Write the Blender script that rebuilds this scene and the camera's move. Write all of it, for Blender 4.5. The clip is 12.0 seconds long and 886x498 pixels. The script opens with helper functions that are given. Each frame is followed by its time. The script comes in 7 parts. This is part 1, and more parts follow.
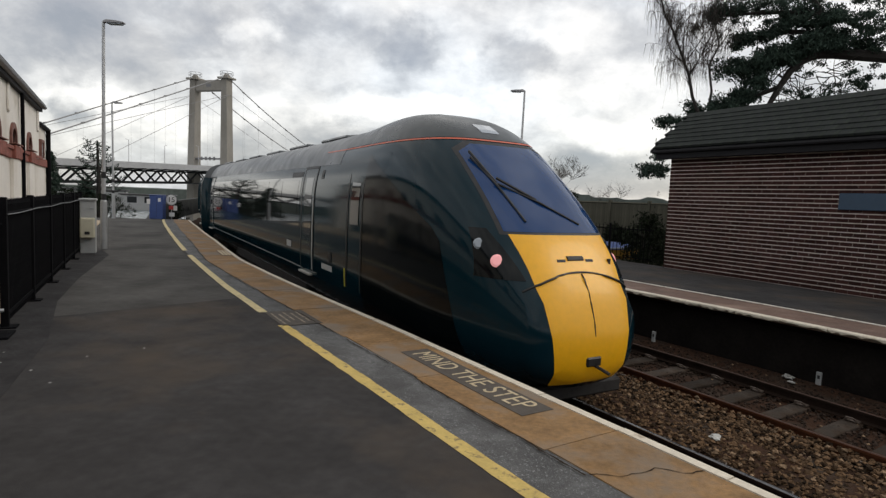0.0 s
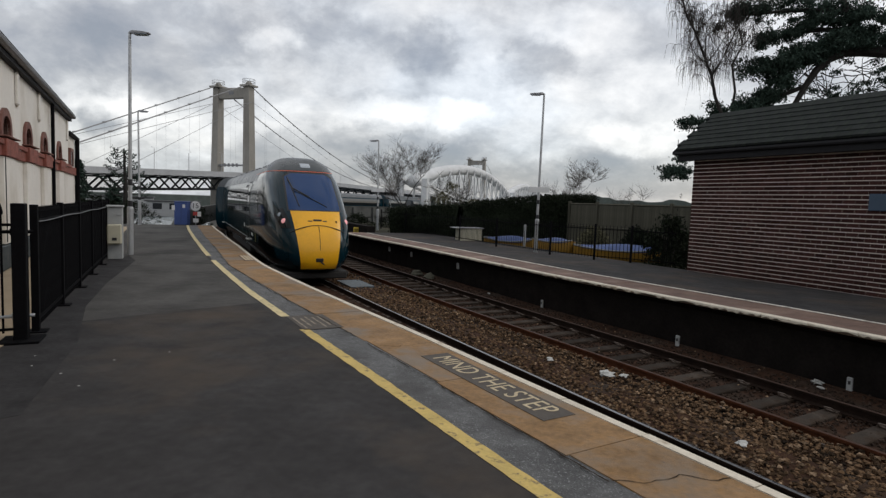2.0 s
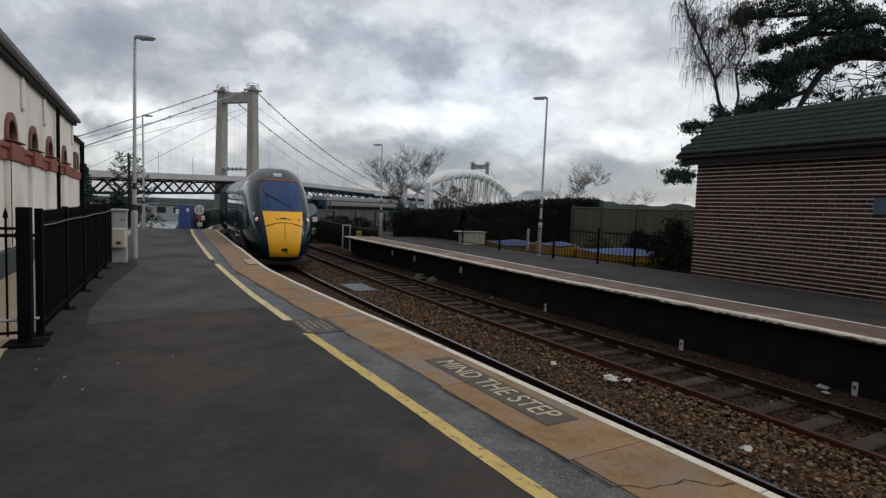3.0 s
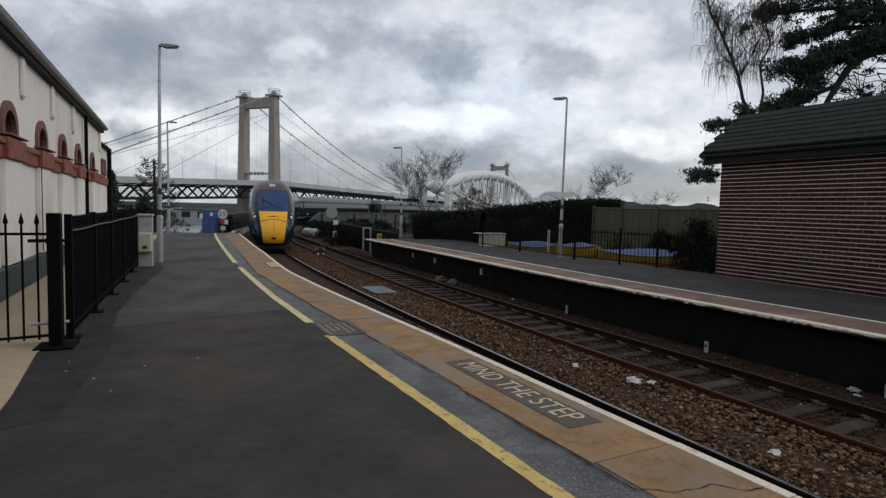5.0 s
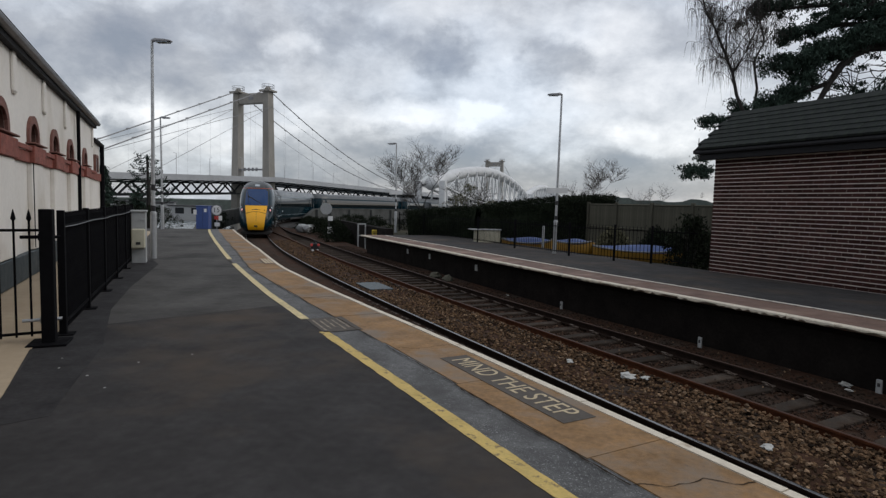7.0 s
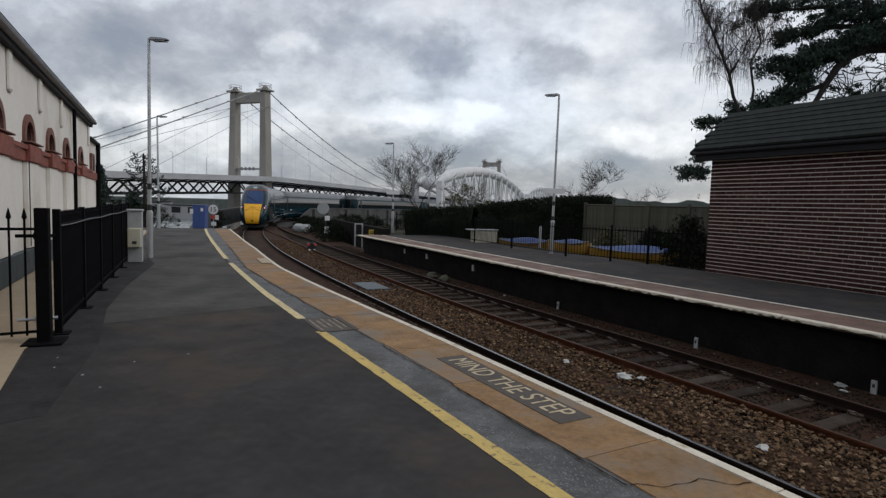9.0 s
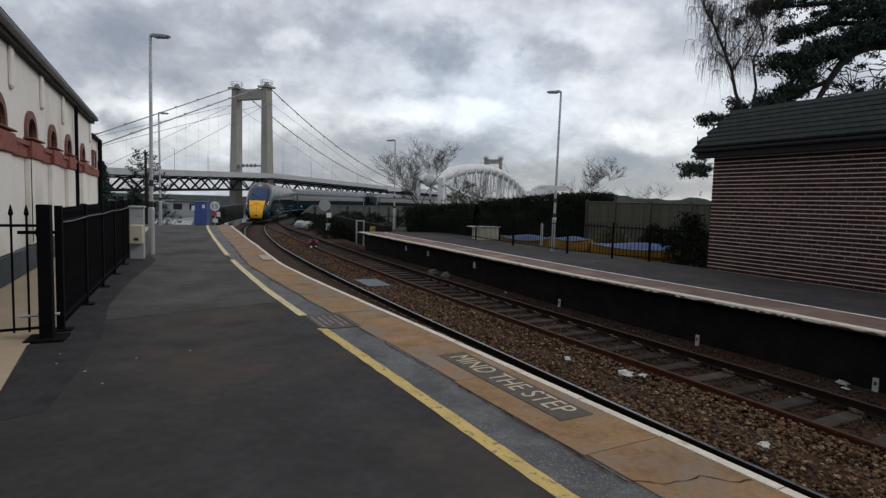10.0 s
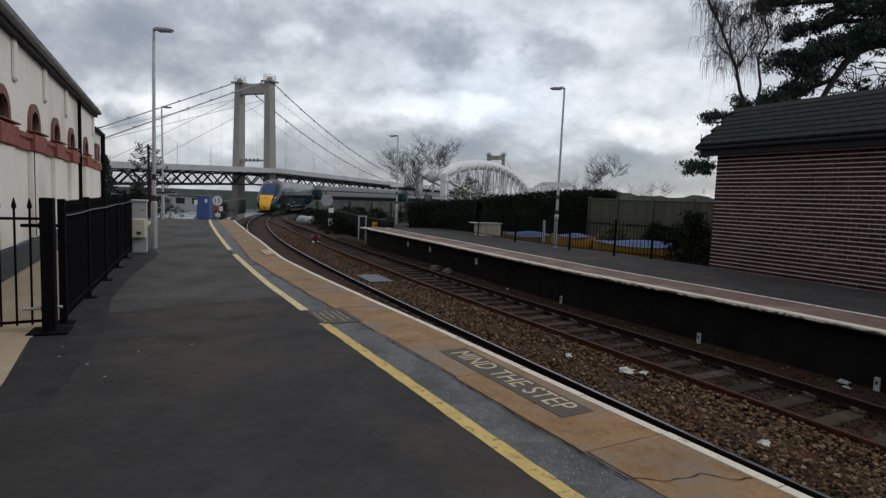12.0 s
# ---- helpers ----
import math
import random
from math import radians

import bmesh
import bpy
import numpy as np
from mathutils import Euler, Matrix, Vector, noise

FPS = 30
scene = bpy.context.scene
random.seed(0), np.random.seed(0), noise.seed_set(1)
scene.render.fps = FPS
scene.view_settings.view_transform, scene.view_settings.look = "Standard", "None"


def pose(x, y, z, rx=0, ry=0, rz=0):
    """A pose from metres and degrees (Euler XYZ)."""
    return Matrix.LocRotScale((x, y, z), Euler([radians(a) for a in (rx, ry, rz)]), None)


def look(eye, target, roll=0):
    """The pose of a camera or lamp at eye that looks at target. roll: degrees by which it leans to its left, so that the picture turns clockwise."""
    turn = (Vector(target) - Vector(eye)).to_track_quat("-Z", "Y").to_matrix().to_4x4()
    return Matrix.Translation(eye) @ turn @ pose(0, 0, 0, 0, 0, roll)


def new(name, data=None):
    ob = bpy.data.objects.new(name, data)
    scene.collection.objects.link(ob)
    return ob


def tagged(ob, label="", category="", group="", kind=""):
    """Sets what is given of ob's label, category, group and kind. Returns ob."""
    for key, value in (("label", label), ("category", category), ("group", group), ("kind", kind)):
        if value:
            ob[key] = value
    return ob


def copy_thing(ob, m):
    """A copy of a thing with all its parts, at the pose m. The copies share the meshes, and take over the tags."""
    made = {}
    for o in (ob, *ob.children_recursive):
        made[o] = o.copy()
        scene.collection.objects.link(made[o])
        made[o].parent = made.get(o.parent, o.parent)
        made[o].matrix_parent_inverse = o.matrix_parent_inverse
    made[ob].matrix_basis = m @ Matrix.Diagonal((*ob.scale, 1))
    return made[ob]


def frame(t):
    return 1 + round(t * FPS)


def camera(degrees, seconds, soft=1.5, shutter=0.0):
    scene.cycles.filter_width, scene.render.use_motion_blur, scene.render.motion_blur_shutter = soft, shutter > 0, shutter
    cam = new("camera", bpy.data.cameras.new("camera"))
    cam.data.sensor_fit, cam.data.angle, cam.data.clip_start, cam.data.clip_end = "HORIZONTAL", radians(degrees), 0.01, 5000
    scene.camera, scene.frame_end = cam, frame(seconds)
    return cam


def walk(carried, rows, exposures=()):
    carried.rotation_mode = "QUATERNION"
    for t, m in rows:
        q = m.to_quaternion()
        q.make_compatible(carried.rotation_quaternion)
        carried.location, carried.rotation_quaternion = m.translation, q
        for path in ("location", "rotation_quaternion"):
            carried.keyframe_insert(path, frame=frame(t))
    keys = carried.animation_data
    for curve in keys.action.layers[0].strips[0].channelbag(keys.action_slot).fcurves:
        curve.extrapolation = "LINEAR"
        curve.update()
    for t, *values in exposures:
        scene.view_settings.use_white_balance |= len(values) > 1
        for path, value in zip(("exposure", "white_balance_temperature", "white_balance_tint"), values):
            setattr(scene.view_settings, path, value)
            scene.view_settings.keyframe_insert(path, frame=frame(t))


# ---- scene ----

# the camera: held by a standing person on the platform, turning only
EYE = (0.0, 0.0, 1.745)
cam = camera(76.0, 12.0, soft=1.35)
TURNS = [  # seconds, yaw, pitch, roll
    (0.0, -0.745, -4.889, -2.500),
    (0.5, -0.630, -4.807, -2.377),
    (1.0, -0.001, -4.414, -2.252),
    (1.5, 0.669, -4.461, -2.096),
    (2.0, 1.242, -4.555, -2.046),
    (2.5, 1.070, -4.299, -2.158),
    (3.0, 1.560, -4.172, -2.058),
    (3.5, 2.482, -3.934, -1.830),
    (5.5, 3.577, -4.051, -1.492),
    (6.0, 3.263, -3.980, -1.510),
    (6.5, 3.167, -4.072, -1.443),
    (7.0, 3.043, -4.410, -1.507),
    (9.0, 2.753, -4.397, -1.695),
    (9.5, 2.862, -4.469, -1.644),
    (10.0, 2.903, -4.701, -1.754),
    (10.5, 2.800, -4.600, -2.000),
    (11.0, 3.044, -4.531, -1.926),
    (11.5, 3.029, -5.083, -1.980),
    (12.0, 3.140, -5.112, -2.152),
]
walk(cam, [(t, pose(*EYE, 90 + p, r, y)) for t, y, p, r in TURNS],
     exposures=[(0, 0.30, 7050, 10), (1.5, 0.17, 6850, 10), (3.5, 0.02, 6600, 10), (6, -0.02, 6500, 10), (12, -0.02, 6500, 10)])

# ---- world and light ----
world = bpy.data.worlds.new("world")
scene.world = world
world.use_nodes = True


def cloudy_sky():
    nt = world.node_tree
    nd, ln = nt.nodes, nt.links
    nd.clear()
    out = nd.new("ShaderNodeOutputWorld")
    bg = nd.new("ShaderNodeBackground")
    sky = nd.new("ShaderNodeTexSky")
    sky.sky_type = "NISHITA"
    sky.sun_disc = False
    sky.sun_elevation = radians(28)
    sky.sun_rotation = radians(SUN_TURN)
    co = nd.new("ShaderNodeTexCoord")
    sep = nd.new("ShaderNodeSeparateXYZ")
    ln.new(co.outputs["Generated"], sep.inputs[0])

    def mth(op, a, b=None, c=None):
        n = nd.new("ShaderNodeMath")
        n.operation = op
        for k, v in enumerate((a, b, c)):
            if v is None:
                continue
            if isinstance(v, (int, float)):
                n.inputs[k].default_value = v
            else:
                ln.new(v, n.inputs[k])
        return n.outputs[0]

    up = mth("MAXIMUM", sep.outputs[2], 0.0)
    den = mth("ADD", up, 0.48)
    px = mth("DIVIDE", sep.outputs[0], den)
    py = mth("DIVIDE", sep.outputs[1], den)
    comb = nd.new("ShaderNodeCombineXYZ")
    ln.new(px, comb.inputs[0])
    ln.new(py, comb.inputs[1])
    comb.inputs[2].default_value = 3.7

    def fbm(scale, detail, rough, off, distort=0.0):
        mp = nd.new("ShaderNodeMapping")
        mp.inputs["Location"].default_value = off
        ln.new(comb.outputs[0], mp.inputs[0])
        n = nd.new("ShaderNodeTexNoise")
        n.inputs["Scale"].default_value = scale
        n.inputs["Detail"].default_value = detail
        n.inputs["Roughness"].default_value = rough
        n.inputs["Distortion"].default_value = distort
        ln.new(mp.outputs[0], n.inputs["Vector"])
        return n.outputs["Fac"]

    def ramp(fac, stops):
        r = nd.new("ShaderNodeValToRGB")
        el = r.color_ramp.elements
        while len(el) > 1:
            el.remove(el[0])
        el[0].position, el[0].color = stops[0][0], (*stops[0][1], 1)
        for p, c in stops[1:]:
            e = el.new(p)
            e.color = (*c, 1)
        ln.new(fac, r.inputs[0])
        return r.outputs[0]

    def mix(fac, a, b, kind="MIX"):
        m = nd.new("ShaderNodeMix")
        m.data_type = "RGBA"
        m.blend_type = kind
        if isinstance(fac, (int, float)):
            m.inputs[0].default_value = fac
        else:
            ln.new(fac, m.inputs[0])
        for k, v in ((6, a), (7, b)):
            if isinstance(v, tuple):
                m.inputs[k].default_value = (*v, 1)
            else:
                ln.new(v, m.inputs[k])
        return m.outputs[2]

    # directions as slopes to the north, stirred by noise so that every edge is ragged
    fwd = mth("MAXIMUM", mth("ABSOLUTE", sep.outputs[1]), 0.2)
    slope = nd.new("ShaderNodeCombineXYZ")
    ln.new(mth("DIVIDE", sep.outputs[0], fwd), slope.inputs[0])
    ln.new(mth("DIVIDE", up, fwd), slope.inputs[1])
    stir = nd.new("ShaderNodeTexNoise")
    stir.inputs["Scale"].default_value = 6.5
    stir.inputs["Detail"].default_value = 8
    stir.inputs["Roughness"].default_value = 0.6
    ln.new(slope.outputs[0], stir.inputs["Vector"])

    def vec(op, a, b):
        n = nd.new("ShaderNodeVectorMath")
        n.operation = op
        for k, v in enumerate((a, b)):
            if isinstance(v, tuple):
                n.inputs[k].default_value = v
            else:
                ln.new(v, n.inputs[k])
        return n.outputs["Value" if op == "LENGTH" else 0]

    shift = vec("MULTIPLY", vec("SUBTRACT", stir.outputs["Color"], (0.5, 0.5, 0.5)), (0.20, 0.13, 0.0))
    ragged = vec("ADD", slope.outputs[0], shift)

    def gather(masses):
        """Sum of soft-edged cloud masses: where across, how high, half width, half height, weight."""
        total = None
        for u, v, ru, rv, w in masses:
            d = vec("LENGTH", vec("MULTIPLY", vec("SUBTRACT", ragged, (u, v, 0.0)), (1 / ru, 1 / rv, 0.0)), (0.0, 0.0, 0.0))
            r = nd.new("ShaderNodeMapRange")
            r.interpolation_type = "SMOOTHSTEP"
            for k, val in enumerate((1.0, 0.35, 0.0, w)):
                r.inputs[k + 1].default_value = val
            ln.new(d, r.inputs[0])
            total = r.outputs[0] if total is None else mth("ADD", total, r.outputs[0])
        return total

    # grey-bellied heaps, then the white shoulders and thin bright gaps between them
    grey = gather([(-0.50, 0.27, 0.32, 0.11, 0.75), (-0.78, 0.28, 0.30, 0.14, 0.95), (-0.625, 0.13, 0.055, 0.035, 0.9), (-0.06, 0.26, 0.10, 0.06, 0.95), (0.115, 0.25, 0.08, 0.06, 0.95),
                   (0.22, 0.05, 0.42, 0.05, 0.95), (-0.22, 0.30, 0.12, 0.05, 0.5), (-0.24, 0.07, 0.34, 0.08, 0.95), (-0.04, 0.095, 0.16, 0.022, 0.5)])
    white = gather([(-0.315, 0.27, 0.06, 0.045, 0.9), (-0.60, 0.155, 0.10, 0.03, 0.8), (-0.52, 0.10, 0.16, 0.03, 0.4), (-0.10, 0.15, 0.15, 0.035, 0.85), (0.275, 0.125, 0.08, 0.04, 0.95),
                    (0.02, 0.15, 0.09, 0.035, 0.8), (0.20, 0.31, 0.14, 0.06, 0.5), (0.33, 0.20, 0.12, 0.10, 0.6)])
    heap = fbm(2.1, 9, 0.52, (5.6, 1.2, 0), 0.1)
    fine = fbm(6.0, 10, 0.62, (1.7, 4.4, 0), 0.15)
    base = mth("ADD", mth("MULTIPLY", mth("SUBTRACT", heap, 0.5), 1.25), mth("MULTIPLY", mth("SUBTRACT", fine, 0.5), 1.2))
    dense = mth("ADD", mth("SUBTRACT", mth("MULTIPLY", grey, 0.38), mth("MULTIPLY", white, 0.34)), mth("ADD", base, 0.44))
    clouds = ramp(dense, [(0.0, (1.30, 1.29, 1.28)), (0.2, (1.07, 1.07, 1.08)), (0.42, (0.82, 0.83, 0.855)), (0.60, (0.60, 0.61, 0.64)), (0.80, (0.44, 0.455, 0.50)), (1.0, (0.34, 0.365, 0.42))])
    gaps = ramp(fbm(1.4, 5, 0.5, (2.3, 0.4, 0)), [(0.36, (0.93, 0.98, 1.04)), (0.5, (1.0, 1.0, 1.0))])
    clouds = mix(1.0, clouds, gaps, "MULTIPLY")
    clouds = mix(1.0, clouds, (0.985, 1.0, 1.02), "MULTIPLY")
    tint = mix(0.03, clouds, sky.outputs[0], "ADD")
    ln.new(tint, bg.inputs[0])
    bg.inputs[1].default_value = SKY_STRENGTH
    ln.new(bg.outputs[0], out.inputs[0])


SUN_TURN = 76.0
SKY_STRENGTH = 0.74
cloudy_sky()
sun = new("sun", bpy.data.lights.new("sun", "SUN"))
sun.data.energy = 0.6
sun.data.angle = radians(25)
sun.data.color = (1.0, 0.96, 0.9)
sun.matrix_world = look((60, 15, 48), (0, 10, 0))


# ---- materials ----
def material(name, base, rough=0.7, metal=0.0, vary=0.15, scale=6.0, bump=0.0, bump_scale=40.0, stain=None, stain_scale=0.6,
             stain_at=(0.5, 0.66), per_object=0.0, per_island=0.0, coat=0.0, emit=0.0, spec=0.5, grain=None, stretch=(1, 1, 1), rough_vary=0.1):
    m = bpy.data.materials.new(name)
    m.use_nodes = True
    nt = m.node_tree
    nd, ln = nt.nodes, nt.links
    b = nd["Principled BSDF"]
    co = nd.new("ShaderNodeTexCoord")
    mp = nd.new("ShaderNodeMapping")
    mp.inputs["Scale"].default_value = stretch
    ln.new(co.outputs["Object"], mp.inputs[0])
    vec = mp.outputs[0]

    def tex(sc, det=5, rg=0.55):
        n = nd.new("ShaderNodeTexNoise")
        n.inputs["Scale"].default_value = sc
        n.inputs["Detail"].default_value = det
        n.inputs["Roughness"].default_value = rg
        ln.new(vec, n.inputs["Vector"])
        return n.outputs["Fac"]

    def fit_range(f, a, bb, lo, hi):
        r = nd.new("ShaderNodeMapRange")
        for k, v in enumerate((a, bb, lo, hi)):
            r.inputs[k + 1].default_value = v
        ln.new(f, r.inputs[0])
        return r.outputs[0]

    def mixc(fac, a, bb, kind="MIX"):
        x = nd.new("ShaderNodeMix")
        x.data_type, x.blend_type = "RGBA", kind
        if isinstance(fac, float):
            x.inputs[0].default_value = fac
        else:
            ln.new(fac, x.inputs[0])
        for k, v in ((6, a), (7, bb)):
            if isinstance(v, tuple):
                x.inputs[k].default_value = (*v, 1)
            else:
                ln.new(v, x.inputs[k])
        return x.outputs[2]

    def gray(f):
        c = nd.new("ShaderNodeCombineColor")
        for k in range(3):
            ln.new(f, c.inputs[k])
        return c.outputs[0]

    col = tuple(base)
    if vary:
        col = mixc(1.0, col, gray(fit_range(tex(scale), 0.3, 0.7, 1 - vary, 1 + vary)), "MULTIPLY")
        col = mixc(1.0, col, gray(fit_range(tex(scale * 9), 0.3, 0.7, 1 - vary * 0.7, 1 + vary * 0.7)), "MULTIPLY")
    if grain:
        col = mixc(fit_range(tex(grain[1], 3, 0.6), grain[2], grain[2] + 0.06, 0.0, 1.0), col, tuple(grain[0]))
    if stain:
        col = mixc(fit_range(tex(stain_scale, 7, 0.6), stain_at[0], stain_at[1], 0.0, 1.0), col, tuple(stain))
    if per_object or per_island:
        if per_object:
            n = nd.new("ShaderNodeObjectInfo")
            rnd, amt = n.outputs["Random"], per_object
        else:
            n = nd.new("ShaderNodeNewGeometry")
            rnd, amt = n.outputs["Random Per Island"], per_island
        col = mixc(1.0, col, gray(fit_range(rnd, 0, 1, 1 - amt, 1 + amt)), "MULTIPLY")
    if isinstance(col, tuple):
        b.inputs["Base Color"].default_value = (*col, 1)
    else:
        ln.new(col, b.inputs["Base Color"])
    b.inputs["Metallic"].default_value = metal
    b.inputs["Specular IOR Level"].default_value = spec
    if rough_vary:
        ln.new(fit_range(tex(scale * 2.3), 0.3, 0.7, max(0.02, rough - rough_vary), min(1, rough + rough_vary)), b.inputs["Roughness"])
    else:
        b.inputs["Roughness"].default_value = rough
    if coat:
        b.inputs["Coat Weight"].default_value = coat
        b.inputs["Coat Roughness"].default_value = 0.04
    if emit:
        b.inputs["Emission Color"].default_value = (*base, 1)
        b.inputs["Emission Strength"].default_value = emit
    if bump:
        n = nd.new("ShaderNodeBump")
        n.inputs["Strength"].default_value = 1.0
        n.inputs["Distance"].default_value = bump
        ln.new(tex(bump_scale, 6, 0.65), n.inputs["Height"])
        ln.new(n.outputs[0], b.inputs["Normal"])
    return m


M_ASPHALT = material("asphalt", (0.044, 0.042, 0.042), 0.9, spec=0.15, vary=0.22, scale=1.2, bump=0.004, bump_scale=160, stain=(0.074, 0.060, 0.049), stain_scale=0.45, grain=((0.11, 0.105, 0.1), 260, 0.66))
M_ASPHALT_OLD = material("old_asphalt", (0.105, 0.106, 0.107), 0.85, vary=0.34, scale=2.0, bump=0.014, bump_scale=70, stain=(0.070, 0.069, 0.069), stain_scale=1.3, grain=((0.30, 0.305, 0.31), 70, 0.60))
M_DECK_WORN = material("worn_deck_asphalt", (0.070, 0.067, 0.063), 0.85, spec=0.2, vary=0.25, scale=0.9, bump=0.004, bump_scale=140, stain=(0.036, 0.034, 0.033), stain_scale=0.5, grain=((0.12, 0.115, 0.11), 200, 0.66))
M_DARK_ASPHALT = material("dark_patch_asphalt", (0.034, 0.033, 0.034), 0.9, spec=0.15, vary=0.3, scale=2.5, bump=0.004, bump_scale=120)
M_COPING = material("ochre_coping", (0.240, 0.136, 0.055), 0.8, vary=0.32, scale=2.2, bump=0.004, bump_scale=70, stain=(0.19, 0.145, 0.105), stain_scale=1.1, stain_at=(0.50, 0.62), grain=((0.10, 0.06, 0.035), 26, 0.66), per_object=0.10)
M_COPING_RED = material("red_coping", (0.135, 0.082, 0.062), 0.85, vary=0.2, scale=1.5, bump=0.003, bump_scale=90, stain=(0.25, 0.17, 0.13), stain_scale=0.7)
M_WHITE_EDGE = material("white_edge_paint", (0.62, 0.56, 0.46), 0.75, vary=0.16, scale=3, bump=0.002, bump_scale=70, stain=(0.36, 0.29, 0.21), stain_scale=3.0, stain_at=(0.56, 0.68))
M_YELLOW = material("yellow_line_paint", (0.55, 0.40, 0.125), 0.75, vary=0.14, scale=4, bump=0.002, bump_scale=150, stain=(0.22, 0.16, 0.08), stain_scale=11.0, stain_at=(0.57, 0.66))
M_YELLOW_FADED = material("faded_yellow_line_paint", (0.60, 0.50, 0.27), 0.8, vary=0.15, scale=4, stain=(0.25, 0.21, 0.14), stain_scale=7.0, stain_at=(0.57, 0.66))
M_LINE_PALE = material("pale_line_paint", (0.66, 0.63, 0.56), 0.8, vary=0.15, scale=4, stain=(0.25, 0.22, 0.18), stain_scale=7.0, stain_at=(0.57, 0.66))
M_DARK_PATCH = material("dark_patch_paint", (0.075, 0.064, 0.054), 0.85, vary=0.15, scale=6)
M_LETTER = material("letter_paint", (0.50, 0.41, 0.27), 0.8, vary=0.12, scale=10, stain=(0.15, 0.11, 0.07), stain_scale=14, stain_at=(0.6, 0.7))
M_LETTER_WORN = material("worn_letter_paint", (0.24, 0.20, 0.15), 0.8, vary=0.2, scale=10, stain=(0.08, 0.07, 0.06), stain_scale=11, stain_at=(0.5, 0.6))
M_CRACK = material("dark_crack_dirt", (0.030, 0.022, 0.016), 0.95, spec=0.05, vary=0.3, scale=20)
M_BLACK_WALL = material("black_brickwork", (0.014, 0.012, 0.011), 0.95, spec=0.05, vary=0.3, scale=2, bump=0.01, bump_scale=25)
M_EARTH = material("track_earth", (0.046, 0.024, 0.015), 0.95, spec=0.1, vary=0.3, scale=3, bump=0.02, bump_scale=25, stain=(0.045, 0.035, 0.028), stain_scale=1.0)
M_STONE = material("ballast_stone", (0.094, 0.057, 0.032), 0.95, spec=0.15, vary=0.2, scale=20, per_island=0.9)
M_STONE_PALE = material("pale_ballast_stone", (0.20, 0.135, 0.085), 0.9, spec=0.2, vary=0.25, scale=20, per_island=0.6)
M_STONE_DARK = material("dark_ballast_stone", (0.038, 0.026, 0.020), 0.95, spec=0.1, vary=0.2, scale=20, per_island=0.5)
M_RAIL_RUST = material("rusty_rail_steel", (0.078, 0.029, 0.014), 0.8, metal=0.2, vary=0.25, scale=5, bump=0.002, bump_scale=60, spec=0.1)
# rail steel darkened in its colour for the shade between platform and rail
M_RAIL_DARK = material("shaded_dark_rail", (0.020, 0.013, 0.010), 0.85, metal=0.1, vary=0.25, scale=5, spec=0.06)
M_CLIP = material("worn_clip_steel", (0.10, 0.075, 0.060), 0.5, metal=0.3, vary=0.2, scale=10)
M_RAIL_TOP = material("worn_rail_head", (0.22, 0.22, 0.225), 0.30, metal=1.0, vary=0.08, scale=4)
M_RAIL_DULL = material("dull_rail_head", (0.055, 0.028, 0.019), 0.6, metal=0.5, vary=0.2, scale=4)
M_SLEEPER = material("weathered_sleeper", (0.033, 0.027, 0.023), 0.9, vary=0.25, scale=3, bump=0.005, bump_scale=30, per_object=0.3, stain=(0.06, 0.035, 0.022), stain_scale=3, spec=0.1)
M_SLEEPER_PALE = material("grey_worn_sleeper", (0.045, 0.037, 0.031), 0.9, vary=0.4, scale=5, bump=0.006, bump_scale=30, per_object=0.45, stain=(0.035, 0.024, 0.017), stain_scale=2.2, stain_at=(0.45, 0.62), spec=0.1)
M_BLACK_IRON = material("black_painted_iron", (0.005, 0.005, 0.006), 0.8, spec=0.06, vary=0.2, scale=8)
M_GALV = material("galvanised_steel", (0.42, 0.43, 0.44), 0.5, metal=0.6, vary=0.1, scale=6)
M_LAMP_HEAD = material("grey_lamp_casing", (0.20, 0.20, 0.21), 0.5, metal=0.4, vary=0.1)
M_RENDER_WALL = material("cream_render", (0.72, 0.69, 0.645), 0.9, vary=0.05, scale=1.0, bump=0.002, bump_scale=50, stain=(0.58, 0.54, 0.48), stain_scale=0.5)
M_TERRACOTTA = material("red_brick_trim", (0.215, 0.066, 0.048), 0.85, vary=0.32, scale=5, bump=0.004, bump_scale=40)
M_DADO = material("slate_green_dado_paint", (0.035, 0.05, 0.058), 0.6, vary=0.1, scale=2)
M_GUTTER = material("dark_gutter_paint", (0.020, 0.020, 0.022), 0.7, vary=0.1, spec=0.12)
M_SLATE = material("roof_slate", (0.060, 0.060, 0.064), 0.7, vary=0.2, scale=3, bump=0.004, bump_scale=30)
M_TILE = material("concrete_roof_tile", (0.026, 0.030, 0.029), 0.9, spec=0.12, vary=0.22, scale=2, bump=0.004, bump_scale=40, per_object=0.12, stain=(0.030, 0.037, 0.028), stain_scale=1.2)
M_BRICK = material("hut_brick", (0.042, 0.019, 0.0165), 0.9, vary=0.2, scale=8, bump=0.004, bump_scale=60, per_object=0.35, spec=0.1)
M_BRICK_FAR = material("hut_brick_rest", (0.042, 0.019, 0.0165), 0.9, vary=0.2, scale=8, bump=0.004, bump_scale=60, per_island=0.35, spec=0.1)
M_MORTAR = material("pale_mortar", (0.50, 0.44, 0.40), 0.95, vary=0.15, scale=5)
M_FENCE_WOOD = material("weathered_timber_panel", (0.080, 0.077, 0.060), 0.9, vary=0.2, scale=3, stretch=(3, 3, 0.4), bump=0.004, bump_scale=30, per_object=0.15, spec=0.1)
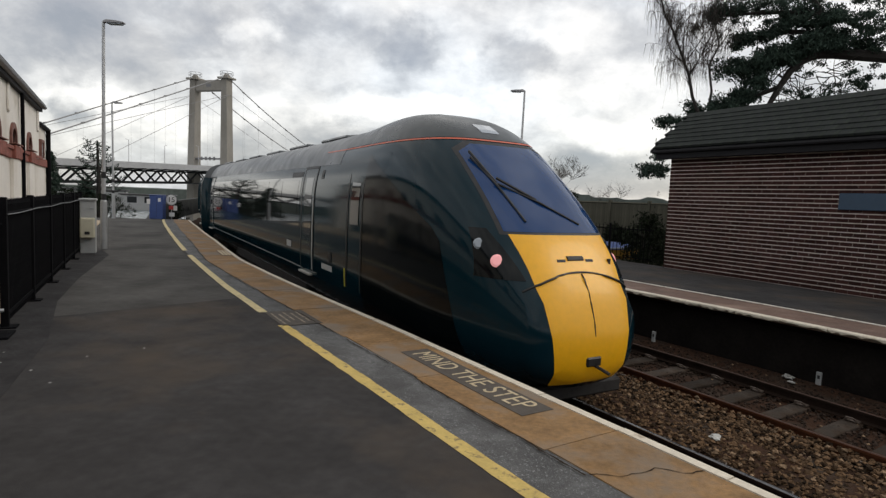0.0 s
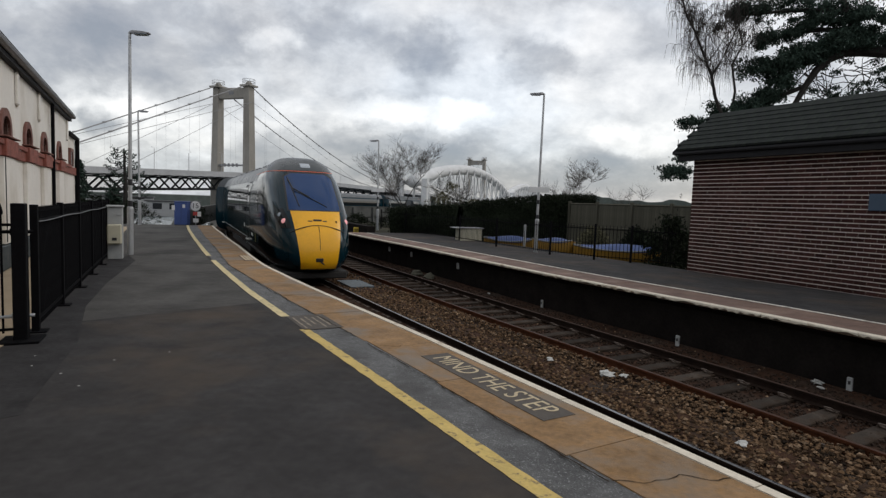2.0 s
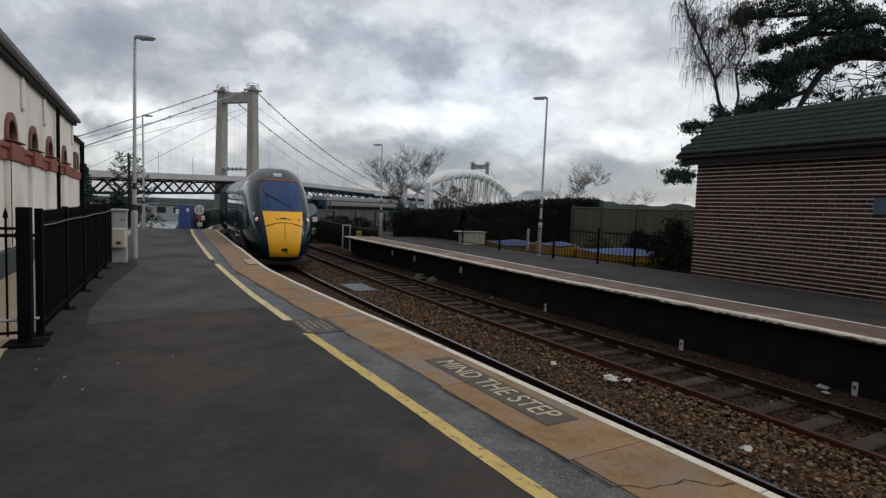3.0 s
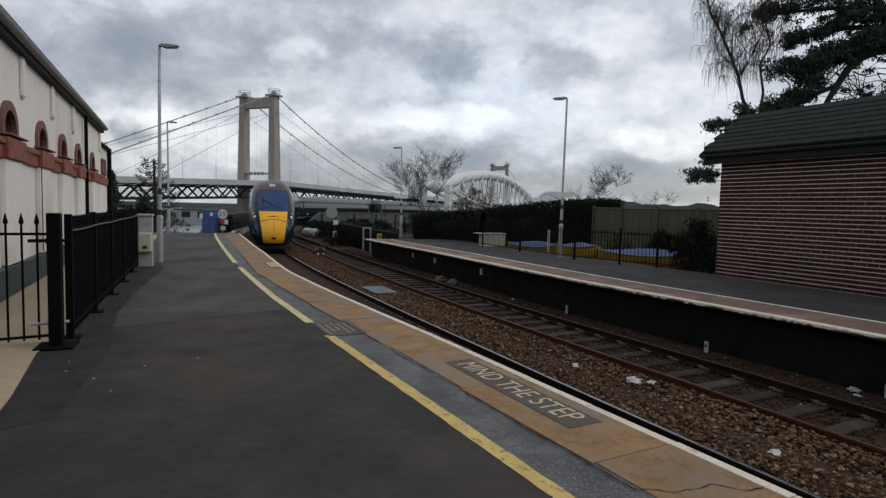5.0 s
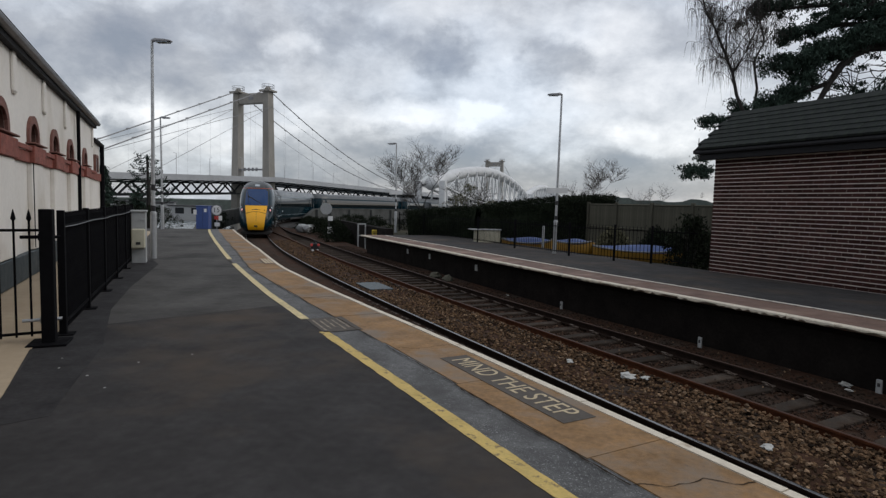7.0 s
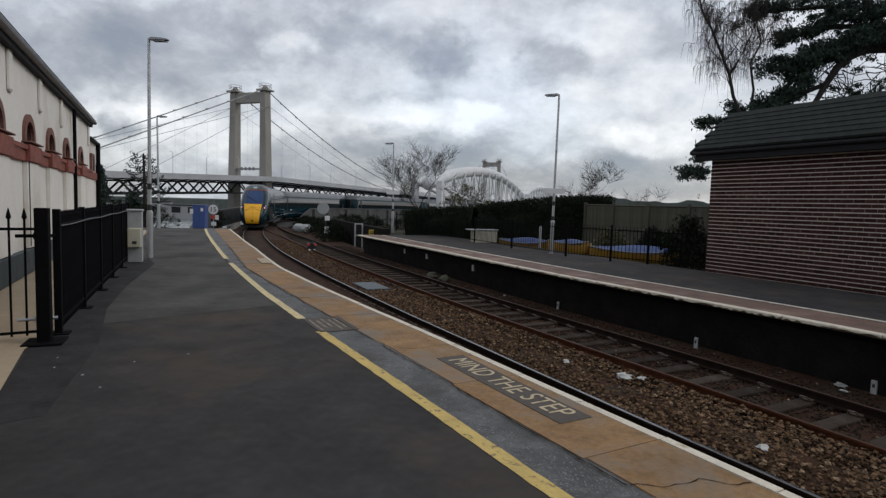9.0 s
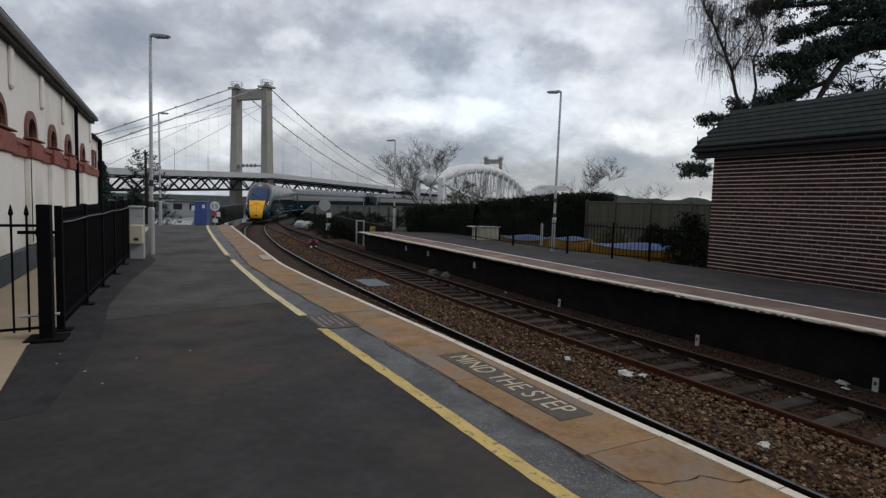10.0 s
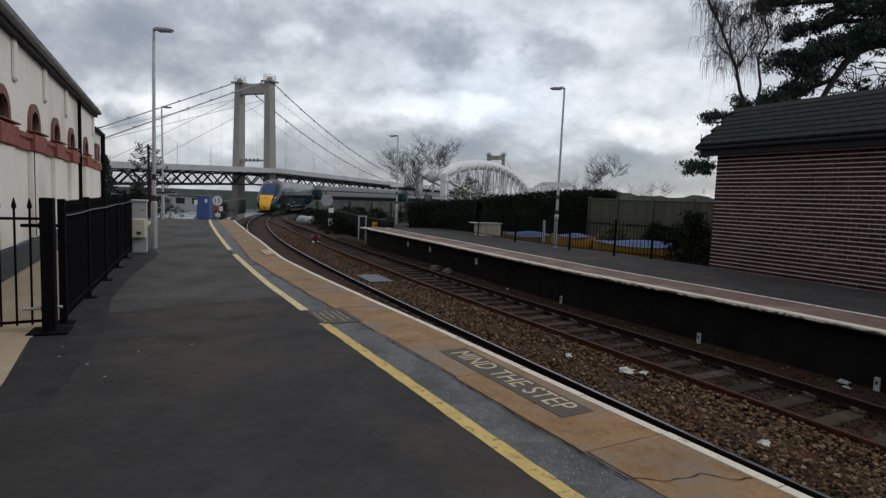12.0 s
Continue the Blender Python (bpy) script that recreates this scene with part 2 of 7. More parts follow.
M_CONCRETE = material("weathered_concrete", (0.27, 0.255, 0.23), 0.9, vary=0.12, scale=0.3, stain=(0.22, 0.205, 0.18), stain_scale=0.12, stretch=(1, 1, 0.3))
M_DECK_STEEL = material("grey_deck_steel", (0.36, 0.37, 0.385), 0.6, vary=0.1, scale=0.2)
M_TRUSS = material("dark_truss_steel", (0.030, 0.032, 0.035), 0.7, vary=0.15, scale=0.3, spec=0.1)
M_CABLE = material("bridge_cable", (0.24, 0.24, 0.245), 0.6, vary=0.05)
M_TUBE = material("pale_tube_paint", (0.60, 0.61, 0.62), 0.6, vary=0.08, scale=0.2)
M_VIADUCT = material("viaduct_masonry", (0.085, 0.087, 0.084), 0.9, vary=0.25, scale=0.6, bump=0.02, bump_scale=3, spec=0.1)
M_BARK = material("tree_bark", (0.020, 0.017, 0.015), 0.9, vary=0.25, scale=6)
M_TWIG = material("bare_twig", (0.040, 0.033, 0.029), 0.9, vary=0.2, scale=4)
M_PINE = material("pine_needles", (0.036, 0.056, 0.044), 0.8, vary=0.3, scale=1.0, per_island=0.4, spec=0.1)
M_HEDGE = material("dark_hedge_leaf", (0.013, 0.018, 0.010), 0.8, vary=0.3, scale=1.0, per_island=0.5, spec=0.1)
M_SCRUB = material("winter_scrub", (0.105, 0.100, 0.062), 0.9, vary=0.3, scale=1.0, per_island=0.5, spec=0.1)
M_GRASS = material("rough_ground", (0.026, 0.026, 0.015), 0.95, vary=0.3, scale=0.4, stain=(0.07, 0.055, 0.04), stain_scale=0.15, bump=0.03, bump_scale=6, spec=0.1)
M_PAVING = material("beige_paving", (0.38, 0.30, 0.205), 0.9, vary=0.1, scale=1.0, bump=0.002, bump_scale=60, stain=(0.36, 0.28, 0.19), stain_scale=0.9)
M_TRAIN = material("dark_green_coachwork", (0.003, 0.019, 0.028), 0.10, vary=0.06, scale=1.0, coat=0.0, spec=0.22, rough_vary=0.03)
M_TRAIN_ROOF = material("grey_roof_paint", (0.085, 0.092, 0.098), 0.36, vary=0.16, scale=0.8, coat=0.05)
M_TRAIN_BROW = material("dark_grey_brow_paint", (0.036, 0.043, 0.046), 0.30, vary=0.10, scale=0.8, spec=0.3)
M_TRAIN_DARK = material("glossy_cab_black", (0.0035, 0.0055, 0.0065), 0.10, vary=0.05, scale=1.0, spec=0.2, rough_vary=0.03)
M_TRAIN_YELLOW = material("warning_yellow_paint", (0.84, 0.41, 0.007), 0.42, vary=0.06, scale=1.5, coat=0.12, rough_vary=0.05)
M_BLACK = material("black_rubber", (0.010, 0.010, 0.011), 0.5, vary=0.1)
M_UNDER = material("underframe_grime", (0.020, 0.018, 0.017), 0.8, vary=0.3, scale=4)
M_TINT_GLASS = material("tinted_train_glass", (0.006, 0.008, 0.010), 0.04, vary=0.0, spec=0.75, coat=0.25, rough_vary=0.0)
M_SCREEN = material("blue_tinted_windscreen", (0.004, 0.034, 0.120), 0.05, vary=0.0, spec=0.42, coat=0.0, rough_vary=0.0)
M_RED_LINE = material("orange_red_lining", (0.55, 0.10, 0.045), 0.4, vary=0.05)
M_TAIL = material("lit_red_tail_lamp", (0.95, 0.42, 0.44), 0.3, vary=0, emit=0.22, rough_vary=0)
M_LENS = material("clear_lamp_lens", (0.25, 0.29, 0.33), 0.1, vary=0, coat=1.0, rough_vary=0)
M_DOORSTEP = material("pale_step_metal", (0.45, 0.44, 0.40), 0.5, metal=0.5, vary=0.1)
M_DOOR_YELLOW = material("yellow_marking", (0.55, 0.50, 0.05), 0.5, vary=0.05)
M_GREY_TRIM = material("grey_livery_mark", (0.42, 0.43, 0.43), 0.5, vary=0.05)
M_CAB_GREY = material("grey_cabinet_paint", (0.34, 0.35, 0.35), 0.6, vary=0.08, scale=4)
M_CAB_CREAM = material("cream_grit_bin", (0.50, 0.47, 0.36), 0.6, vary=0.08, scale=4)
M_BLUE_BOX = material("blue_painted_steel", (0.045, 0.085, 0.26), 0.5, vary=0.08, scale=3)
M_SIGN_WHITE = material("white_sign_face", (0.75, 0.75, 0.74), 0.5, vary=0.04)
M_SIGN_RED = material("red_sign_rim", (0.55, 0.06, 0.05), 0.5, vary=0.04)
M_SIGN_BLACK = material("black_sign_paint", (0.015, 0.015, 0.017), 0.5, vary=0.05)
M_SIGN_BLUE = material("blue_sign_paint", (0.030, 0.06, 0.10), 0.5, vary=0.06)
M_SIGN_YELLOW = material("yellow_sign_paint", (0.55, 0.40, 0.05), 0.5, vary=0.06)
M_BOAT_HULL = material("yellow_boat_hull", (0.26, 0.14, 0.018), 0.5, vary=0.15, scale=2)
M_BOAT_COVER = material("blue_boat_cover", (0.034, 0.064, 0.18), 0.6, vary=0.15, scale=3)
M_GRP = material("pale_boat_gunwale", (0.15, 0.15, 0.15), 0.5, vary=0.1)
M_LITTER = material("pale_litter", (0.42, 0.42, 0.40), 0.6, vary=0.1, scale=8)
M_HILL = material("far_hillside", (0.080, 0.095, 0.085), 0.95, vary=0.25, scale=0.02)
M_BLIND = material("brown_boarded_window", (0.085, 0.040, 0.030), 0.7, vary=0.2, scale=5)
M_ARCH = material("weathered_arch_brick", (0.165, 0.075, 0.060), 0.9, vary=0.25, scale=7, bump=0.004, bump_scale=40)
M_SHEETING = material("grey_plastic_sheeting", (0.30, 0.31, 0.31), 0.5, vary=0.3, scale=4)
M_WATER = material("estuary_water", (0.10, 0.12, 0.13), 0.2, vary=0.1, scale=0.05)
M_GRATE = material("galvanised_cover_plate", (0.085, 0.105, 0.115), 0.6, metal=0.2, vary=0.12, scale=4)
M_FAR_WINDOW = material("dark_window_glass", (0.03, 0.033, 0.037), 0.15, vary=0.0, rough_vary=0)


# ---- mesh helpers ----
def flat_bm():
    return bmesh.new()


def to_mesh(name, bm, mat, smooth=False):
    bmesh.ops.recalc_face_normals(bm, faces=bm.faces)
    me = bpy.data.meshes.new(name)
    bm.to_mesh(me)
    bm.free()
    if mat:
        me.materials.append(mat)
    if smooth:
        for p in me.polygons:
            p.use_smooth = True
    return me


def part(name, bm, mat, parent=None, label="", smooth=False):
    """Links a bmesh as one mesh object under a thing or a part."""
    ob = new(name, to_mesh(name, bm, mat, smooth))
    ob.parent = parent
    if label:
        tagged(ob, label)
    return ob


def box(bm, x0, x1, y0, y1, z0, z1, m=None, bev=0.0):
    r = bmesh.ops.create_cube(bm, size=1.0)
    vs = r["verts"]
    for v in vs:
        v.co = Vector(((x0 + x1) / 2 + v.co.x * (x1 - x0), (y0 + y1) / 2 + v.co.y * (y1 - y0), (z0 + z1) / 2 + v.co.z * (z1 - z0)))
    if bev:
        es = list({e for v in vs for e in v.link_edges})
        rb = bmesh.ops.bevel(bm, geom=es, offset=bev, segments=1, affect="EDGES")
        vs = list({v for f in rb["faces"] for v in f.verts} | {v for v in vs if v.is_valid})
    if m is not None:
        bmesh.ops.transform(bm, matrix=m, verts=vs)
    return vs


def tube(bm, pts, radii, seg=8, cap=True):
    """A round bar through points, with a radius at each."""
    rings = []
    n = len(pts)
    pts = [Vector(p) for p in pts]
    for k in range(n):
        d = (pts[min(k + 1, n - 1)] - pts[max(k - 1, 0)]).normalized()
        a = Vector((0, 0, 1)) if abs(d.z) < 0.9 else Vector((1, 0, 0))
        u = d.cross(a).normalized()
        w = d.cross(u)
        r = radii[k] if isinstance(radii, (list, tuple)) else radii
        rings.append([bm.verts.new(pts[k] + (u * math.cos(t) + w * math.sin(t)) * r) for t in [2 * math.pi * q / seg for q in range(seg)]])
    for a, b in zip(rings, rings[1:]):
        for q in range(seg):
            bm.faces.new((a[q], a[(q + 1) % seg], b[(q + 1) % seg], b[q]))
    if cap:
        bm.faces.new(rings[0])
        bm.faces.new(list(reversed(rings[-1])))


def lathe_z(bm, prof, x=0, y=0, seg=16):
    tube(bm, [(x, y, z) for r, z in prof], [r for r, z in prof], seg)


def prism(bm, poly, z0, z1):
    lo = [bm.verts.new((x, y, z0)) for x, y in poly]
    hi = [bm.verts.new((x, y, z1)) for x, y in poly]
    bm.faces.new(lo)
    bm.faces.new(hi)
    for k in range(len(poly)):
        bm.faces.new((lo[k], lo[(k + 1) % len(poly)], hi[(k + 1) % len(poly)], hi[k]))


def empty(name, m, label, category, group="", kind=""):
    ob = new(name)
    ob.matrix_world = m
    return tagged(ob, label, category, group, kind)


# ---- the line of the railway: arcs given as heading against distance ----
BENDS = [(-60, 36.5), (-20, 35.5), (0, 33.1), (20, 28.7), (40, 24.2), (50, 22.0), (58, 18.8), (66, 16.0), (76, 12.5), (86, 5.5), (96, -6.0), (104, -25.0), (124, -25.0), (138, -14.9), (460, -14.9)]
STEP = 0.25
S_MIN, S_MAX = -60.0, 420.0


def heading(s):
    return float(np.interp(s, [b[0] for b in BENDS], [b[1] for b in BENDS]))


def trace():
    line = {}
    x, y = 6.02, 0.05
    k = 0
    while k * STEP < S_MAX:
        line[k] = (x, y)
        a = radians(heading((k + 0.5) * STEP))
        x, y, k = x - math.sin(a) * STEP, y + math.cos(a) * STEP, k + 1
    x, y, k = 6.02, 0.05, 0
    while k * STEP > S_MIN:
        a = radians(heading((k - 0.5) * STEP))
        x, y, k = x + math.sin(a) * STEP, y - math.cos(a) * STEP, k - 1
        line[k] = (x, y)
    return line


LINE = trace()


def on_line(s, off=0.0):
    k = math.floor(s / STEP)
    f = s / STEP - k
    (x0, y0), (x1, y1) = LINE[k], LINE[k + 1]
    a = radians(heading(s))
    return x0 + (x1 - x0) * f + math.cos(a) * off, y0 + (y1 - y0) * f + math.sin(a) * off


def rail_level(s):
    return float(np.interp(s, [0, 68, 165, 420], [-0.92, -0.92, -1.0, -1.2]))


def near_track(s):
    return float(np.interp(s, [5, 8, 12, 18, 26, 34, 45, 58], [-0.10, -0.07, -0.01, -0.03, -0.10, -0.18, -0.12, 0.0]))


def far_track(s):
    return float(np.interp(s, [-60, 6, 9, 14, 24, 34, 46, 61, 74], [3.36, 3.40, 3.50, 3.50, 3.46, 3.25, 2.8, 1.4, 0.2]))


def sweep(bm, prof, s0, s1, step=1.0, closed=True, shift=None, level=None):
    """Sweeps a cross-section of (offset, height) along the railway."""
    n = max(1, math.ceil((s1 - s0) / step))
    rings = []
    for k in range(n + 1):
        s = s0 + (s1 - s0) * k / n
        d = shift(s) if shift else 0.0
        h = level(s) if level else 0.0
        rings.append([bm.verts.new((*on_line(s, o + d), z + h)) for o, z in prof])
    m = len(prof)
    for a, b in zip(rings, rings[1:]):
        for q in range(m if closed else m - 1):
            bm.faces.new((a[q], a[(q + 1) % m], b[(q + 1) % m], b[q]))
    if closed:
        bm.faces.new(rings[0])
        bm.faces.new(list(reversed(rings[-1])))


def swept(name, mat, prof, s0, s1, label, step=1.0, kind="structure", parent=None, category="", **kw):
    bm = bmesh.new()
    sweep(bm, prof, s0, s1, step, **kw)
    ob = part(name, bm, mat, parent)
    return tagged(ob, label, category, kind=kind) if parent is None else ob


EDGE_L = -1.42       # near platform's edge, from the line
EDGE_R = 5.25        # far platform's edge
Z_R = -0.08          # far platform's level
END_L, END_R = 38.6, 34.6


def near_edge(s):
    return float(np.interp(s, [6, 10, 14, 18, 24, 32, 39], [0.0, -0.06, -0.26, -0.40, -0.22, -0.22, -0.38]))


def far_edge(s):
    return float(np.interp(s, [5, 7, 9, 12, 15, 18, 25, 33, 40], [-0.08, -0.02, 0.06, 0.02, -0.06, 0.0, 0.06, -0.28, -0.38]))


def yellow_edge(s):
    return float(np.interp(s, [5, 6, 8, 10, 14, 20, 25, 30, 37.5], [0.005, -0.01, -0.025, -0.06, -0.16, -0.18, -0.16, -0.2, -0.35]))


# ---- ground, platforms, track bed ----
def ground():
    bm = bmesh.new()
    # one sheet to the skyline, low beside the station and falling to the estuary beyond
    rings = []
    radii = [0, 6, 14, 25, 40, 60, 90, 130, 190, 280, 420, 700, 1200, 2500, 4800]
    for r in radii:
        ring = []
        for q in range(48):
            a = 2 * math.pi * q / 48
            x, y = r * math.sin(a), r * math.cos(a)
            z = -1.32 if r < 60 else -1.4 - 24 * min(1.0, (r - 60) / 130.0)
            ring.append(bm.verts.new((x, y, z)) if r or not ring else ring[0])
        rings.append(ring)
    for a, b in zip(rings, rings[1:]):
        for q in range(48):
            vs = []
            for v in (a[q], a[(q + 1) % 48], b[(q + 1) % 48], b[q]):
                if v not in vs:
                    vs.append(v)
            bm.faces.new(vs)
    tagged(part("ground", bm, M_GRASS), "rough grassy ground falling away to a far estuary", "ground", kind="structure")


ground()


def estuary():
    bm = bmesh.new()
    inner, outer = ([bm.verts.new((r * math.sin(a), r * math.cos(a), -24.8)) for a in [2 * math.pi * k / 64 for k in range(64)]] for r in (205, 3900))
    for k in range(64):
        bm.faces.new((inner[k], outer[k], outer[(k + 1) % 64], inner[(k + 1) % 64]))
    tagged(part("water", bm, M_WATER), "wide grey estuary water below the bridges", "water", kind="structure")


estuary()

# near platform: asphalt deck, then old strip, yellow line, ochre coping, white edge
swept("platform_near", M_ASPHALT, [(-16.0, -1.3), (-16.0, 0.0), (EDGE_L - 1.37, 0.0), (EDGE_L - 1.37, -1.3)], -26, END_L,
      "dark grey asphalt railway platform, patched and stained", category="platform", shift=yellow_edge)
swept("asphalt_strip", M_ASPHALT_OLD, [(EDGE_L - 1.7, -0.2), (EDGE_L - 1.7, -0.006), (EDGE_L - 0.5, -0.006), (EDGE_L - 0.5, -0.2)], -26, END_L,
      "light grey worn asphalt strip along the platform", category="platform", shift=near_edge)
swept("platform_wall_near", M_BLACK_WALL, [(EDGE_L - 0.86, -1.3), (EDGE_L - 0.86, -0.10), (EDGE_L + 0.0 - 0.12, -0.10), (EDGE_L - 0.12, -1.3)], -26, END_L,
      "black brick face below the platform edge", category="wall", shift=near_edge)


def coping(name, label, mat, inner, outer, z, s0, s1, gap=0.012, length=1.8, wave=0.0, shift=None):
    """A row of coping slabs, each an object of its own under the row."""
    row = empty(name, Matrix(), label, "coping", kind="structure")
    s = s0
    while s < s1 - 0.3:
        e = min(s + length, s1)
        bm = bmesh.new()
        w = random.uniform(-wave, wave)
        h = random.uniform(-0.003, 0.003)
        sweep(bm, [(inner, z - 0.1), (inner + w, z + h), (outer - 0.015, z + h), (outer, z + h - 0.015), (outer, z - 0.1)], s + gap / 2, e - gap / 2, 0.6, shift=shift)
        part("coping_slab", bm, mat, row)
        s = e
    return row


coping("coping_near", "ochre painted coping slabs with cracked joints along the platform", M_COPING, EDGE_L - 0.86, EDGE_L - 0.10, 0.0, -12, END_L, wave=0.028, shift=near_edge)
coping("edge_stones_near", "worn white painted edge stones of the platform", M_WHITE_EDGE, EDGE_L - 0.10, EDGE_L, 0.004, -12, END_L, length=0.9, shift=near_edge)


def ragged_edge(name, label, mat, outer, inner, z, s0, s1):
    """Edge stones whose lower rim is broken away unevenly, each an object of its own."""
    row = empty(name, Matrix(), label, "coping", kind="structure")
    rng = random.Random(29)
    s = s0
    while s < s1 - 0.2:
        e = min(s + rng.uniform(0.6, 0.9), s1)
        bm = bmesh.new()
        n = 9
        rings = []
        for k in range(n + 1):
            q = s + 0.006 + (e - s - 0.012) * k / n
            d = far_edge(q) + rng.uniform(-0.010, 0.010)
            low = z - rng.uniform(0.035, 0.085)
            rings.append([bm.verts.new((*on_line(q, o), h)) for o, h in ((outer + d + 0.02, low), (outer + d, low + 0.012), (outer + d, z - 0.014), (outer + d + 0.014, z), (inner + far_edge(q), z), (inner + far_edge(q), z - 0.1))])
        for a, b in zip(rings, rings[1:]):
            for q in range(6):
                bm.faces.new((a[q], a[(q + 1) % 6], b[(q + 1) % 6], b[q]))
        bm.faces.new(rings[0])
        bm.faces.new(rings[-1][::-1])
        part("edge_stone", bm, mat, row)
        s = e
    return row


def yellow_line(pieces):
    for s0, s1 in pieces:
        bm = bmesh.new()
        n = max(2, int((s1 - s0) / 0.12))
        rows = []
        for k in range(n + 1):
            s = s0 + (s1 - s0) * k / n
            j = random.uniform(-0.006, 0.006)
            rows.append([bm.verts.new((*on_line(s, EDGE_L - 1.43 + j + yellow_edge(s)), 0.004)), bm.verts.new((*on_line(s, EDGE_L - 1.30 + yellow_edge(s) + random.uniform(-0.006, 0.006)), 0.004))])
        for a, b in zip(rows, rows[1:]):
            bm.faces.new((a[0], a[1], b[1], b[0]))
        tagged(part("yellow_line", bm, M_YELLOW if s0 < 11 else M_YELLOW_FADED), "worn yellow safety line painted on the platform", "line", "yellow lines", "structure")


# older, paler asphalt beyond a cross joint in the deck
def old_deck():
    bm = bmesh.new()
    n = 26
    rows = []
    for k in range(n + 1):
        q = 12.6 + (END_L - 12.7) * k / n
        inner = on_line(q, EDGE_L - 1.46 + yellow_edge(q))
        lead = 0.0 if k else 0.25
        outer = on_line(q - 0.6 * (k == 0), EDGE_L - 4.4 - 0.03 * k)
        rows.append([bm.verts.new((*inner, 0.0025)), bm.verts.new((outer[0], outer[1] - lead, 0.0025))])
    for a, b in zip(rows, rows[1:]):
        bm.faces.new((a[0], b[0], b[1], a[1]))
    tagged(part("old_deck", bm, M_DECK_WORN), "paler worn asphalt beyond a cross joint of the platform", "paving", kind="structure")


old_deck()
yellow_line([(-10, 10.45), (11.35, 19.3), (20.5, END_L - 0.4)])


def words_on_platform():
    # dark panel with pale capitals on the coping, read from the platform
    s0, s1 = 6.56, 8.68
    bm = bmesh.new()
    sweep(bm, [(EDGE_L - 0.60, 0.004), (EDGE_L - 0.60, 0.0065), (EDGE_L - 0.25, 0.0065), (EDGE_L - 0.25, 0.004)], s0, s1, 0.4)
    panel = tagged(part("painted_notice", bm, M_DARK_PATCH), "dark painted panel with pale capitals on the coping", "sign", kind="structure")
    cu = bpy.data.curves.new("letters", "FONT")
    cu.body = "MIND THE STEP"
    cu.size = 0.40
    cu.extrude = 0.0004
    cu.align_x = "CENTER"
    cu.align_y = "CENTER"
    tmp = new("letters", cu)
    deps = bpy.context.evaluated_depsgraph_get()
    me = bpy.data.meshes.new_from_object(tmp.evaluated_get(deps))
    bpy.data.objects.remove(tmp)
    xs = [v.co.x for v in me.vertices]
    ys = [v.co.y for v in me.vertices]
    wx, wy = max(xs) - min(xs), max(ys) - min(ys)
    sm = (s0 + s1) / 2
    for v in me.vertices:
        s = sm - v.co.x / wx * (s1 - s0 - 0.26)
        o = EDGE_L - 0.425 + v.co.y / wy * 0.24
        v.co = Vector((*on_line(s, o), 0.0095 + v.co.z))
    me.materials.clear()
    me.materials.append(M_LETTER)
    ob = new("letters", me)
    ob.parent = panel
    tagged(ob, "pale ochre letters reading MIND THE STEP")
    # older unreadable notices further along
    for a, b, o0, o1 in ((10.4, 11.35, EDGE_L - 1.45, EDGE_L - 0.90),):
        bm = bmesh.new()
        sweep(bm, [(o0, 0.002), (o0, 0.004), (o1, 0.004), (o1, 0.002)], a, b, 0.3)
        old = tagged(part("painted_notice", bm, M_DARK_PATCH), "faded dark notice with unreadable pale marks", "sign", kind="structure")
        for k in range(5):
            bm = bmesh.new()
            p = o0 + 0.05 + k * (o1 - o0 - 0.1) / 5
            sweep(bm, [(p, 0.004), (p, 0.006), (p + 0.030, 0.006), (p + 0.030, 0.004)], a + 0.10 + 0.09 * (k % 3), b - 0.12 - 0.07 * (k % 2), 0.3)
            part("mark", bm, M_LETTER_WORN, old)
    bm = bmesh.new()
    sweep(bm, [(EDGE_L - 0.76, 0.006), (EDGE_L - 0.76, 0.009), (EDGE_L - 0.48, 0.009), (EDGE_L - 0.48, 0.006)], 19.0, 20.5, 0.4, shift=lambda s: near_edge(s) + 0.36)
    old = tagged(part("painted_notice", bm, M_COPING_RED), "faded painted notice on the coping", "sign", kind="structure")
    for k in range(3):
        bm = bmesh.new()
        o = EDGE_L - 0.37 - 0.36 + k * 0.085
        sweep(bm, [(o, 0.009), (o, 0.011), (o + 0.06, 0.011), (o + 0.06, 0.009)], 19.1, 20.4, 0.4, shift=lambda s: near_edge(s) + 0.36)
        part("mark", bm, M_LETTER, old)


words_on_platform()


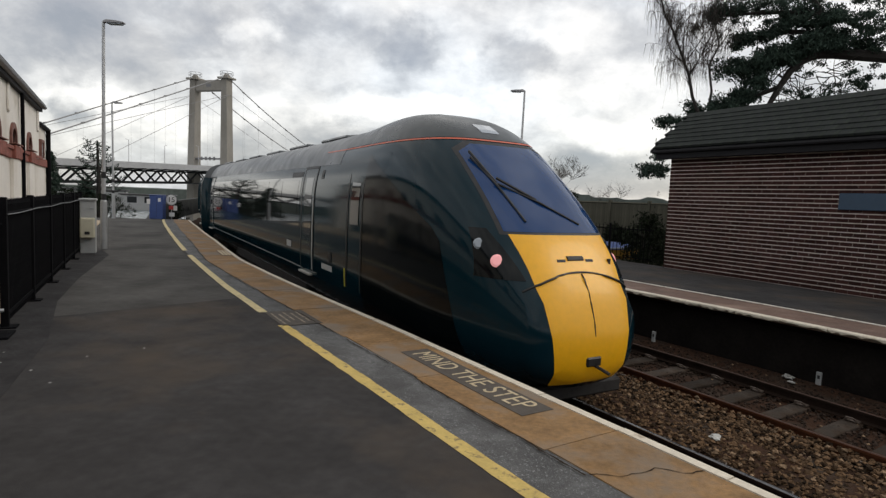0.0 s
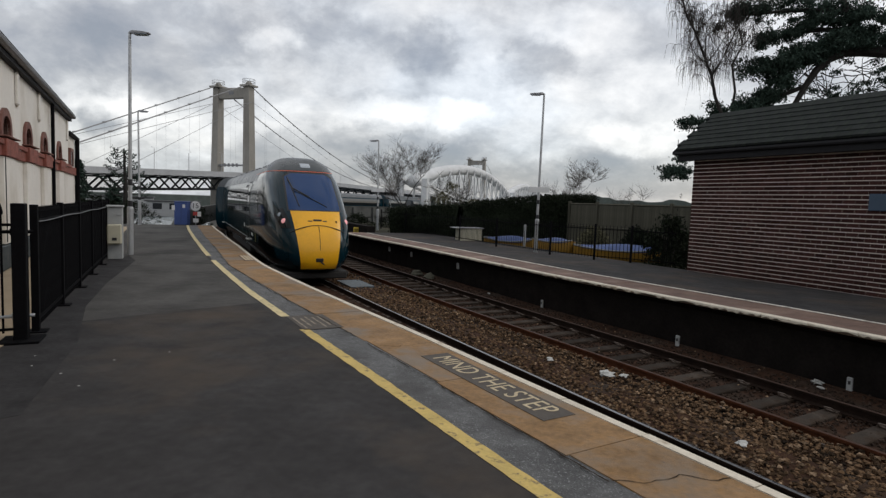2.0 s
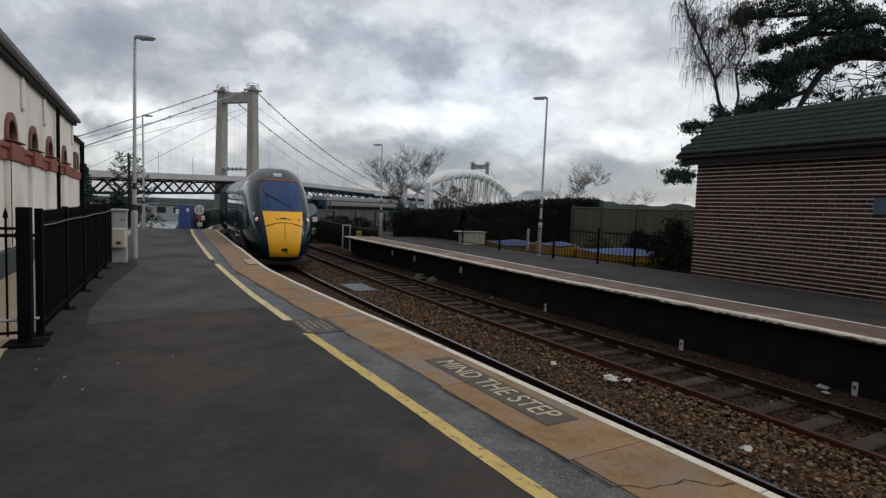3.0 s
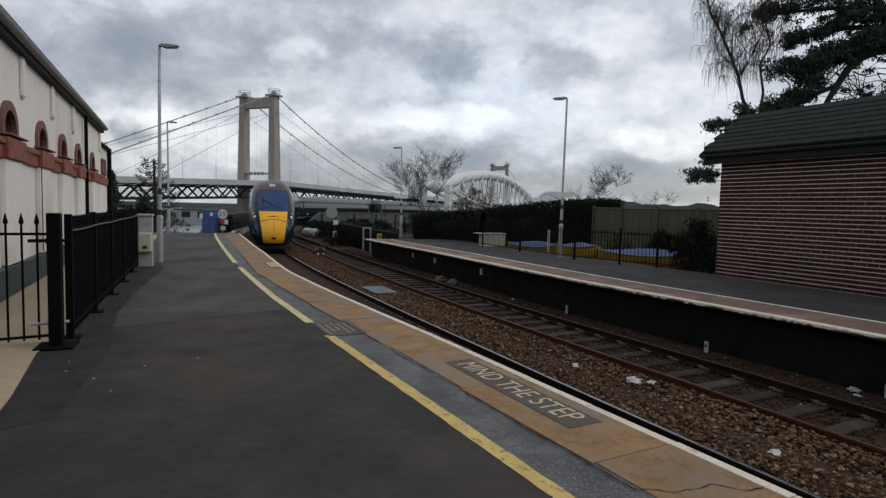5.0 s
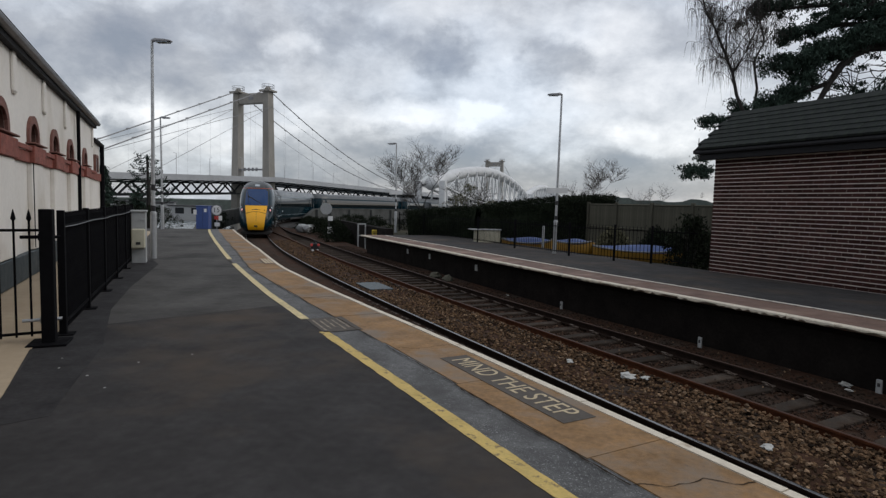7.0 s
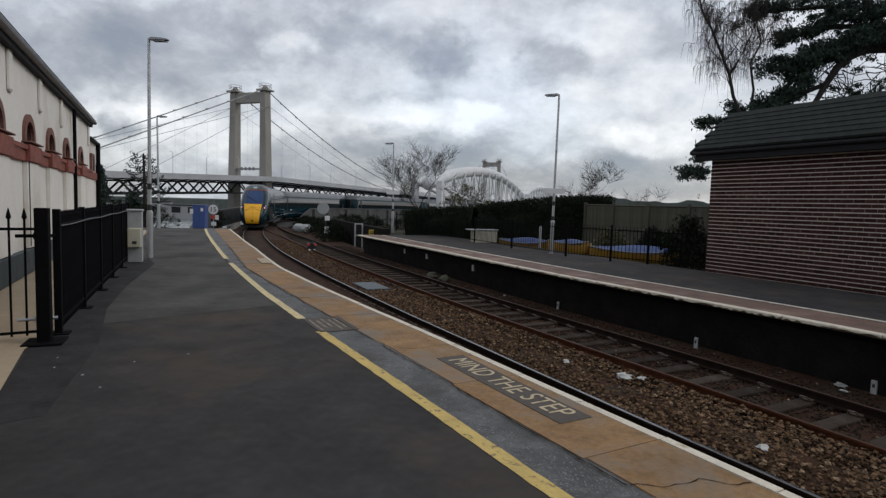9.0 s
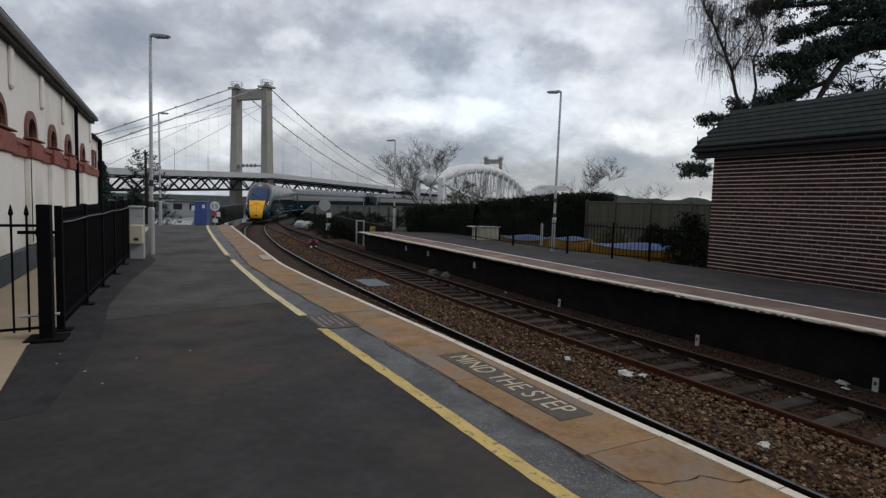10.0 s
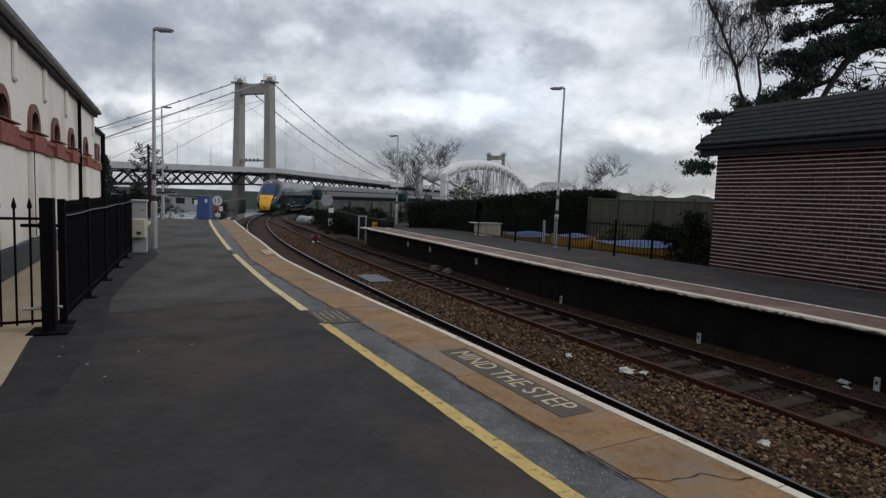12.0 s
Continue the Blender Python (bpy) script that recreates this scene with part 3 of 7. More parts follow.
def cracks():
    """Crumbling joint between coping and asphalt, and breaks across the coping, as thin dark ribbons."""
    rng = random.Random(63)

    def ribbon(pts, w):
        bm = bmesh.new()
        rows = []
        for k, q in enumerate(pts):
            d = (pts[min(k + 1, len(pts) - 1)] - pts[max(k - 1, 0)]).normalized()
            n = Vector((-d.y, d.x, 0)) * w * rng.uniform(0.25, 1.0)
            rows.append([bm.verts.new(q + n), bm.verts.new(q - n)])
        for a, b in zip(rows, rows[1:]):
            bm.faces.new((a[0], b[0], b[1], a[1]))
        tagged(part("crack", bm, M_CRACK), "dark crumbling crack in the platform surface", "crack", "cracks in the platform", "structure")

    s = 3.5
    while s < 24:
        ln_ = rng.uniform(1.2, 2.6)
        o, pts = 0.0, []
        for k in range(int(ln_ / 0.07)):
            o = 0.8 * o + rng.uniform(-0.016, 0.016)
            q = s + k * 0.07
            pts.append(Vector((*on_line(q, EDGE_L - 0.885 + near_edge(q) + o), 0.0065)))
        ribbon(pts, 0.011)
        s += ln_ + rng.uniform(0.0, 0.35)
    # breaks from the joint to the white edge
    for q0, q1 in ((5.55, 5.25), (9.3, 9.1), (13.1, 12.9)):
        pts, o = [], 0.0
        for k in range(15):
            f = k / 14
            o = 0.7 * o + rng.uniform(-0.05, 0.05)
            q = q0 + (q1 - q0) * f + o
            pts.append(Vector((*on_line(q, EDGE_L - 0.87 + 0.75 * f + near_edge(q)), 0.0065)))
        ribbon(pts, 0.006)


cracks()


def specks():
    # trodden pale gum and grit on the asphalt
    rng = random.Random(71)
    for x, y in ((-3.49, 5.72), (-3.31, 4.9), (-3.7, 5.22), (-4.7, 5.53), (-4.2, 4.86), (-4.13, 5.41), (-4.35, 5.75), (-3.1, 6.1)):
        bm = bmesh.new()
        n = 7
        r = rng.uniform(0.010, 0.020)
        vs = [bm.verts.new((r * rng.uniform(0.6, 1.2) * math.cos(6.283 * k / n), r * rng.uniform(0.6, 1.2) * math.sin(6.283 * k / n), 0.0)) for k in range(n)]
        tip = bm.verts.new((0, 0, 0.004))
        for k in range(n):
            bm.faces.new((vs[k], vs[(k + 1) % n], tip))
        ob = part("gum_spot", bm, M_LITTER)
        ob.matrix_world = pose(x, y, 0.0035)
        tagged(ob, "small pale trodden spot on the dark asphalt", "gum spot", "pale spots on the asphalt")


specks()

# far platform: overhanging coping over a deep black face
swept("platform_far", M_ASPHALT, [(EDGE_R + 1.30, -1.3), (EDGE_R + 1.30, Z_R), (EDGE_R + 5.5, Z_R), (EDGE_R + 5.5, -1.3)], -26, END_R,
      "dark grey asphalt platform across the tracks", category="platform", shift=far_edge)
swept("platform_wall_far", M_BLACK_WALL, [(EDGE_R + 0.42, -1.4), (EDGE_R + 0.30, Z_R - 0.22), (EDGE_R + 0.16, Z_R - 0.10), (EDGE_R + 1.30, Z_R - 0.10), (EDGE_R + 1.30, -1.4)], -26, END_R,
      "black masonry face below the platform edge", category="wall", shift=far_edge)
coping("coping_far", "faded red coping slabs of the platform across the tracks", M_COPING_RED, EDGE_R + 0.16, EDGE_R + 1.30, Z_R, -12, END_R, wave=0.01, shift=far_edge)
ragged_edge("edge_stones_far", "chipped white painted edge stones across the tracks", M_WHITE_EDGE, EDGE_R, EDGE_R + 0.16, Z_R + 0.004, -12, END_R)
swept("white_line_far", M_LINE_PALE, [(EDGE_R + 1.31, Z_R), (EDGE_R + 1.31, Z_R + 0.006), (EDGE_R + 1.40, Z_R + 0.006), (EDGE_R + 1.40, Z_R)], -14, END_R - 0.5,
      "thin pale line painted along the platform", category="line", shift=far_edge)

# track bed between the platform walls and on to the bridge
swept("track_bed", M_EARTH, [(EDGE_L - 0.6, -1.6), (EDGE_L - 0.6, -1.12), (0, -1.08), (1.7, -1.02), (2.3, -1.10), (2.7, -1.15), (4.4, -1.16), (EDGE_R + 0.7, -1.13), (EDGE_R + 0.7, -1.6)], -26, 66,
      "rust-brown track bed of earth and fine ballast", category="track bed")


def rail_bar(o, z, s0, s1, track, name, top, flank, shift=None, level=None):
    """A rail: foot and web in one rusty bar, with the running head on it."""
    bm = bmesh.new()
    sweep(bm, [(o - 0.07, z - 0.155), (o - 0.07, z - 0.145), (o - 0.012, z - 0.125), (o - 0.012, z - 0.045), (o - 0.035, z - 0.038), (o - 0.035, z - 0.004),
               (o + 0.035, z - 0.004), (o + 0.035, z - 0.038), (o + 0.012, z - 0.045), (o + 0.012, z - 0.125), (o + 0.07, z - 0.145), (o + 0.07, z - 0.155)],
          s0, s1, 0.8, shift=shift, level=level)
    rail = part(name, bm, flank, track)
    bm = bmesh.new()
    sweep(bm, [(o - 0.022, z - 0.004), (o - 0.017, z), (o + 0.017, z), (o + 0.022, z - 0.004)], s0, s1, 0.8, shift=shift, level=level)
    part("rail_head", bm, top, rail)
    return rail


def track(label, s0, s1, shift, top, tilt, sleeper_range, drop, wood):
    t = empty("railway_track", Matrix(), label, "railway track", "railway tracks", "structure")
    lev = lambda s: rail_level(s) + drop
    for sgn in (-1, 1):
        # near-track flanks and the far track's outer rail get the shade-darkened steel
        rail_bar(sgn * 0.752, -sgn * tilt, s0, s1, t, "rail", top, M_RAIL_DARK if (sgn > 0) == (top is M_RAIL_DULL) or top is M_RAIL_TOP else M_RAIL_RUST, shift, lev)
    bm = bmesh.new()
    box(bm, -1.25, 1.25, -0.125, 0.125, -0.13, 0.0, bev=0.012)
    me = to_mesh("sleeper", bm, wood)
    bm = bmesh.new()
    box(bm, -0.05, 0.05, -0.09, 0.09, 0, 0.03, bev=0.008)
    tube(bm, [(-0.04, -0.07, 0.03), (-0.11, -0.04, 0.075), (-0.12, 0.04, 0.075), (-0.04, 0.07, 0.03)], 0.015, 5)
    clip = to_mesh("rail_clip", bm, M_CLIP)
    s = sleeper_range[0]
    while s < sleeper_range[1]:
        x, y = on_line(s, shift(s))
        ob = new("sleeper", me)
        ob.parent = t
        ob.matrix_basis = pose(x, y, rail_level(s) + drop - 0.155, 0, math.degrees(math.atan(tilt / 0.752)), heading(s) + random.uniform(-0.6, 0.6))
        if s < 22:
            for o, f in ((-0.752 - 0.10, 1), (-0.752 + 0.10, -1), (0.752 - 0.10, 1), (0.752 + 0.10, -1)):
                c = new("rail_clip", clip)
                c.parent = t
                c.matrix_basis = pose(*on_line(s, shift(s) + o), rail_level(s) + drop - 0.155 - tilt * o / 0.752, 0, 0, heading(s) + (0 if f > 0 else 180))
        s += 0.70
    return t


track("polished rails on sleepers beside the platform", -26, 200, near_track, M_RAIL_TOP, 0.0, (-4, 66), 0.0, M_SLEEPER)
track("rusty little-used rails on weathered sleepers", -26, 73, far_track, M_RAIL_DULL, 0.0, (-4, 64), -0.03, M_SLEEPER_PALE)


def stones(name, mat, label, areas, seed):
    """Loose broken stone, all in one mesh of small uneven lumps."""
    rng = random.Random(seed)
    base = [Vector(v) for v in ((0, 0, 1), (0.9, 0.1, 0.2), (-0.1, 0.95, 0.1), (-0.9, -0.2, 0.15), (0.15, -0.9, 0.2), (0, 0, -0.7))]
    tri = [(0, 1, 2), (0, 2, 3), (0, 3, 4), (0, 4, 1), (5, 2, 1), (5, 3, 2), (5, 4, 3), (5, 1, 4)]
    vs, fs = [], []
    for s0, s1, o0, o1, z, n, big in areas:
        for _ in range(n):
            s, o = rng.uniform(s0, s1), rng.uniform(o0, o1)
            x, y = on_line(s, o)
            r = rng.uniform(0.45, 1.0) * big
            e = Euler((rng.uniform(0, 6.28), rng.uniform(0, 6.28), rng.uniform(0, 6.28))).to_matrix()
            k = len(vs)
            zz = z + rng.uniform(-0.3, 0.45) * r
            for b in base:
                p = e @ (b * r * rng.uniform(0.7, 1.15))
                vs.append((x + p.x, y + p.y, zz + p.z * 0.75))
            fs += [tuple(k + q for q in t) for t in tri]
    me = bpy.data.meshes.new(name)
    me.from_pydata(vs, [], fs)
    me.materials.append(mat)
    return tagged(new(name, me), label, "ballast", kind="stuff")


stones("ballast", M_STONE, "loose broken brown ballast stones between the tracks",
       [(0, 9, 0.80, 2.62, -1.03, 7200, 0.050), (9, 19, 0.76, 2.6, -1.03, 5000, 0.050), (19, 44, 0.7, 2.4, -1.03, 3600, 0.058), (0, 19, -0.6, 0.62, -1.08, 1400, 0.04)], 3)
stones("pale_ballast", M_STONE_PALE, "scattered pale and fawn stones among the ballast",
       [(0, 9, 0.82, 2.60, -1.005, 420, 0.050), (9, 20, 0.8, 2.5, -1.005, 340, 0.050), (0, 14, 2.3, 5.5, -1.11, 160, 0.035)], 9)
stones("dark_ballast", M_STONE_DARK, "dark grimy ballast between rails and along the platform wall",
       [(0, 13, 2.2, 4.9, -1.135, 6800, 0.042), (0, 20, 4.4, 5.6, -1.14, 3400, 0.045), (13, 40, 2.3, 4.9, -1.14, 7400, 0.048), (20, 40, 4.6, 5.5, -1.14, 1600, 0.05), (0, 18, -1.7, -0.82, -1.10, 1400, 0.04)], 5)


# ---- station furniture ----
def lamp_post(x, y, z, height, arm_yaw, lean, label, sign=False):
    t = empty("platform_lamp", pose(x, y, z, 0, lean, arm_yaw), label, "lamp post", "platform lamp posts")
    bm = bmesh.new()
    lathe_z(bm, [(0.085, 0.0), (0.085, 1.30), (0.075, 1.34), (0.05, 1.36), (0.05, 1.5)], seg=14)
    part("sleeve", bm, M_GALV, t, smooth=False)
    bm = bmesh.new()
    lathe_z(bm, [(0.052, 1.3), (0.045, height * 0.6), (0.038, height)], seg=12)
    part("column", bm, M_GALV, t)
    for a, b in ((1.36, 1.52), (1.95, 2.12)):
        bm = bmesh.new()
        lathe_z(bm, [(0.062, a), (0.062, b)], seg=12)
        part("dark_band", bm, M_SIGN_BLACK, t, "black band round the column")
    bm = bmesh.new()
    tube(bm, [(0, 0, height - 0.02), (0.08, 0, height + 0.03), (0.18, 0, height + 0.02)], 0.03, 8)
    arm = part("arm", bm, M_GALV, t)
    bm = bmesh.new()
    # flat tapered lantern
    sec = [(0.02, 0.06, 0.05), (0.12, 0.12, 0.07), (0.40, 0.13, 0.06), (0.56, 0.08, 0.03)]
    rings = []
    for px, w, h in sec:
        rings.append([bm.verts.new((px, sy * w, height - 0.01 + sz * h - 0.03 * px)) for sy, sz in ((-1, -0.5), (1, -0.5), (0.8, 0.5), (-0.8, 0.5))])
    for a, b in zip(rings, rings[1:]):
        for q in range(4):
            bm.faces.new((a[q], a[(q + 1) % 4], b[(q + 1) % 4], b[q]))
    bm.faces.new(rings[0])
    bm.faces.new(rings[-1][::-1])
    head = part("lantern", bm, M_LAMP_HEAD, t)
    bm = bmesh.new()
    box(bm, 0.14, 0.5, -0.1, 0.1, height - 0.075, height - 0.055)
    part("diffuser", bm, M_LENS, head)
    if sign:
        bm = bmesh.new()
        box(bm, -0.42, 0.42, 0.05, 0.08, 2.42, 2.64, bev=0.006)
        s = part("name_board", bm, M_SIGN_WHITE, t, "small white board with unreadable dark lettering")
        bm = bmesh.new()
        box(bm, -0.42, 0.42, 0.042, 0.05, 2.42, 2.47)
        part("stripe", bm, M_SIGN_BLACK, s)
        for k in range(5):
            bm = bmesh.new()
            box(bm, -0.32 + k * 0.13, -0.22 + k * 0.13, 0.043, 0.05, 2.51, 2.60)
            part("mark", bm, M_SIGN_BLUE, s)
    return t


lamp_post(-9.14, 15.8, 0.0, 6.14, -2, 0.3, "tall galvanised platform lamp post beside the grey cabinet")
lamp_post(-17.4, 31.02, 0.0, 6.2, -2, -0.6, "galvanised platform lamp post at the platform's end")
lamp_post(3.33, 23.08, Z_R, 6.34, 176, -0.4, "galvanised lamp post with a small name board", True)
lamp_post(-4.9, 36.0, Z_R, 5.65, 176, 0.6, "galvanised lamp post near the end of the platform", True)


def iron_fence():
    # railing from the gate post to the cabinet
    p0, p1 = Vector((-5.08, 6.75, 0)), Vector((-9.25, 14.95, 0))
    d = (p1 - p0)
    ln = d.length
    yaw = math.degrees(math.atan2(-d.x, d.y))
    f = empty("iron_fence", pose(p0.x, p0.y, 0, 0, 0, yaw), "tall black iron railing beside the platform", "fence")
    h = 1.52
    for k in range(6):
        bm = bmesh.new()
        y = ln * k / 5
        box(bm, -0.04, 0.04, y - 0.04, y + 0.04, 0, h + 0.04, bev=0.005)
        part("post", bm, M_BLACK_IRON, f)
        bm = bmesh.new()
        box(bm, -0.12, 0.12, y - 0.1, y + 0.1, 0.002, 0.02)
        part("foot_plate", bm, M_BLACK_IRON, f)
    for z in (0.16, h - 0.16):
        bm = bmesh.new()
        box(bm, -0.025, 0.025, 0, ln, z - 0.02, z + 0.02)
        part("rail", bm, M_BLACK_IRON, f)
    bm = bmesh.new()
    lathe_z(bm, [(0.014, 0.06), (0.014, h - 0.06), (0.018, h - 0.05), (0.003, h + 0.02)], seg=6)
    me = to_mesh("bar", bm, M_BLACK_IRON)
    n = int(ln / 0.075)
    for k in range(1, n):
        ob = new("bar", me)
        ob.parent = f
        ob.matrix_basis = pose(0, k * ln / n, 0)
    # galvanised cable along the top
    bm = bmesh.new()
    tube(bm, [(0.05, y, 1.36 - 0.008 * math.sin(y * 2.2)) for y in [ln * k / 30 for k in range(31)]], 0.006, 6)
    part("cable", bm, M_LAMP_HEAD, f, "thin grey cable tied along the railing")
    return f


iron_fence()


def gate():
    px, py = -4.92, 6.31
    g = empty("gate_post", pose(px, py, 0, 0, 0, 26), "stout square black iron gate post", "gate post")
    bm = bmesh.new()
    box(bm, -0.068, 0.068, -0.068, 0.068, 0, 1.58, bev=0.008)
    part("post", bm, M_BLACK_IRON, g)
    bm = bmesh.new()
    box(bm, -0.2, 0.2, -0.2, 0.2, 0.002, 0.03, bev=0.006)
    part("base_plate", bm, M_BLACK_IRON, g)
    bm = bmesh.new()
    box(bm, -0.02, 0.02, 0.02, 0.22, 0.02, 0.22, bev=0.01)
    part("stay", bm, M_BLACK_IRON, g)
    # open gate leaf, running away from the platform edge
    a = Vector((px - 0.09, py + 0.10, 0))
    leaf = empty("iron_gate", pose(a.x, a.y, 0, 0, 0, 127), "black iron gate with spear-headed bars, standing beside its post", "gate")
    wid = 2.1
    for z in (0.12, 1.33):
        bm = bmesh.new()
        box(bm, -0.008, 0.008, 0, wid, z - 0.016, z + 0.016)
        part("rail", bm, M_BLACK_IRON, leaf)
    bm = bmesh.new()
    lathe_z(bm, [(0.012, 0.08), (0.012, 1.44), (0.026, 1.46), (0.022, 1.49), (0.004, 1.57)], seg=8)
    me = to_mesh("bar", bm, M_BLACK_IRON)
    k = 0
    while 0.16 + k * 0.145 < wid:
        ob = new("bar", me)
        ob.parent = leaf
        ob.matrix_basis = pose(0, 0.16 + k * 0.145, 0)
        k += 1
    for z in (0.27, 1.25):
        bm = bmesh.new()
        tube(bm, [(0, -0.14, z), (0, 0.25, z)], 0.02, 8)
        box(bm, -0.035, 0.035, -0.02, 0.08, z - 0.04, z + 0.04, bev=0.008)
        part("hinge", bm, M_GALV if z < 1 else M_BLACK_IRON, leaf)


gate()


def beige_path():
    # sloped paving between the building and the platform, seen through the gate
    bm = bmesh.new()
    a = [(-4.92, 6.0), (-4.02, 4.6), (-2.9, 2.6), (-1.8, -2.0), (-5.5, -5.0), (-11.0, 6.0), (-18.5, 28.0), (-16.6, 28.6), (-9.5, 15.0), (-5.15, 6.7)]
    prism(bm, a, 0.006, 0.014)
    tagged(part("paving", bm, M_PAVING), "pale beige paving beside the station building", "paving", kind="structure")


beige_path()


def building():
    b = empty("station_building", pose(-8.75, 10.28, 0, 0, 0, 29), "cream rendered station building with red brick arched windows", "building")
    # local y runs along the wall, x towards the platform
    y0, y1, top, dep = -12.0, 14.2, 4.52, 7.0
    sill, rise = 2.76, 0.30
    cent = [-9.0, -6.2, -3.4, -0.55, 2.27, 4.98, 7.75, 11.2]
    hw, shoulder = 0.40, 0.25
    # front wall with arched openings
    bm = bmesh.new()

    def quad(p):
        bm.faces.new([bm.verts.new((0, yy, zz)) for yy, zz in p])

    edges = [y0]
    for c in cent:
        edges += [c - hw, c + hw]
    edges.append(y1)
    quad([(y0, -1.2), (y1, -1.2), (y1, sill), (y0, sill)])
    for k in range(0, len(edges), 2):
        quad([(edges[k], sill), (edges[k + 1], sill), (edges[k + 1], top), (edges[k], top)])
    N = 10
    for c in cent:
        arc = [(c - hw * math.cos(math.pi * q / N), sill + shoulder + rise * math.sin(math.pi * q / N)) for q in range(N + 1)]
        for p, q in zip(arc, arc[1:]):
            quad([p, q, (q[0], top), (p[0], top)])
        # reveals
        outl = [(c - hw, sill)] + arc + [(c + hw, sill)]
        jambs = bmesh.new()
        for p, q in zip(outl, outl[1:] + outl[:1]):
            jambs.faces.new([jambs.verts.new((x, yy, zz)) for x, (yy, zz) in ((0, p), (0, q), (-0.28, q), (-0.28, p))])
        bmesh.ops.remove_doubles(jambs, verts=jambs.verts, dist=0.0005)
        part("reveal", jambs, M_BLIND, b, "dark brown brick reveal")
    bmesh.ops.remove_doubles(bm, verts=bm.verts, dist=0.0005)
    part("front_wall", bm, M_RENDER_WALL, b)
    bm = bmesh.new()
    box(bm, -dep, -dep + 0.3, y0, y1, -1.2, top)
    box(bm, -dep + 0.3, -0.002, y1 - 0.3, y1, -1.2, top)
    box(bm, -dep + 0.3, -0.002, y0, y0 + 0.3, -1.2, top)
    part("rear_wall", bm, M_RENDER_WALL, b)
    # brick band at sill height with raised steps under the windows
    bm = bmesh.new()
    box(bm, 0.002, 0.07, y0, y1, sill - 0.34, sill - 0.10, bev=0.01)
    box(bm, 0.07, 0.12, y0, y1, sill - 0.10, sill + 0.0, bev=0.01)
    part("brick_band", bm, M_TERRACOTTA, b, "red brick string course")
    for c in cent:
        bm = bmesh.new()
        box(bm, 0.0, 0.16, c - hw - 0.26, c + hw + 0.26, sill - 0.34, sill + 0.03, bev=0.015)
        part("sill", bm, M_TERRACOTTA, b)
        bm = bmesh.new()
        box(bm, 0.0, 0.10, c - hw - 0.22, c + hw + 0.22, 0.56, sill - 0.345, bev=0.012)
        part("bay", bm, M_RENDER_WALL, b)
        bm = bmesh.new()
        box(bm, 0.0, 0.19, c - hw - 0.28, c + hw + 0.28, sill + 0.062, sill + 0.095, bev=0.01)
        part("ledge", bm, M_ARCH, b)
        bm = bmesh.new()
        # arch ring of brick, proud of the wall
        inner = [(c - hw, sill + 0.06)] + [(c - hw * math.cos(math.pi * q / N), sill + shoulder + rise * math.sin(math.pi * q / N)) for q in range(N + 1)] + [(c + hw, sill + 0.06)]
        ow = hw + 0.17
        outer = [(c - ow, sill + 0.06)] + [(c - ow * math.cos(math.pi * q / N), sill + shoulder + (rise + 0.17) * math.sin(math.pi * q / N)) for q in range(N + 1)] + [(c + ow, sill + 0.06)]
        for k in range(len(inner) - 1):
            f = [inner[k], inner[k + 1], outer[k + 1], outer[k]]
            lo = [bm.verts.new((0.003, *p)) for p in f]
            hi = [bm.verts.new((0.06, *p)) for p in f]
            bm.faces.new(hi)
            for q in range(4):
                bm.faces.new((lo[q], lo[(q + 1) % 4], hi[(q + 1) % 4], hi[q]))
        part("brick_arch", bm, M_ARCH, b)
        bm = bmesh.new()
        vs = [bm.verts.new((-0.22, p[0], p[1])) for p in [(c - hw, sill)] + inner[1:-1] + [(c + hw, sill)]]
        bm.faces.new(vs)
        w = part("window", bm, M_BLIND, b)
        bm = bmesh.new()
        box(bm, -0.21, -0.16, c - 0.025, c + 0.025, sill, sill + shoulder + rise - 0.02)
        box(bm, -0.21, -0.16, c - hw, c + hw, sill + shoulder - 0.025, sill + shoulder + 0.025)
        part("glazing_bar", bm, M_BLACK_IRON, w)
    # dado along the foot
    bm = bmesh.new()
    box(bm, 0.002, 0.115, y0, y1, 0.03, 0.54, bev=0.01)
    part("dado", bm, M_DADO, b, "dark slate-green painted dado")
    # shallow hanging panels below the eaves
    for c in [-5.6, -2.6, 0.60, 3.68, 6.92, 13.75]:
        bm = bmesh.new()
        box(bm, 0.0, 0.06, c - 0.16, c + 0.16, top - 0.82, top - 0.02, bev=0.05)
        part("pilaster", bm, M_RENDER_WALL, b)
    # eaves: soffit, fascia, gutter, roof slope
    bm = bmesh.new()
    box(bm, -0.05, 0.14, y0 - 0.2, y1 + 0.02, top - 0.02, top + 0.20)
    part("soffit", bm, M_GUTTER, b)
    bm = bmesh.new()
    prof = [(0.15, top + 0.09), (0.15, top + 0.17), (0.17, top + 0.20), (0.27, top + 0.20), (0.29, top + 0.16), (0.27, top + 0.11), (0.22, top + 0.09)]
    rings = [[bm.verts.new((x, yy, z)) for x, z in prof] for yy in (y0 - 0.2, y1 + 0.05)]
    for q in range(len(prof)):
        bm.faces.new((rings[0][q], rings[0][(q + 1) % 7], rings[1][(q + 1) % 7], rings[1][q]))
    bm.faces.new(rings[0])
    bm.faces.new(rings[1][::-1])
    part("gutter", bm, M_LAMP_HEAD, b)
    bm = bmesh.new()
    p = [(0.26, top + 0.24), (-dep / 2, top + 1.35), (-dep - 0.4, top + 0.25), (-dep - 0.4, top + 0.15), (0.14, top + 0.205)]
    rings = [[bm.verts.new((x, yy, z)) for x, z in p] for yy in (y0 - 0.2, y1 + 0.03)]
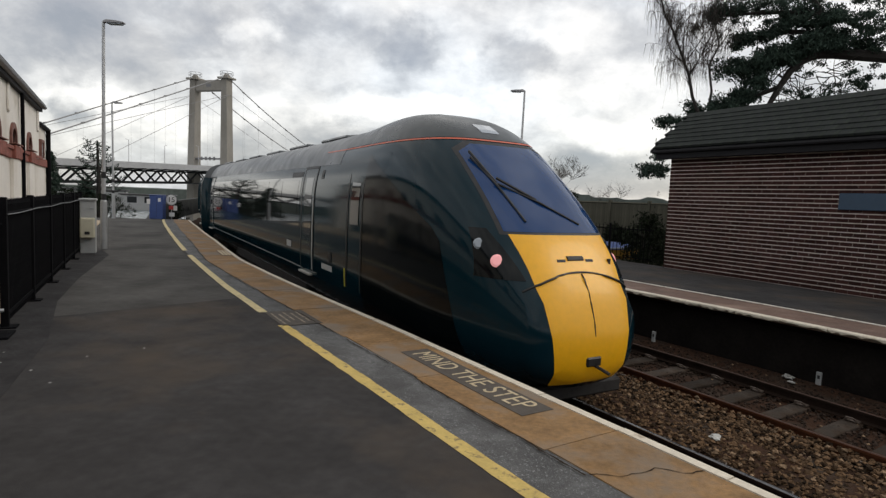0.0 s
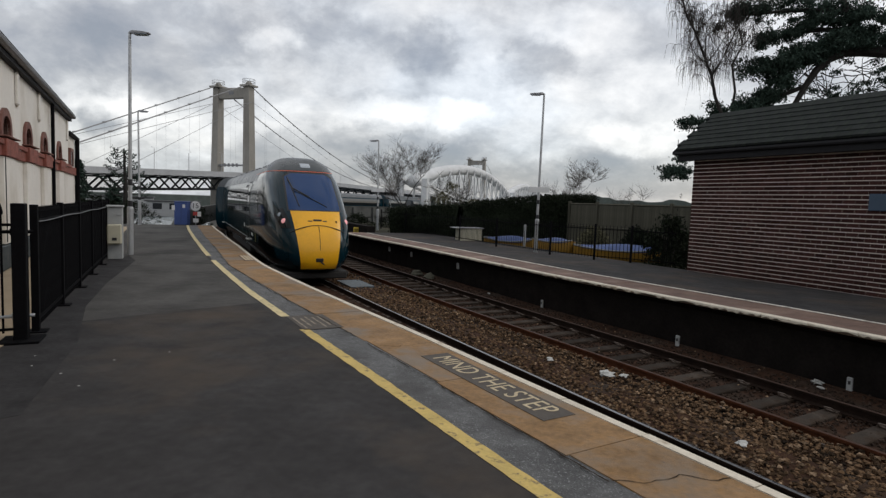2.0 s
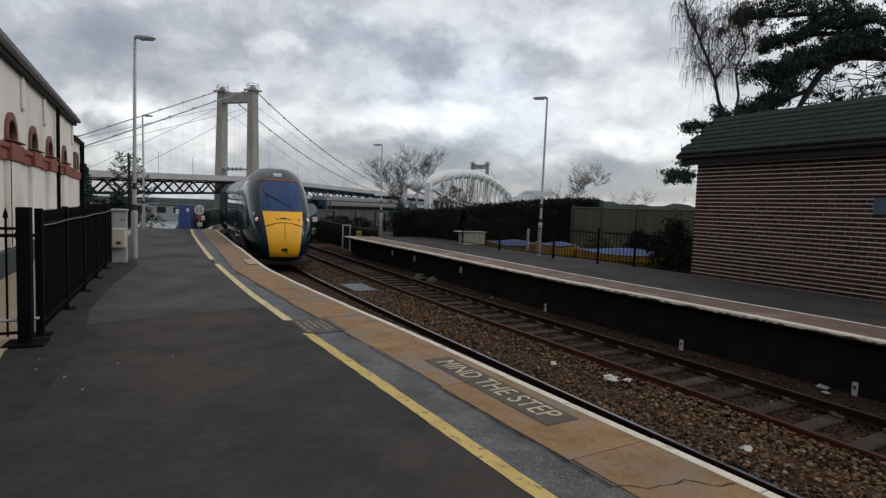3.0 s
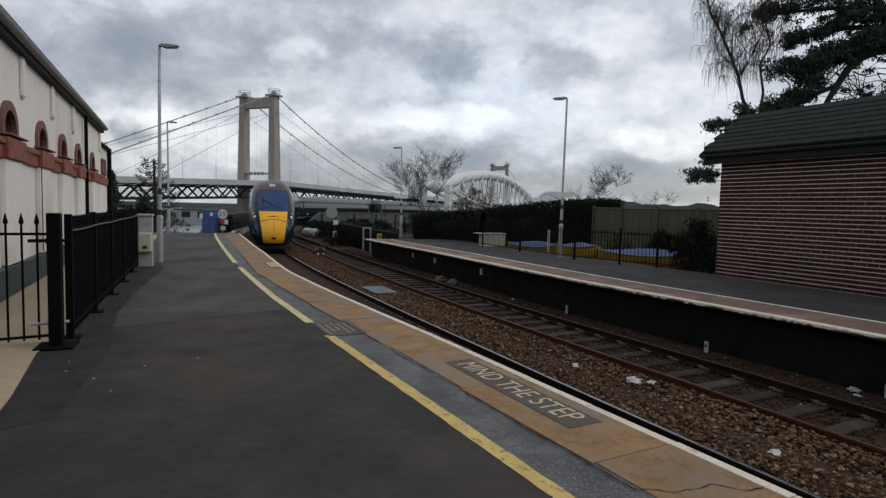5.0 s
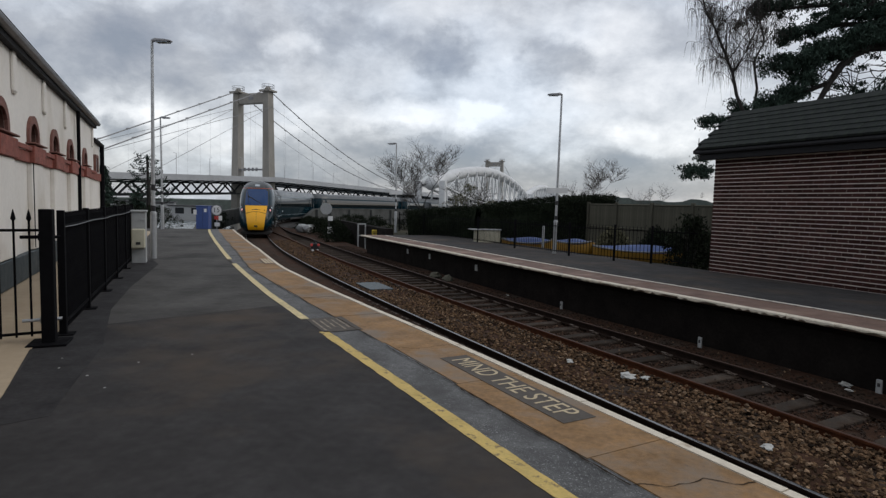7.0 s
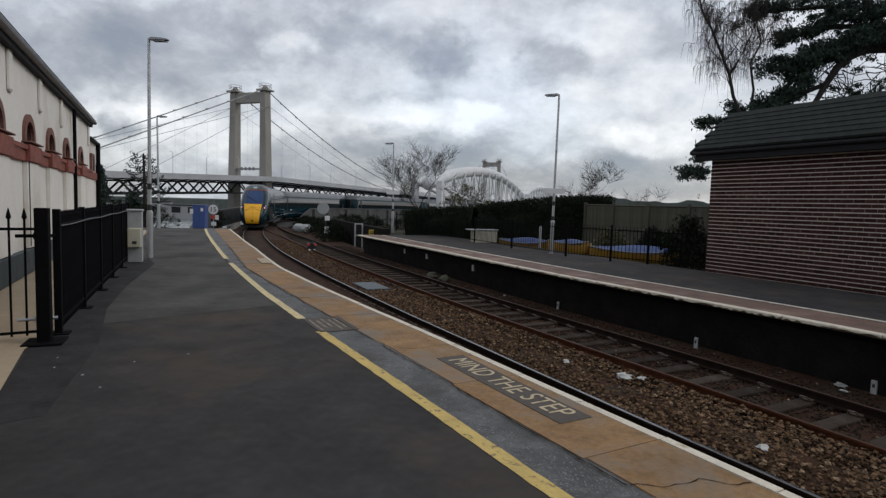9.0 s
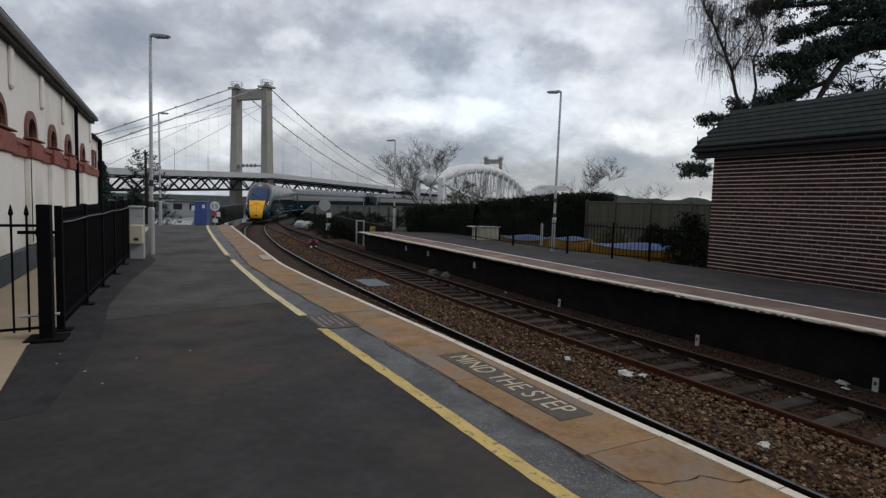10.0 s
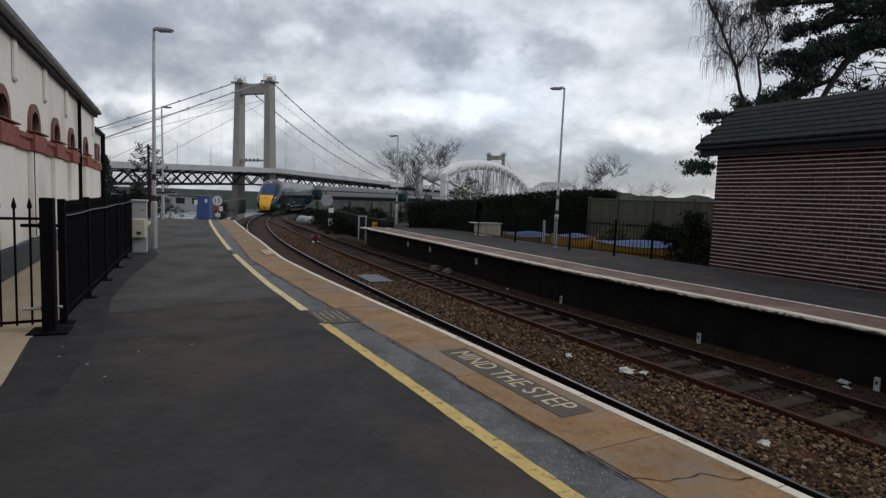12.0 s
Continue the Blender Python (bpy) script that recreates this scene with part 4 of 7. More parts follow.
    for q in range(5):
        bm.faces.new((rings[0][q], rings[0][(q + 1) % 5], rings[1][(q + 1) % 5], rings[1][q]))
    bm.faces.new(rings[0])
    bm.faces.new(rings[1][::-1])
    part("roof", bm, M_SLATE, b)
    for y in (-4.8, 1.74, 9.05):
        bm = bmesh.new()
        if y > 9:
            tube(bm, [(0.1, y, 0.0), (0.1, y, top)], 0.055, 10)
        else:
            tube(bm, [(0.08, y, 0.6), (0.08, y, 2.45)], 0.035, 8)
        part("downpipe", bm, M_BLACK_IRON, b)
    # low wing beyond
    w = empty("station_wing", pose(-8.75, 10.28, 0, 0, 0, 29), "lower cream rendered wing of the station building", "building")
    bm = bmesh.new()
    box(bm, -6.0, -0.05, 14.21, 17.2, -1.2, 4.0)
    part("wall", bm, M_RENDER_WALL, w)
    bm = bmesh.new()
    box(bm, -6.3, 0.12, 14.23, 17.6, 4.0, 4.14, bev=0.04)
    part("eaves", bm, M_GUTTER, w)
    bm = bmesh.new()
    box(bm, -0.06, 0.02, 14.25, 17.2, sill - 0.34, sill - 0.02, bev=0.01)
    part("brick_band", bm, M_TERRACOTTA, w)
    bm = bmesh.new()
    box(bm, -0.06, 0.03, 14.75, 15.5, sill, sill + 0.6, bev=0.02)
    pane = part("window", bm, M_FAR_WINDOW, w)
    bm = bmesh.new()
    for ya, yb, za, zb in ((14.6, 14.748, sill, sill + 0.72), (15.502, 15.65, sill, sill + 0.72), (14.748, 15.502, sill + 0.602, sill + 0.72)):
        box(bm, -0.06, 0.06, ya, yb, za, zb)
    part("brick_surround", bm, M_ARCH, pane)
    bm = bmesh.new()
    tube(bm, [(0.06, 17.1, 0), (0.06, 17.1, 4.0)], 0.09, 8)
    part("downpipe", bm, M_BLACK_IRON, w)


building()


def cabinet():
    c = empty("cabinet", pose(-8.83, 14.75, 0, 0, 0, 27) @ Matrix.Scale(0.9, 4), "grey steel equipment cabinet on the platform", "cabinet")
    bm = bmesh.new()
    box(bm, -0.28, 0.10, -0.22, 0.22, 0.0, 1.5, bev=0.015)
    part("body", bm, M_CAB_GREY, c)
    bm = bmesh.new()
    box(bm, -0.31, 0.13, -0.26, 0.25, 1.5, 1.56, bev=0.015)
    part("top", bm, M_CAB_GREY, c)
    bm = bmesh.new()
    box(bm, -0.27, 0.09, -0.44, -0.224, 0.45, 1.02, bev=0.03)
    d = part("meter_box", bm, M_CAB_CREAM, c, "cream plastic box on the cabinet's face")
    bm = bmesh.new()
    box(bm, -0.15, -0.03, -0.452, -0.441, 0.56, 0.64)
    part("label", bm, M_SIGN_BLACK, d)
    bm = bmesh.new()
    box(bm, -0.02, 0.07, -0.25, -0.221, 1.28, 1.32)
    part("handle", bm, M_GALV, c)


cabinet()


def platform_end_things():
    b = empty("steel_locker", pose(-15.8, 32.6, 0, 0, 0, 10) @ Matrix.Scale(0.88, 4), "blue painted steel locker at the platform's end", "locker")
    bm = bmesh.new()
    box(bm, -0.40, 0.40, -0.35, 0.35, 0, 1.5, bev=0.02)
    part("body", bm, M_BLUE_BOX, b)
    bm = bmesh.new()
    box(bm, -0.42, 0.42, -0.37, 0.37, 1.5, 1.54, bev=0.01)
    part("lid", bm, M_BLUE_BOX, b)
    bm = bmesh.new()
    box(bm, 0.02, 0.03, -0.356, -0.352, 0.1, 1.4)
    part("door_gap", bm, M_SIGN_BLACK, b)
    for x, z, w, h in ((-0.55, 0.95, 0.2, 0.32), (0.12, 1.12, 0.16, 0.22)):
        bm = bmesh.new()
        box(bm, x, x + w, -0.37, -0.357, z, z + h)
        part("notice", bm, M_SIGN_WHITE, b)
    s = empty("speed_sign", pose(-15.2, 33.0, 0, 0, 0, 8) @ Matrix.Scale(0.88, 4), "round white speed board reading 15 on a short post", "sign")
    bm = bmesh.new()
    lathe_z(bm, [(0.035, 0.0), (0.035, 1.3)], seg=10)
    part("post", bm, M_GALV, s)

    def disc(r, y0, y1, z):
        q = bmesh.new()
        tube(q, [(0, y0, z), (0, y1, z)], r, 28)
        return q

    part("rim", disc(0.36, -0.04, -0.06, 1.25), M_LAMP_HEAD, s)
    face = part("face", disc(0.32, -0.061, -0.068, 1.25), M_SIGN_WHITE, s)
    cu = bpy.data.curves.new("digits", "FONT")
    cu.body, cu.size, cu.extrude, cu.align_x, cu.align_y = "15", 0.46, 0.003, "CENTER", "CENTER"
    tmp = new("digits", cu)
    me = bpy.data.meshes.new_from_object(tmp.evaluated_get(bpy.context.evaluated_depsgraph_get()))
    bpy.data.objects.remove(tmp)
    me.transform(pose(0, -0.072, 1.25, 90, 0, 0))
    me.materials.clear()
    me.materials.append(M_SIGN_BLACK)
    ob = new("digits", me)
    ob.parent = face
    for x, z, w, h, m in ((-0.16, 0.62, 0.3, 0.24, M_SIGN_RED), (0.12, 0.56, 0.24, 0.32, M_SIGN_WHITE), (-0.14, 0.16, 0.34, 0.26, M_SIGN_WHITE)):
        bm = bmesh.new()
        box(bm, x, x + w, -0.055, -0.04, z, z + h, bev=0.004)
        part("plate", bm, m, s)
    # signs between the tracks' ends: the back of a round board, and small plates
    x, y = on_line(46.5, 5.6)
    q = empty("signal_post", pose(x - 0.5, y, -1.3, 0, 0, 10), "trackside post with the plain back of a round board", "sign")
    bm = bmesh.new()
    lathe_z(bm, [(0.05, 0.0), (0.05, 2.5)], seg=10)
    part("post", bm, M_SIGN_BLACK, q)
    bm = bmesh.new()
    tube(bm, [(-0.20, -0.04, 2.55), (-0.20, -0.07, 2.55)], 0.45, 24)
    part("board", bm, M_CAB_GREY, q)
    bm = bmesh.new()
    for k in range(3):
        box(bm, -0.40 + k * 0.13, -0.38 + k * 0.13, -0.078, -0.07, 2.25, 2.85)
    part("rib", bm, M_GALV, q)
    for z0, z1, w in ((1.62, 1.98, 0.18), (0.65, 1.15, 0.21)):
        bm = bmesh.new()
        box(bm, 0.12 - w, 0.12 + w, -0.09, -0.05, z0, z1, bev=0.005)
        part("plate", bm, M_SIGN_WHITE, q)
    x, y = on_line(35.25, 2.45)
    g = empty("ground_signal", pose(x, y, -1.08, 0, 0, 20) @ Matrix.Scale(1.45, 4), "low dark ground signal between the rails", "signal")
    bm = bmesh.new()
    box(bm, -0.16, 0.16, -0.1, 0.1, 0, 0.34, bev=0.03)
    tube(bm, [(0.0, 0, 0.3), (0.0, 0, 0.46)], 0.05, 8)
    part("casing", bm, M_BLACK, g)
    for px, m in ((-0.09, M_SIGN_WHITE), (0.09, M_SIGN_WHITE)):
        bm = bmesh.new()
        tube(bm, [(px, -0.11, 0.05), (px, -0.125, 0.05)], 0.05, 10)
        part("lens", bm, m, g)
    for px in (-0.13, 0.13):
        bm = bmesh.new()
        tube(bm, [(px, -0.11, 0.27), (px, -0.125, 0.27)], 0.055, 10)
        part("reflector", bm, M_SIGN_RED, g)
    # wrapped pale bundle on the far bank
    x, y = on_line(57.5, 3.9)
    bm = bmesh.new()
    for k, (dx, dy, r) in enumerate(((0, 0, 0.42), (0.55, -0.5, 0.36), (0.3, 0.7, 0.38))):
        bmesh.ops.create_icosphere(bm, subdivisions=2, radius=r, matrix=pose(dx, dy, 0.3))
    for v in bm.verts:
        v.co *= 1 + 0.25 * noise.noise(v.co * 2.5)
        v.co.z *= 0.8
    ob = part("wrapped_bundle", bm, M_SHEETING)
    ob.matrix_world = pose(x, y, -1.15) @ Matrix.Scale(1.4, 4)
    tagged(ob, "crumpled pale sheeting lying beside the track", "sheeting")


platform_end_things()


def hut():
    yaw = 29.0
    t = empty("brick_hut", pose(7.40, 18.02, Z_R, 0, 0, yaw), "small red brick platform hut with a dark tiled gable roof", "hut")
    # local: -y runs along the front towards the viewer, x goes back from the front
    L, D, H, TOP = 11.0, 2.6, 3.70, 3.44
    bm = bmesh.new()
    box(bm, 0.005, D, -L, -0.012, 0, TOP + 0.1)
    part("wall_core", bm, M_MORTAR, t, "pale mortar between the bricks")
    # gables
    bm = bmesh.new()
    for y in (-0.03, -L + 0.03):
        a = [bm.verts.new((x, y, z)) for x, z in ((0, TOP), (D, TOP), (D / 2, H + 1.05))]
        bm.faces.new(a)
    part("gable", bm, M_BRICK_FAR, t)
    bm = bmesh.new()
    box(bm, -0.28, 0.02, -L - 0.2, 0.34, TOP, TOP + 0.03, bev=0.006)
    part("soffit", bm, M_GUTTER, t)
    bm = bmesh.new()
    box(bm, -0.31, -0.282, -L - 0.2, 0.36, TOP - 0.01, H - 0.02, bev=0.005)
    part("fascia", bm, M_GUTTER, t)
    bm = bmesh.new()
    tube(bm, [(-0.37, -L - 0.25, H - 0.05), (-0.37, 0.44, H - 0.05)], 0.058, 8)
    part("gutter", bm, M_GUTTER, t)
    # roof tiles: courses of overlapping tiles on both slopes
    pitch = math.atan2(1.25, D / 2 + 0.38)
    run = math.hypot(1.25, D / 2 + 0.38) + 0.02
    courses = 8
    bm = bmesh.new()
    box(bm, 0, 0.36, -0.165, 0.165, 0, 0.072, bev=0.008)
    me = to_mesh("roof_tile", bm, M_TILE)
    bm = bmesh.new()
    for sgn in (1, -1):
        ex = -0.38 if sgn > 0 else D + 0.38
        a = [bm.verts.new(p) for p in ((ex, -L - 0.28, H - 0.01), (ex, 0.46, H - 0.01), (D / 2, 0.46, H + 1.24), (D / 2, -L - 0.28, H + 1.24))]
        bm.faces.new(a)
    part("roof_deck", bm, M_GUTTER, t)
    roof = new("roof")
    roof.parent = t
    for c in range(courses):
        d = c * run / courses
        y = 0.20 + (0.165 if c % 2 else 0)
        while y > -L - 0.3:
            ob = new("roof_tile", me)
            ob.parent = roof
            ob.matrix_basis = pose(-0.38 + d * math.cos(pitch), y, H + 0.03 + d * math.sin(pitch), 0, -math.degrees(pitch) + 5.5, 0) @ pose(0, 0, random.uniform(0, 0.006), random.uniform(-0.5, 0.5))
            y -= 0.332
    bm = bmesh.new()
    tube(bm, [(D / 2, 0.5, H + 1.24), (D / 2, -L - 0.3, H + 1.24)], 0.07, 10)
    part("ridge", bm, M_TILE, roof)
    # verge board at the gable
    bm = bmesh.new()
    for a, b in (((-0.40, H - 0.08), (D / 2, H + 1.16)), ((D + 0.40, H - 0.08), (D / 2, H + 1.16))):
        vs = [bm.verts.new((x, y, z + dz)) for y in (0.46, 0.51) for (x, z), dz in ((a, 0), (b, 0), (b, 0.1), (a, 0.1))]
        for f in ((0, 1, 2, 3), (7, 6, 5, 4), (0, 4, 5, 1), (1, 5, 6, 2), (2, 6, 7, 3), (3, 7, 4, 0)):
            bm.faces.new([vs[i] for i in f])
    part("verge_board", bm, M_GUTTER, t)
    # bricks in courses on the front face, and the end wall
    bw, bh, jt, hd = 0.268, 0.090, 0.024, 0.005
    bm = bmesh.new()
    box(bm, 0.0, 0.1, -bw, 0, 0, bh, bev=0.003)
    one = to_mesh("brick", bm, M_BRICK)
    n = 0
    rest_v, rest_f = [], []
    rows = int(TOP / (bh + jt))
    for r in range(rows):
        z = 0.01 + r * (bh + jt)
        y = -0.001 - (0.0 if r % 2 else 0.1365)
        if r % 2 == 0:
            k = len(rest_v)
            rest_v += [(px, py, pz) for px in (0, 0.09) for py in (-0.1315, -0.001) for pz in (z, z + bh)]
            rest_f += [tuple(k + i for i in f) for f in ((0, 1, 3, 2), (4, 6, 7, 5), (0, 4, 5, 1), (2, 3, 7, 6), (0, 2, 6, 4), (1, 5, 7, 3))]
        while y - bw > -L:
            dx = random.uniform(-0.003, 0.003)
            if n < 300 and y > -5.6 and 6 <= r < 22 and y < -0.5:
                ob = new("brick", one)
                ob.parent = t
                ob.matrix_basis = pose(dx, y, z)
                n += 1
            else:
                k = len(rest_v)
                rest_v += [(px, py, pz) for px in (dx, 0.09) for py in (y - bw, y) for pz in (z, z + bh)]
                rest_f += [tuple(k + i for i in f) for f in ((0, 1, 3, 2), (4, 6, 7, 5), (0, 4, 5, 1), (2, 3, 7, 6), (0, 2, 6, 4), (1, 5, 7, 3))]
            y -= bw + hd
    me2 = bpy.data.meshes.new("brickwork")
    me2.from_pydata(rest_v, [], rest_f)
    me2.materials.append(M_BRICK_FAR)
    ob = new("brickwork", me2)
    ob.parent = t
    ob["kind"] = "stuff"
    # thin rod standing on the end of the eave
    bm = bmesh.new()
    tube(bm, [(-0.30, 0.40, H - 0.04), (-0.30, 0.40, H + 0.40)], 0.012, 6)
    part("rod", bm, M_GUTTER, t)
    # blue notice board on the front wall
    bm = bmesh.new()
    box(bm, -0.05, -0.003, -6.4, -4.95, 2.02, 2.42, bev=0.01)
    s = part("name_board", bm, M_SIGN_BLUE, t, "dark blue board fixed to the brickwork")


hut()


def worn_strip():
    # darker patched asphalt along the foot of the railing
    bm = bmesh.new()
    prism(bm, [(-4.75, 6.2), (-5.1, 6.6), (-9.3, 14.9), (-9.0, 15.5), (-8.2, 14.4), (-6.6, 10.6), (-5.55, 8.4), (-4.3, 6.35), (-3.3, 4.2), (-3.6, 3.9), (-4.05, 4.65), (-4.9, 6.05)], 0.0005, 0.003)
    tagged(part("patched_strip", bm, M_DARK_ASPHALT), "darker patched asphalt strip beside the railing", "paving", kind="structure")


worn_strip()


# ---- the train ----
CAR = 25.6            # body length; cars stand 26 m apart
PITCH_CARS = 26.0
HALF = CAR / 2


def nose_shape(u):
    """Half width, top and bottom of the cab end, at u metres behind its tip."""
    w = np.interp(u, [0, 0.05, 0.18, 0.45, 0.9, 1.5, 2.3, 3.2, 4.4, 5.8], [0.42, 0.68, 0.88, 1.03, 1.15, 1.24, 1.305, 1.335, 1.345, 1.35])
    top = np.interp(u, [0, 0.05, 0.18, 0.45, 0.8, 1.25, 1.7, 2.3, 2.9, 3.5, 4.2, 5.0, 5.8], [1.05, 1.28, 1.62, 2.05, 2.40, 2.82, 3.18, 3.64, 3.95, 4.13, 4.17, 4.12, 4.05])
    bot = np.interp(u, [0, 0.05, 0.18, 0.45, 0.9, 1.8], [0.72, 0.55, 0.42, 0.34, 0.30, 0.28])
    return float(w), float(top), float(bot)


def smooth_table(fn, u, d=0.12):
    ks = [-2, -1, 0, 1, 2]
    if u < 0.3:
        return fn(u)
    vals = [fn(max(0.0, u + k * d)) for k in ks]
    return tuple(sum(v[i] for v in vals) / len(ks) for i in range(3))


def section(w, top, bot, e=0.0):
    """Half ring from the lower edge up over the roof: body side, shoulder, roof."""
    hgt = top - bot
    pts = []
    n = 28
    for k in range(n + 1):
        a = math.pi * k / n - math.pi / 2          # -90 .. 90 degrees
        c, s = math.cos(a), math.sin(a)
        low = float(np.interp(w, [0.4, 1.0, 1.2, 1.33], [2.3, 2.7, 3.6, 5.5]))
        p = 2.0 / 3.4 if s > 0 else 2.0 / low
        x = w * abs(c) ** p
        z = bot + hgt * 0.5 + hgt * 0.5 * (abs(s) ** (2.0 / 2.5 if s > 0 else 2.0 / low)) * (1 if s > 0 else -1)
        pts.append((x, z))
    return pts


def body_shell(cab):
    """Outer skin of a car; local y runs forward, the cab (if any) is at the rear end."""
    bm = bmesh.new()
    ys = []
    if cab:
        us = [0, 0.02, 0.05, 0.1, 0.18, 0.3, 0.45, 0.6, 0.8, 1.0, 1.25, 1.5, 1.75, 2.0, 2.3, 2.6, 2.9, 3.2, 3.5, 3.85, 4.2, 4.6, 5.0, 5.4, 5.8]
        ys = [(-HALF + u, smooth_table(nose_shape, u)) for u in us] + [(-HALF + 5.8 + (CAR - 5.8) * k / 8, (1.35, 4.02, 0.28)) for k in range(1, 9)]
    else:
        ys = [(-HALF + CAR * k / 8, (1.35, 4.02, 0.28)) for k in range(9)]
    rings = []
    for y, (w, t, b) in ys:
        half = section(w, t, b)
        ring = [(x, z) for x, z in half] + [(-x, z) for x, z in reversed(half[1:-1])]
        rings.append([bm.verts.new((x, y, z)) for x, z in ring])
    m = len(rings[0])
    for a, b in zip(rings, rings[1:]):
        for q in range(m):
            bm.faces.new((a[q], a[(q + 1) % m], b[(q + 1) % m], b[q]))
    bm.faces.new(rings[0])
    bm.faces.new(rings[-1][::-1])
    bmesh.ops.remove_doubles(bm, verts=bm.verts, dist=0.0008)
    bmesh.ops.recalc_face_normals(bm, faces=bm.faces)
    return bm


def cut(bm, co, no):
    """Keeps what lies behind the plane."""
    bmesh.ops.bisect_plane(bm, geom=bm.verts[:] + bm.edges[:] + bm.faces[:], plane_co=co, plane_no=no, clear_outer=True)


def proud(bm, d):
    bm.normal_update()
    for v in bm.verts:
        v.co += v.normal * d


def skin_patch(planes, d):
    """A piece of the cab's skin within planes, lifted by d."""
    bm = body_shell(True)
    bm.normal_update()
    for v in bm.verts:
        v.co += v.normal * d
    for co, no in planes:
        cut(bm, co, no)
    return bm


def side_x(z, top=4.02, w=1.35):
    pts = section(w, top, 0.28)
    zs = [p[1] for p in pts]
    xs = [p[0] for p in pts]
    return float(np.interp(z, zs, xs))


def side_panel(bm, sgn, y0, y1, z0, z1, lift, n=8):
    """A strip that follows the body side."""
    rows = []
    for k in range(n + 1):
        z = z0 + (z1 - z0) * k / n
        x = side_x(z) + lift
        rows.append([bm.verts.new((sgn * x, y, z)) for y in (y0, y1)])
    for a, b in zip(rows, rows[1:]):
        bm.faces.new((a[0], a[1], b[1], b[0]))


def bogie(parent, y, wheels):
    bm = bmesh.new()
    for sx in (-1, 1):
        box(bm, sx * 0.95 - 0.07, sx * 0.95 + 0.07, y - 1.75, y + 1.75, 0.42, 0.62, bev=0.02)
        for dy in (-1.3, 1.3):
            box(bm, sx * 0.95 - 0.12, sx * 0.95 + 0.12, y + dy - 0.2, y + dy + 0.2, 0.32, 0.62, bev=0.03)
        tube(bm, [(sx * 1.05, y - 0.7, 0.5), (sx * 1.05, y + 0.7, 0.72)], 0.05, 6)
    box(bm, -0.9, 0.9, y - 0.2, y + 0.2, 0.4, 0.6)
    part("bogie_frame", bm, M_UNDER, parent)
    for dy in (-1.3, 1.3):
        bm = bmesh.new()
        for sx in (-1, 1):
            tube(bm, [(sx * 0.70, 0, 0), (sx * 0.715, 0, 0), (sx * 0.72, 0, 0), (sx * 0.83, 0, 0)], [0.48, 0.48, 0.45, 0.45], 20)
        tube(bm, [(-0.7, 0, 0), (0.7, 0, 0)], 0.08, 8)
        w = part("wheelset", bm, M_UNDER, parent)
        w.matrix_basis = pose(0, y + dy, 0.45)
        wheels.append((w, y + dy))


